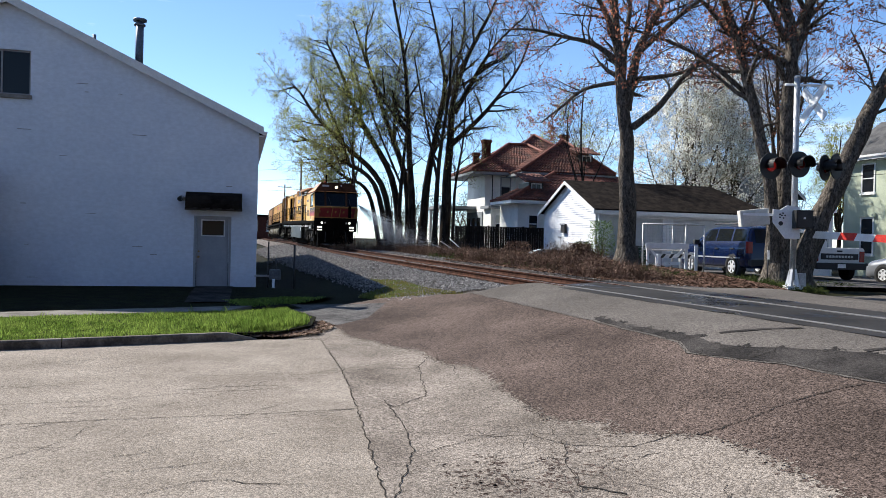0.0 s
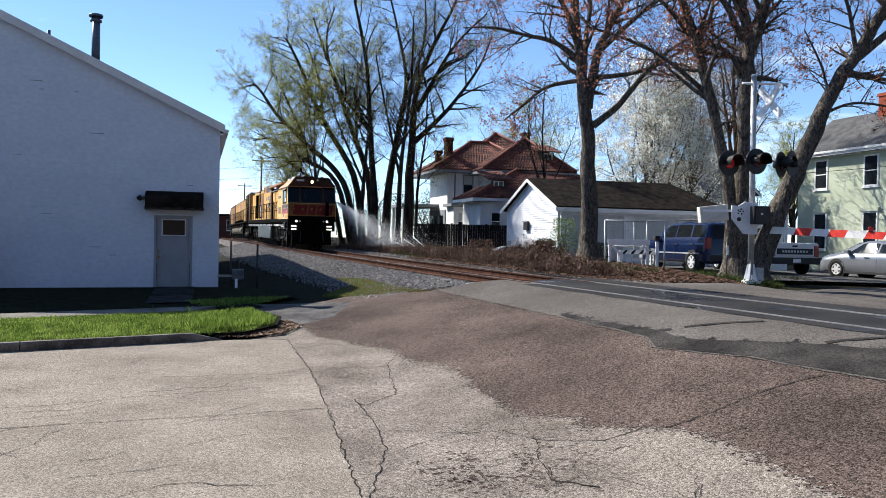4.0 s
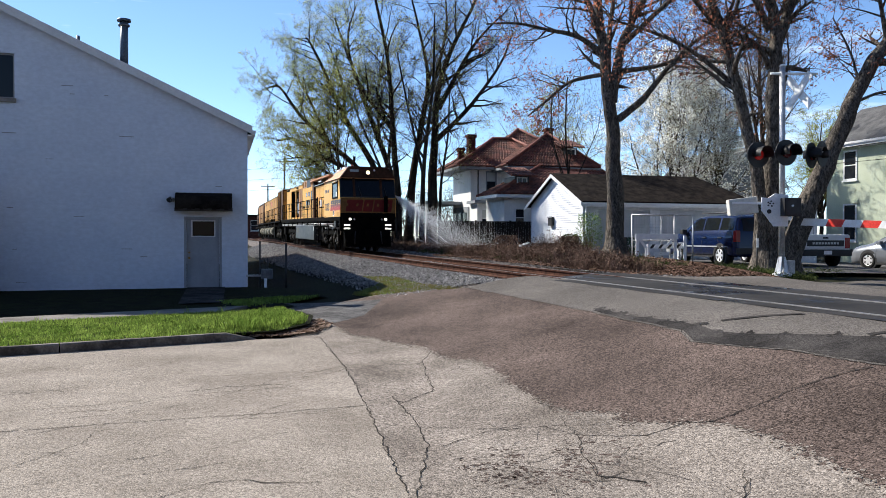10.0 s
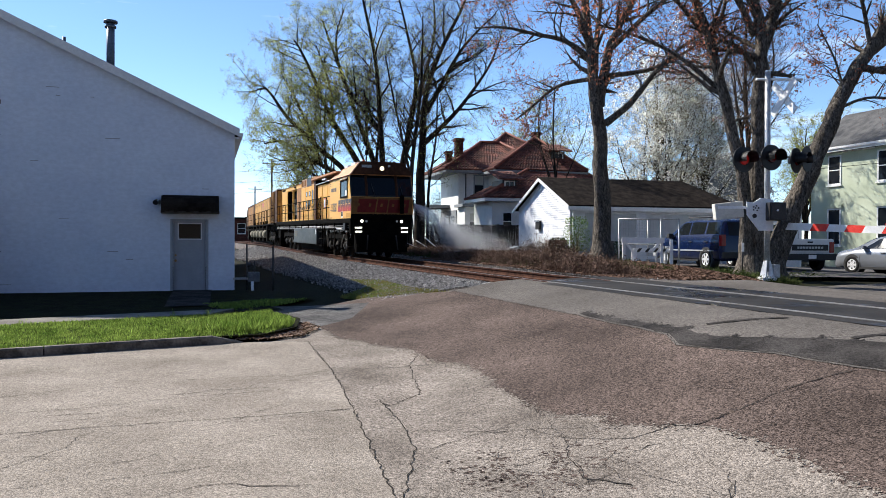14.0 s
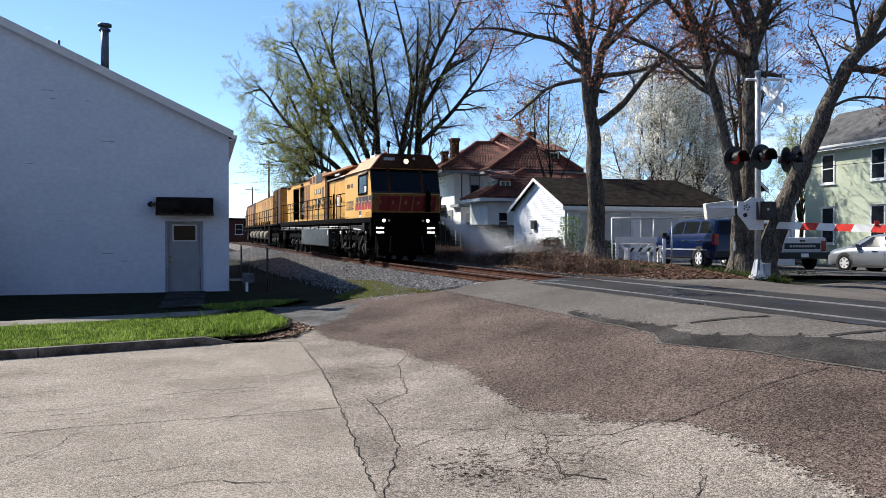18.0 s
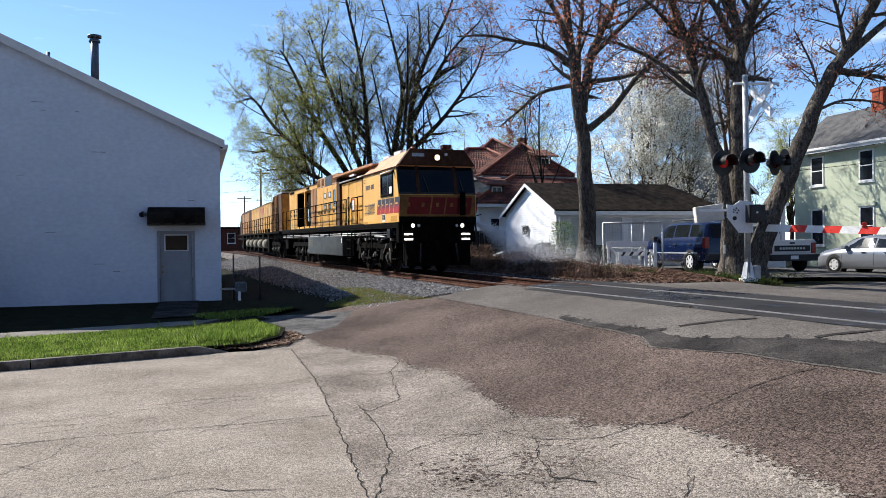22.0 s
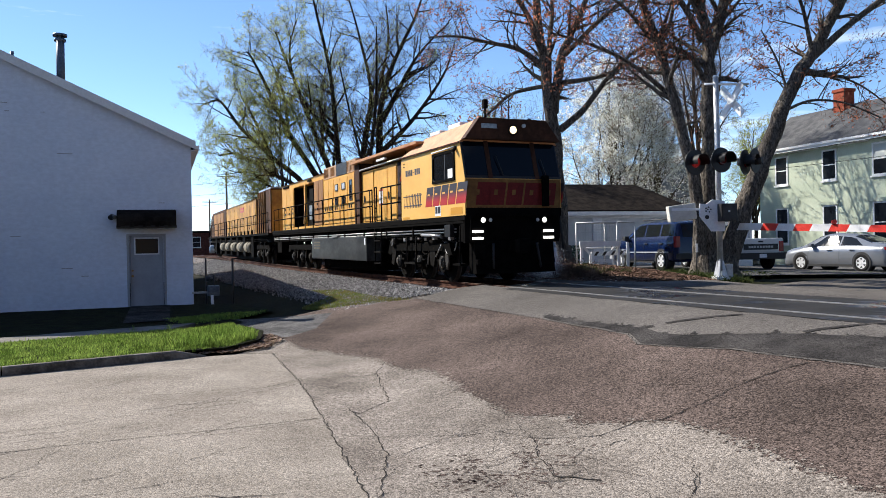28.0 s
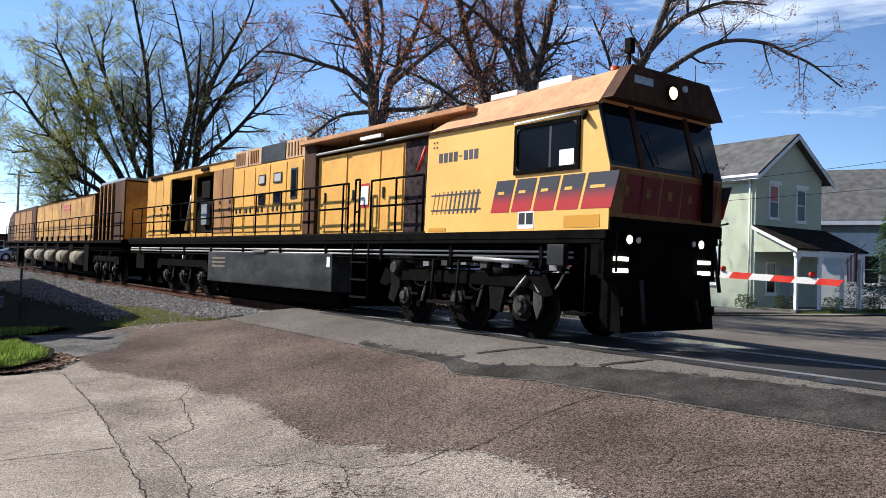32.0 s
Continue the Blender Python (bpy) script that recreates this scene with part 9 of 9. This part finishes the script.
    part("engine_block", box(-14.6, -13.7, -.85, .85, 1.7, 2.6), M_GREASE, u); part("engine_cover", box(-14.5, -13.9, -.9, -.6, 2.62, 3.1, bevel=.03), M_GREASE, u); part("control_box", box(-14.35, -13.95, -.95, -.7, 1.9, 2.45), M_GALV, u); part("engine_pipe", rod((-16.2, -.7, 1.8), (-15.6, -.75, 2.8), .05, n=10), M_PIPE, u)
    for s in (-1, 1):
        y = s * .98
        Y = (min(y, y + s * .02), max(y, y + s * .02))
        for x0, x1, win in ((-9.1, -8.4, 1), (-9.95, -9.15, 2), (-10.75, -10.0, 2), (-11.4, -10.8, 0), (-12.0, -11.45, 0)):
            d = part("body_door", box(x0, x1, Y[0], Y[1], 1.66, 3.18, bevel=.004), M_YEL, u)
            if win == 1:
                part("door_window", frame_ring(x0 + .2, x1 - .2, 2.35, 3.02, .04, min(y + s * .02, y + s * .035), max(y + s * .02, y + s * .035)), M_BLACKP, d); part("pane", box(x0 + .24, x1 - .24, y + s * .024 - .003, y + s * .024 + .003, 2.39, 2.98), M_WIND, d)
            if win == 2:
                for z0, z1 in ((2.75, 2.98), (2.28, 2.55)):
                    part("door_window", box(x0 + .2, x1 - .2, y + s * .028 - .007, y + s * .028 + .007, z0, z1, bevel=.02), M_BLACKP, d); part("pane", box(x0 + .24, x1 - .24, y + s * .037 - .0015, y + s * .037 + .0015, z0 + .03, z1 - .03), M_OFFLAMP if z0 > 2.5 else M_WIND, d)
            for k in (0, 1): part("door_latch", box(x0 + .15 + k * .22, x0 + .21 + k * .22, y + s * .03 - .01, y + s * .03 + .01, 2.12, 2.22), M_BLACKP, d)
        for x0, x1 in ((-13.4, -12.8), (-12.75, -12.15), (-17.4, -16.8), (-18.1, -17.45), (-18.8, -18.15)):
            d = part("body_door", box(x0, x1, Y[0], Y[1], 1.66, 3.3, bevel=.004), M_YEL if x0 < -16 else M_RUSTY, u)
            for z in (2.2, 2.4): part("door_latch", box(x1 - .14, x1 - .08, y + s * .03 - .01, y + s * .03 + .01, z, z + .09), M_BLACKP, d)
        # bleached vents above
        for k, (x0, x1) in enumerate(((-9.25, -8.3), (-10.5, -9.3), (-11.25, -10.55), (-12.1, -11.3))):
            v = part("roof_vent", box(x0, x1, min(s * .9, s * 1.13), max(s * .9, s * 1.13), 3.26, 3.66, bevel=.01), M_VENT if k != 1 else M_TANK, u, "sun-bleached ribbed vent box" if k != 1 else "vent box with a dark grille")
            for j in range(5 if k != 1 else 0): part("vent_rib", box(x0 + .1 + j * (x1 - x0 - .2) / 5, x0 + .14 + j * (x1 - x0 - .2) / 5, min(s * 1.131, s * 1.15), max(s * 1.131, s * 1.15), 3.31, 3.61), M_RUSTY, v)
        part("door_lamp", box(-14.3, -13.8, s * 1.1 - .1, s * 1.1 + .1, 3.36, 3.44, bevel=.02), M_GREASE, u); part("door_lamp", box(-18.6, -17.6, s * 1.1 - .1, s * 1.1 + .1, 3.36, 3.44, bevel=.02), M_UNDER, u)
    part("room_roof", prism([(-1.02, 3.5), (-.6, 3.64), (.6, 3.64), (1.02, 3.5)], -19.1, -12.1, axis='x'), M_RUSTO, u); part("room_roof", box(-12.1, -8.3, -.9, .9, 3.26, 3.62), M_RUSTO, u)
    part("exhaust", rod((-12.6, -.4, 3.6), (-12.6, -.4, 3.82), .12, .16, 14), M_UNDER, u, "black exhaust stack"); part("exhaust", rod((-17.0, .3, 3.6), (-17.0, .3, 3.78), .1, .1, 14), M_UNDER, u)
    for s in (-1, 1):
        railing(u, [-19.9, -18.9, -17.7, -16.5, -15.3, -14.1, -12.9, -11.6, -10.3, -9.0, -7.7, -6.35, -6.15], s * 1.36, 1.52, .98)
        railing(u, [-5.35, -4.55, -3.75], s * 1.36, 1.52, .98)
        railing(u, [-5.9, -5.75], s * 1.36, 1.3, 1.25)
        # pipes under the deck edge
        for z, m in ((1.24, M_PIPE), (1.17, M_PIPE), (1.10, M_UNDER)): part("air_pipe", rod((-20, s * 1.33, z), (-.4, s * 1.33, z), .018, n=6), m, u)
        for k in range(10): part("pipe_clamp", box(-19 + k * 2.0, -18.94 + k * 2.0, s * 1.34 - .03, s * 1.34 + .03, 1.06, 1.40), M_UNDER, u)
        part("drip_tray", rod((-2.4, s * 1.36, 1.13), (-1.2, s * 1.36, 1.09), .035, n=8), M_PIPE, u); part("junction_box", box(-.75, -.45, s * 1.43 - .06, s * 1.43 + .06, 1.06, 1.34, bevel=.015), M_TANK, u)
        # fuel tank
        t = part("fuel_tank", box(-13.0, -6.6, min(s * .9, s * 1.42), max(s * .9, s * 1.42), .42, 1.16, bevel=.03), M_TANK, u, "long dirty black fuel tank")
        for k in range(3): part("tank_notice", box(-12.7, -11.85, s * 1.4225 - .003, s * 1.4225 + .003, .78 + k * .1, .83 + k * .1), M_CREAM, t)
        part("tank_plate", box(-6.8, -6.68, s * 1.4225 - .003, s * 1.4225 + .003, .9, 1.1), M_SIGW, t); part("tank_filler", box(-10.2, -9.6, s * 1.40 - .06, s * 1.40 + .06, 1.165, 1.22), M_PIPE, t)
        # ladder
        for x in (-5.9, -5.35): part("ladder_rail", rod((x, s * 1.38, .3), (x, s * 1.38, 1.45), .022, n=6), M_UNDER, u)
        for z in (.36, .68, 1.0): part("ladder_step", box(-5.9, -5.35, s * 1.36 - .07, s * 1.36 + .07, z, z + .03), M_GREASE, u)
        # machinery near the front wheels
        part("hanger_arm", prism([(-4.75, 1.02), (-4.5, 1.02), (-4.46, .62), (-4.62, .34), (-4.8, .4), (-4.72, .66)], s * 1.24 - .03, s * 1.24 + .03), M_GREASE, u)
        part("gear_hub", rod((-4.6, s * 1.26, .95), (-4.6, s * 1.34, .95), .12, .09, 14), M_GEAR, u); part("air_reservoir", rod((-4.75, s * 1.2, 1.14), (-4.05, s * 1.2, 1.14), .11, .11, 16), M_GEAR, u)
        part("damper", rod((-4.55, s * 1.2, 1.05), (-4.3, s * 1.2, 1.05), .14, .14, 16), M_GREASE, u); part("damper", rod((-2.0, s * 1.22, 1.0), (-1.65, s * 1.22, 1.0), .1, .1, 14), M_GREASE, u)
        part("hanging_step", box(-3.5, -2.75, s * 1.3 - .12, s * 1.3 + .12, .40, .45), M_GREASE, u)
        for x in (-3.45, -2.8): part("step_hanger", rod((x, s * 1.36, .40), (x + .05, s * 1.36, 1.1), .025, n=6), M_GREASE, u)
        part("brake_lever", prism([(-1.2, .98), (-1.08, .98), (-1.02, .5), (-1.12, .3), (-1.2, .5)], s * 1.22 - .025, s * 1.22 + .025), M_GEAR, u)
        for k in range(7): part("valve_block", box(-3.7 + k * .48, -3.55 + k * .48, s * 1.3 - .05, s * 1.3 + .05, .99 + .02 * (k % 3), 1.07 + .02 * (k % 2)), M_GEAR if k % 2 else M_PIPE, u)
        part("motor_bracket", prism([(-2.5, .95), (-1.9, .95), (-1.8, .7), (-1.9, .35), (-2.1, .4), (-2.15, .75)], s * 1.2 - .04, s * 1.2 + .04), M_GREASE, u)
        for k in range(6): part("cable", rod((-3.9 + k * .5, s * 1.2, .98 + .03 * (k % 2)), (-3.4 + k * .5, s * 1.2, .98 + .03 * ((k + 1) % 2)), .02, n=6), M_GREASE, u)
        part("brake_hose", rod((-1.3, s * 1.3, .9), (-1.6, s * 1.32, .6), .02, n=6), M_PIPE, u)
        part("sand_box", box(-19.4, -18.6, s * 1.2 - .12, s * 1.2 + .12, .6, 1.1), M_UNDER, u)
    truck(u, (-1.5, -2.95, -4.4)); truck(u, (-14.0, -15.4, -16.8))
    part("grinding_buggy", box(-12.8, -7.0, -.8, .8, .12, .42), M_UNDER, u)
    return u


def second_unit():
    u = thing("rail_grinder_car", pose(0, 0, 0), "yellow grinding car with rusty end box and cream pods", "train", "train units")
    L = 30.2
    part("deck", box(-L, 0, -1.42, 1.42, 1.40, 1.50), M_UNDER, u); part("frame", box(-L + .3, -.2, -1.0, 1.0, 1.05, 1.40), M_UNDER, u)
    # end box: flat doors to the front, upright ribs and pipes along its side
    b = part("end_box", box(-4.4, -.9, -1.0, 1.0, 1.5, 3.62, bevel=.02), M_BROWNR, u, "rusty yellow end box with upright ribs")
    part("box_front", box(-.898, -.88, -.95, .95, 1.55, 3.56), M_YEL2, b)
    for k in range(4): part("box_rib", box(-4.3 + k * .62, -4.2 + k * .62, -1.08, -1.001, 1.52, 3.58), M_RUSTY, b)
    for k in range(3): part("box_pipe", rod((-4.0 + k * .62, -1.06, 1.5), (-4.0 + k * .62, -1.06, 3.3 - .2 * k), .035, n=8), M_GREASE, b)
    part("box_roof", box(-4.5, -.8, -1.1, 1.1, 3.622, 3.70), M_GALV, b)
    for z in (2.1, 2.7): part("box_strap", box(-4.32, -1.9, -1.1, -1.081, z, z + .07), M_RUSTY, b)
    part("car_body", box(-19.2, -5.5, -1.0, 1.0, 1.5, 3.36), M_YEL2, u, "faded rusty yellow car body"); part("car_roof", prism([(-1.05, 3.362), (-.6, 3.5), (.6, 3.5), (1.05, 3.362)], -19.3, -5.4, axis='x'), M_RUSTY, u)
    part("body_end", box(-5.498, -5.46, -.98, .98, 1.52, 3.34), M_BROWNR, u)
    for s in (-1, 1):
        for k in range(6):
            x0, x1 = -19.0 + k * 2.22, -16.85 + k * 2.22
            if s < 0: door_leaf(u, x0, x1, 1.6, 3.28, -1.002, M_YEL2)
            else: part("body_door", box(x0, x1, 1.002, 1.02, 1.6, 3.28), M_YEL2, u)
        railing(u, [-29.4, -27.6, -25.0, -22.4, -20.0, -18.4, -17.0, -15.6, -14.2, -12.8, -11.4, -10.0, -8.6, -7.2, -5.8, -4.8, -.3], s * 1.37, 1.5, .95)
        for k in range(5):
            p = part("grinding_pod", rod((-6.0 - k * 3.1, s * 1.18, .80), (-8.3 - k * 3.1, s * 1.18, .80), .30, .30, 18), M_CREAM, u, "cream rounded grinding pod"); part("pod_band", rod((-7.1 - k * 3.1, s * 1.18, .80), (-7.16 - k * 3.1, s * 1.18, .80), .31, .31, 18), M_UNDER, p)
        for k in range(7): part("pod_post", box(-5.9 - k * 3.1, -5.1 - k * 3.1, s * 1.25 - .12, s * 1.25 + .12, .3, 1.4), M_UNDER, u)
        for z in (1.2, 1.12): part("air_pipe", rod((-L, s * 1.33, z), (-.4, s * 1.33, z), .02, n=6), M_GREASE, u)
        for k in range(9): part("valve_stem", rod((-5.9 - k * 1.5, s * 1.3, 1.5), (-5.9 - k * 1.5, s * 1.3, 1.72), .05, .04, 8), M_GREASE, u)
    for x in (-8.2, -11.4, -15.0): part("fitting_box", box(x, x + .5, -.35, .35, 3.5, 3.64), M_UNDER, u)
    part("notice", box(-11.6, -10.2, -1.028, -1.022, 2.85, 3.12), M_LOGOR, u, "faded red painted notice"); part("notice_line", box(-11.5, -10.3, -1.032, -1.029, 2.95, 3.0), M_YEL2, u)
    # rear cab, sloped away
    cab = part("rear_cab", prism([(-19.22, 1.5), (-L, 1.5), (-L, 2.3), (-L + .7, 3.0), (-L + 2.2, 3.36), (-19.22, 3.40)], -1.05, 1.05), M_BROWNR, u, "dark rusty rear cab")
    for k in range(3): part("cab_door", box(-22.4 - k * 2.3, -20.5 - k * 2.3, -1.07, -1.052, 1.6, 3.2), M_RUSTY, cab)
    for s in (-1, 1): part("side_window", frame_ring(-28.6, -27.6, 2.3, 2.9, .09, min(s * 1.052, s * 1.07), max(s * 1.052, s * 1.07)), M_BLACKP, u)
    part("aerial", rod((-28.0, .5, 3.3), (-28.0, .5, 4.1), .02, n=6), M_BLACKP, u)
    part("coupler", box(-.05, .5, -.12, .12, .7, .95, bevel=.03), M_GREASE, u)
    truck(u, (-1.6, -3.0, -4.4)); truck(u, (-25.6, -27.1))
    part("grinding_frame", box(-23.5, -5.2, -.85, .85, .12, .5), M_UNDER, u)
    return u


def narrow(u, f):
    """Draws in what stands out beyond the body to the cab's true width."""
    for o in [c for c in u.children_recursive if c.type == 'MESH' and "wheel" not in c.name]:
        if max(abs(v.co.y) for v in o.data.vertices) > 1.1: o.data.transform(Matrix.Diagonal((1, f, 1, 1)))


unit1, unit2 = lead_unit(), second_unit()
narrow(unit1, .86); narrow(unit2, .90)
TRAIN = [(unit1, 0.0, 2.95, 15.4), (unit2, 20.75, 2.3, 25.5)]


# ---- water thrown from the train's far front corner ----
M_MIST = mat("fine_water_mist", (0.90, 0.92, 0.95), 0.6)
translucent(M_MIST, .5)


def water_jet():
    """A fan of very fine drops that is thrown from the nozzle at the origin along +x and falls."""
    g = np.random.default_rng(77)
    n = 340000
    th = np.radians(-30 + 6 * g.normal(size=n) - 24 * g.random(n) ** 2)
    r = 7.4 * g.random(n) ** .85
    c = np.stack([r * np.cos(th), g.normal(0, .10, n) * (.2 + r), r * np.sin(th) - .012 * r * r], 1)
    c = c[c[:, 2] > -2.8 + .6 * g.random(n)]
    n = len(c)
    u = g.normal(size=(n, 3)); u /= np.linalg.norm(u, axis=1)[:, None]
    v = np.cross(u, g.normal(size=(n, 3))); v /= np.linalg.norm(v, axis=1)[:, None]
    s = g.uniform(.0026, .0054, n)[:, None]
    V = np.stack([c - u * s, c + v * s, c + u * s, c - v * s], 1).reshape(-1, 3)
    me = bpy.data.meshes.new("water_mist")
    me.from_pydata(V.tolist(), [], np.arange(4 * n).reshape(-1, 4).tolist())
    me.materials.append(M_MIST)
    w = thing("water_jet", pose(0, 0, 0), "fan of fine white water spray thrown aside from the train", "water spray")
    o = new("water_mist", me); o.parent = w; o["kind"] = "stuff"
    return w


jet = water_jet()


# ---- movement ----
def unit_pose(nose_s, back, fore, aft):
    """Pose of a vehicle whose nose is 'back' metres behind the train's nose; its trucks stand fore and aft metres behind its own nose."""
    a, b = on_track(nose_s - back - fore), on_track(nose_s - back - aft)
    d = (a - b).normalized()
    y = Vector((0, 0, 1)).cross(d).normalized()
    return Matrix.Translation(a + d * fore) @ Matrix((d, y, d.cross(y))).transposed().to_4x4()


def motions():
    times = [t for t, y in NOSE]
    dist = [s_of(y) for t, y in NOSE]
    for ob, back, fore, aft in TRAIN:
        walk(ob, [(t, unit_pose(s, back, fore, aft)) for t, s in zip(times, dist)])
    # wheels roll with the way travelled
    fine = [k * 0.2 for k in range(161)]
    way = np.interp(fine, times, dist)
    for w, x in WHEELS:
        walk(w, [(t, Matrix.Translation((x, 0, .46)) @ Matrix.Rotation((s - way[0]) / .46, 4, 'Y')) for t, s in zip(fine, way)])
    # the jet swings from far out to close beside the train, and sinks
    rows = []
    for t, s in zip(times, dist):
        f = smooth(13.0, 15.5, t)
        g = smooth(21.5, 27.5, t)
        m = unit_pose(s, 0.0, 2.95, 15.4) @ pose(-.30, 1.32, 2.5 - .9 * f - .7 * g, 0, -9 * f - 4 * g, 72 - 10 * f + 95 * g + 3 * math.sin(t * 1.7))
        rows.append((t, m))
    walk(jet, rows)


motions()
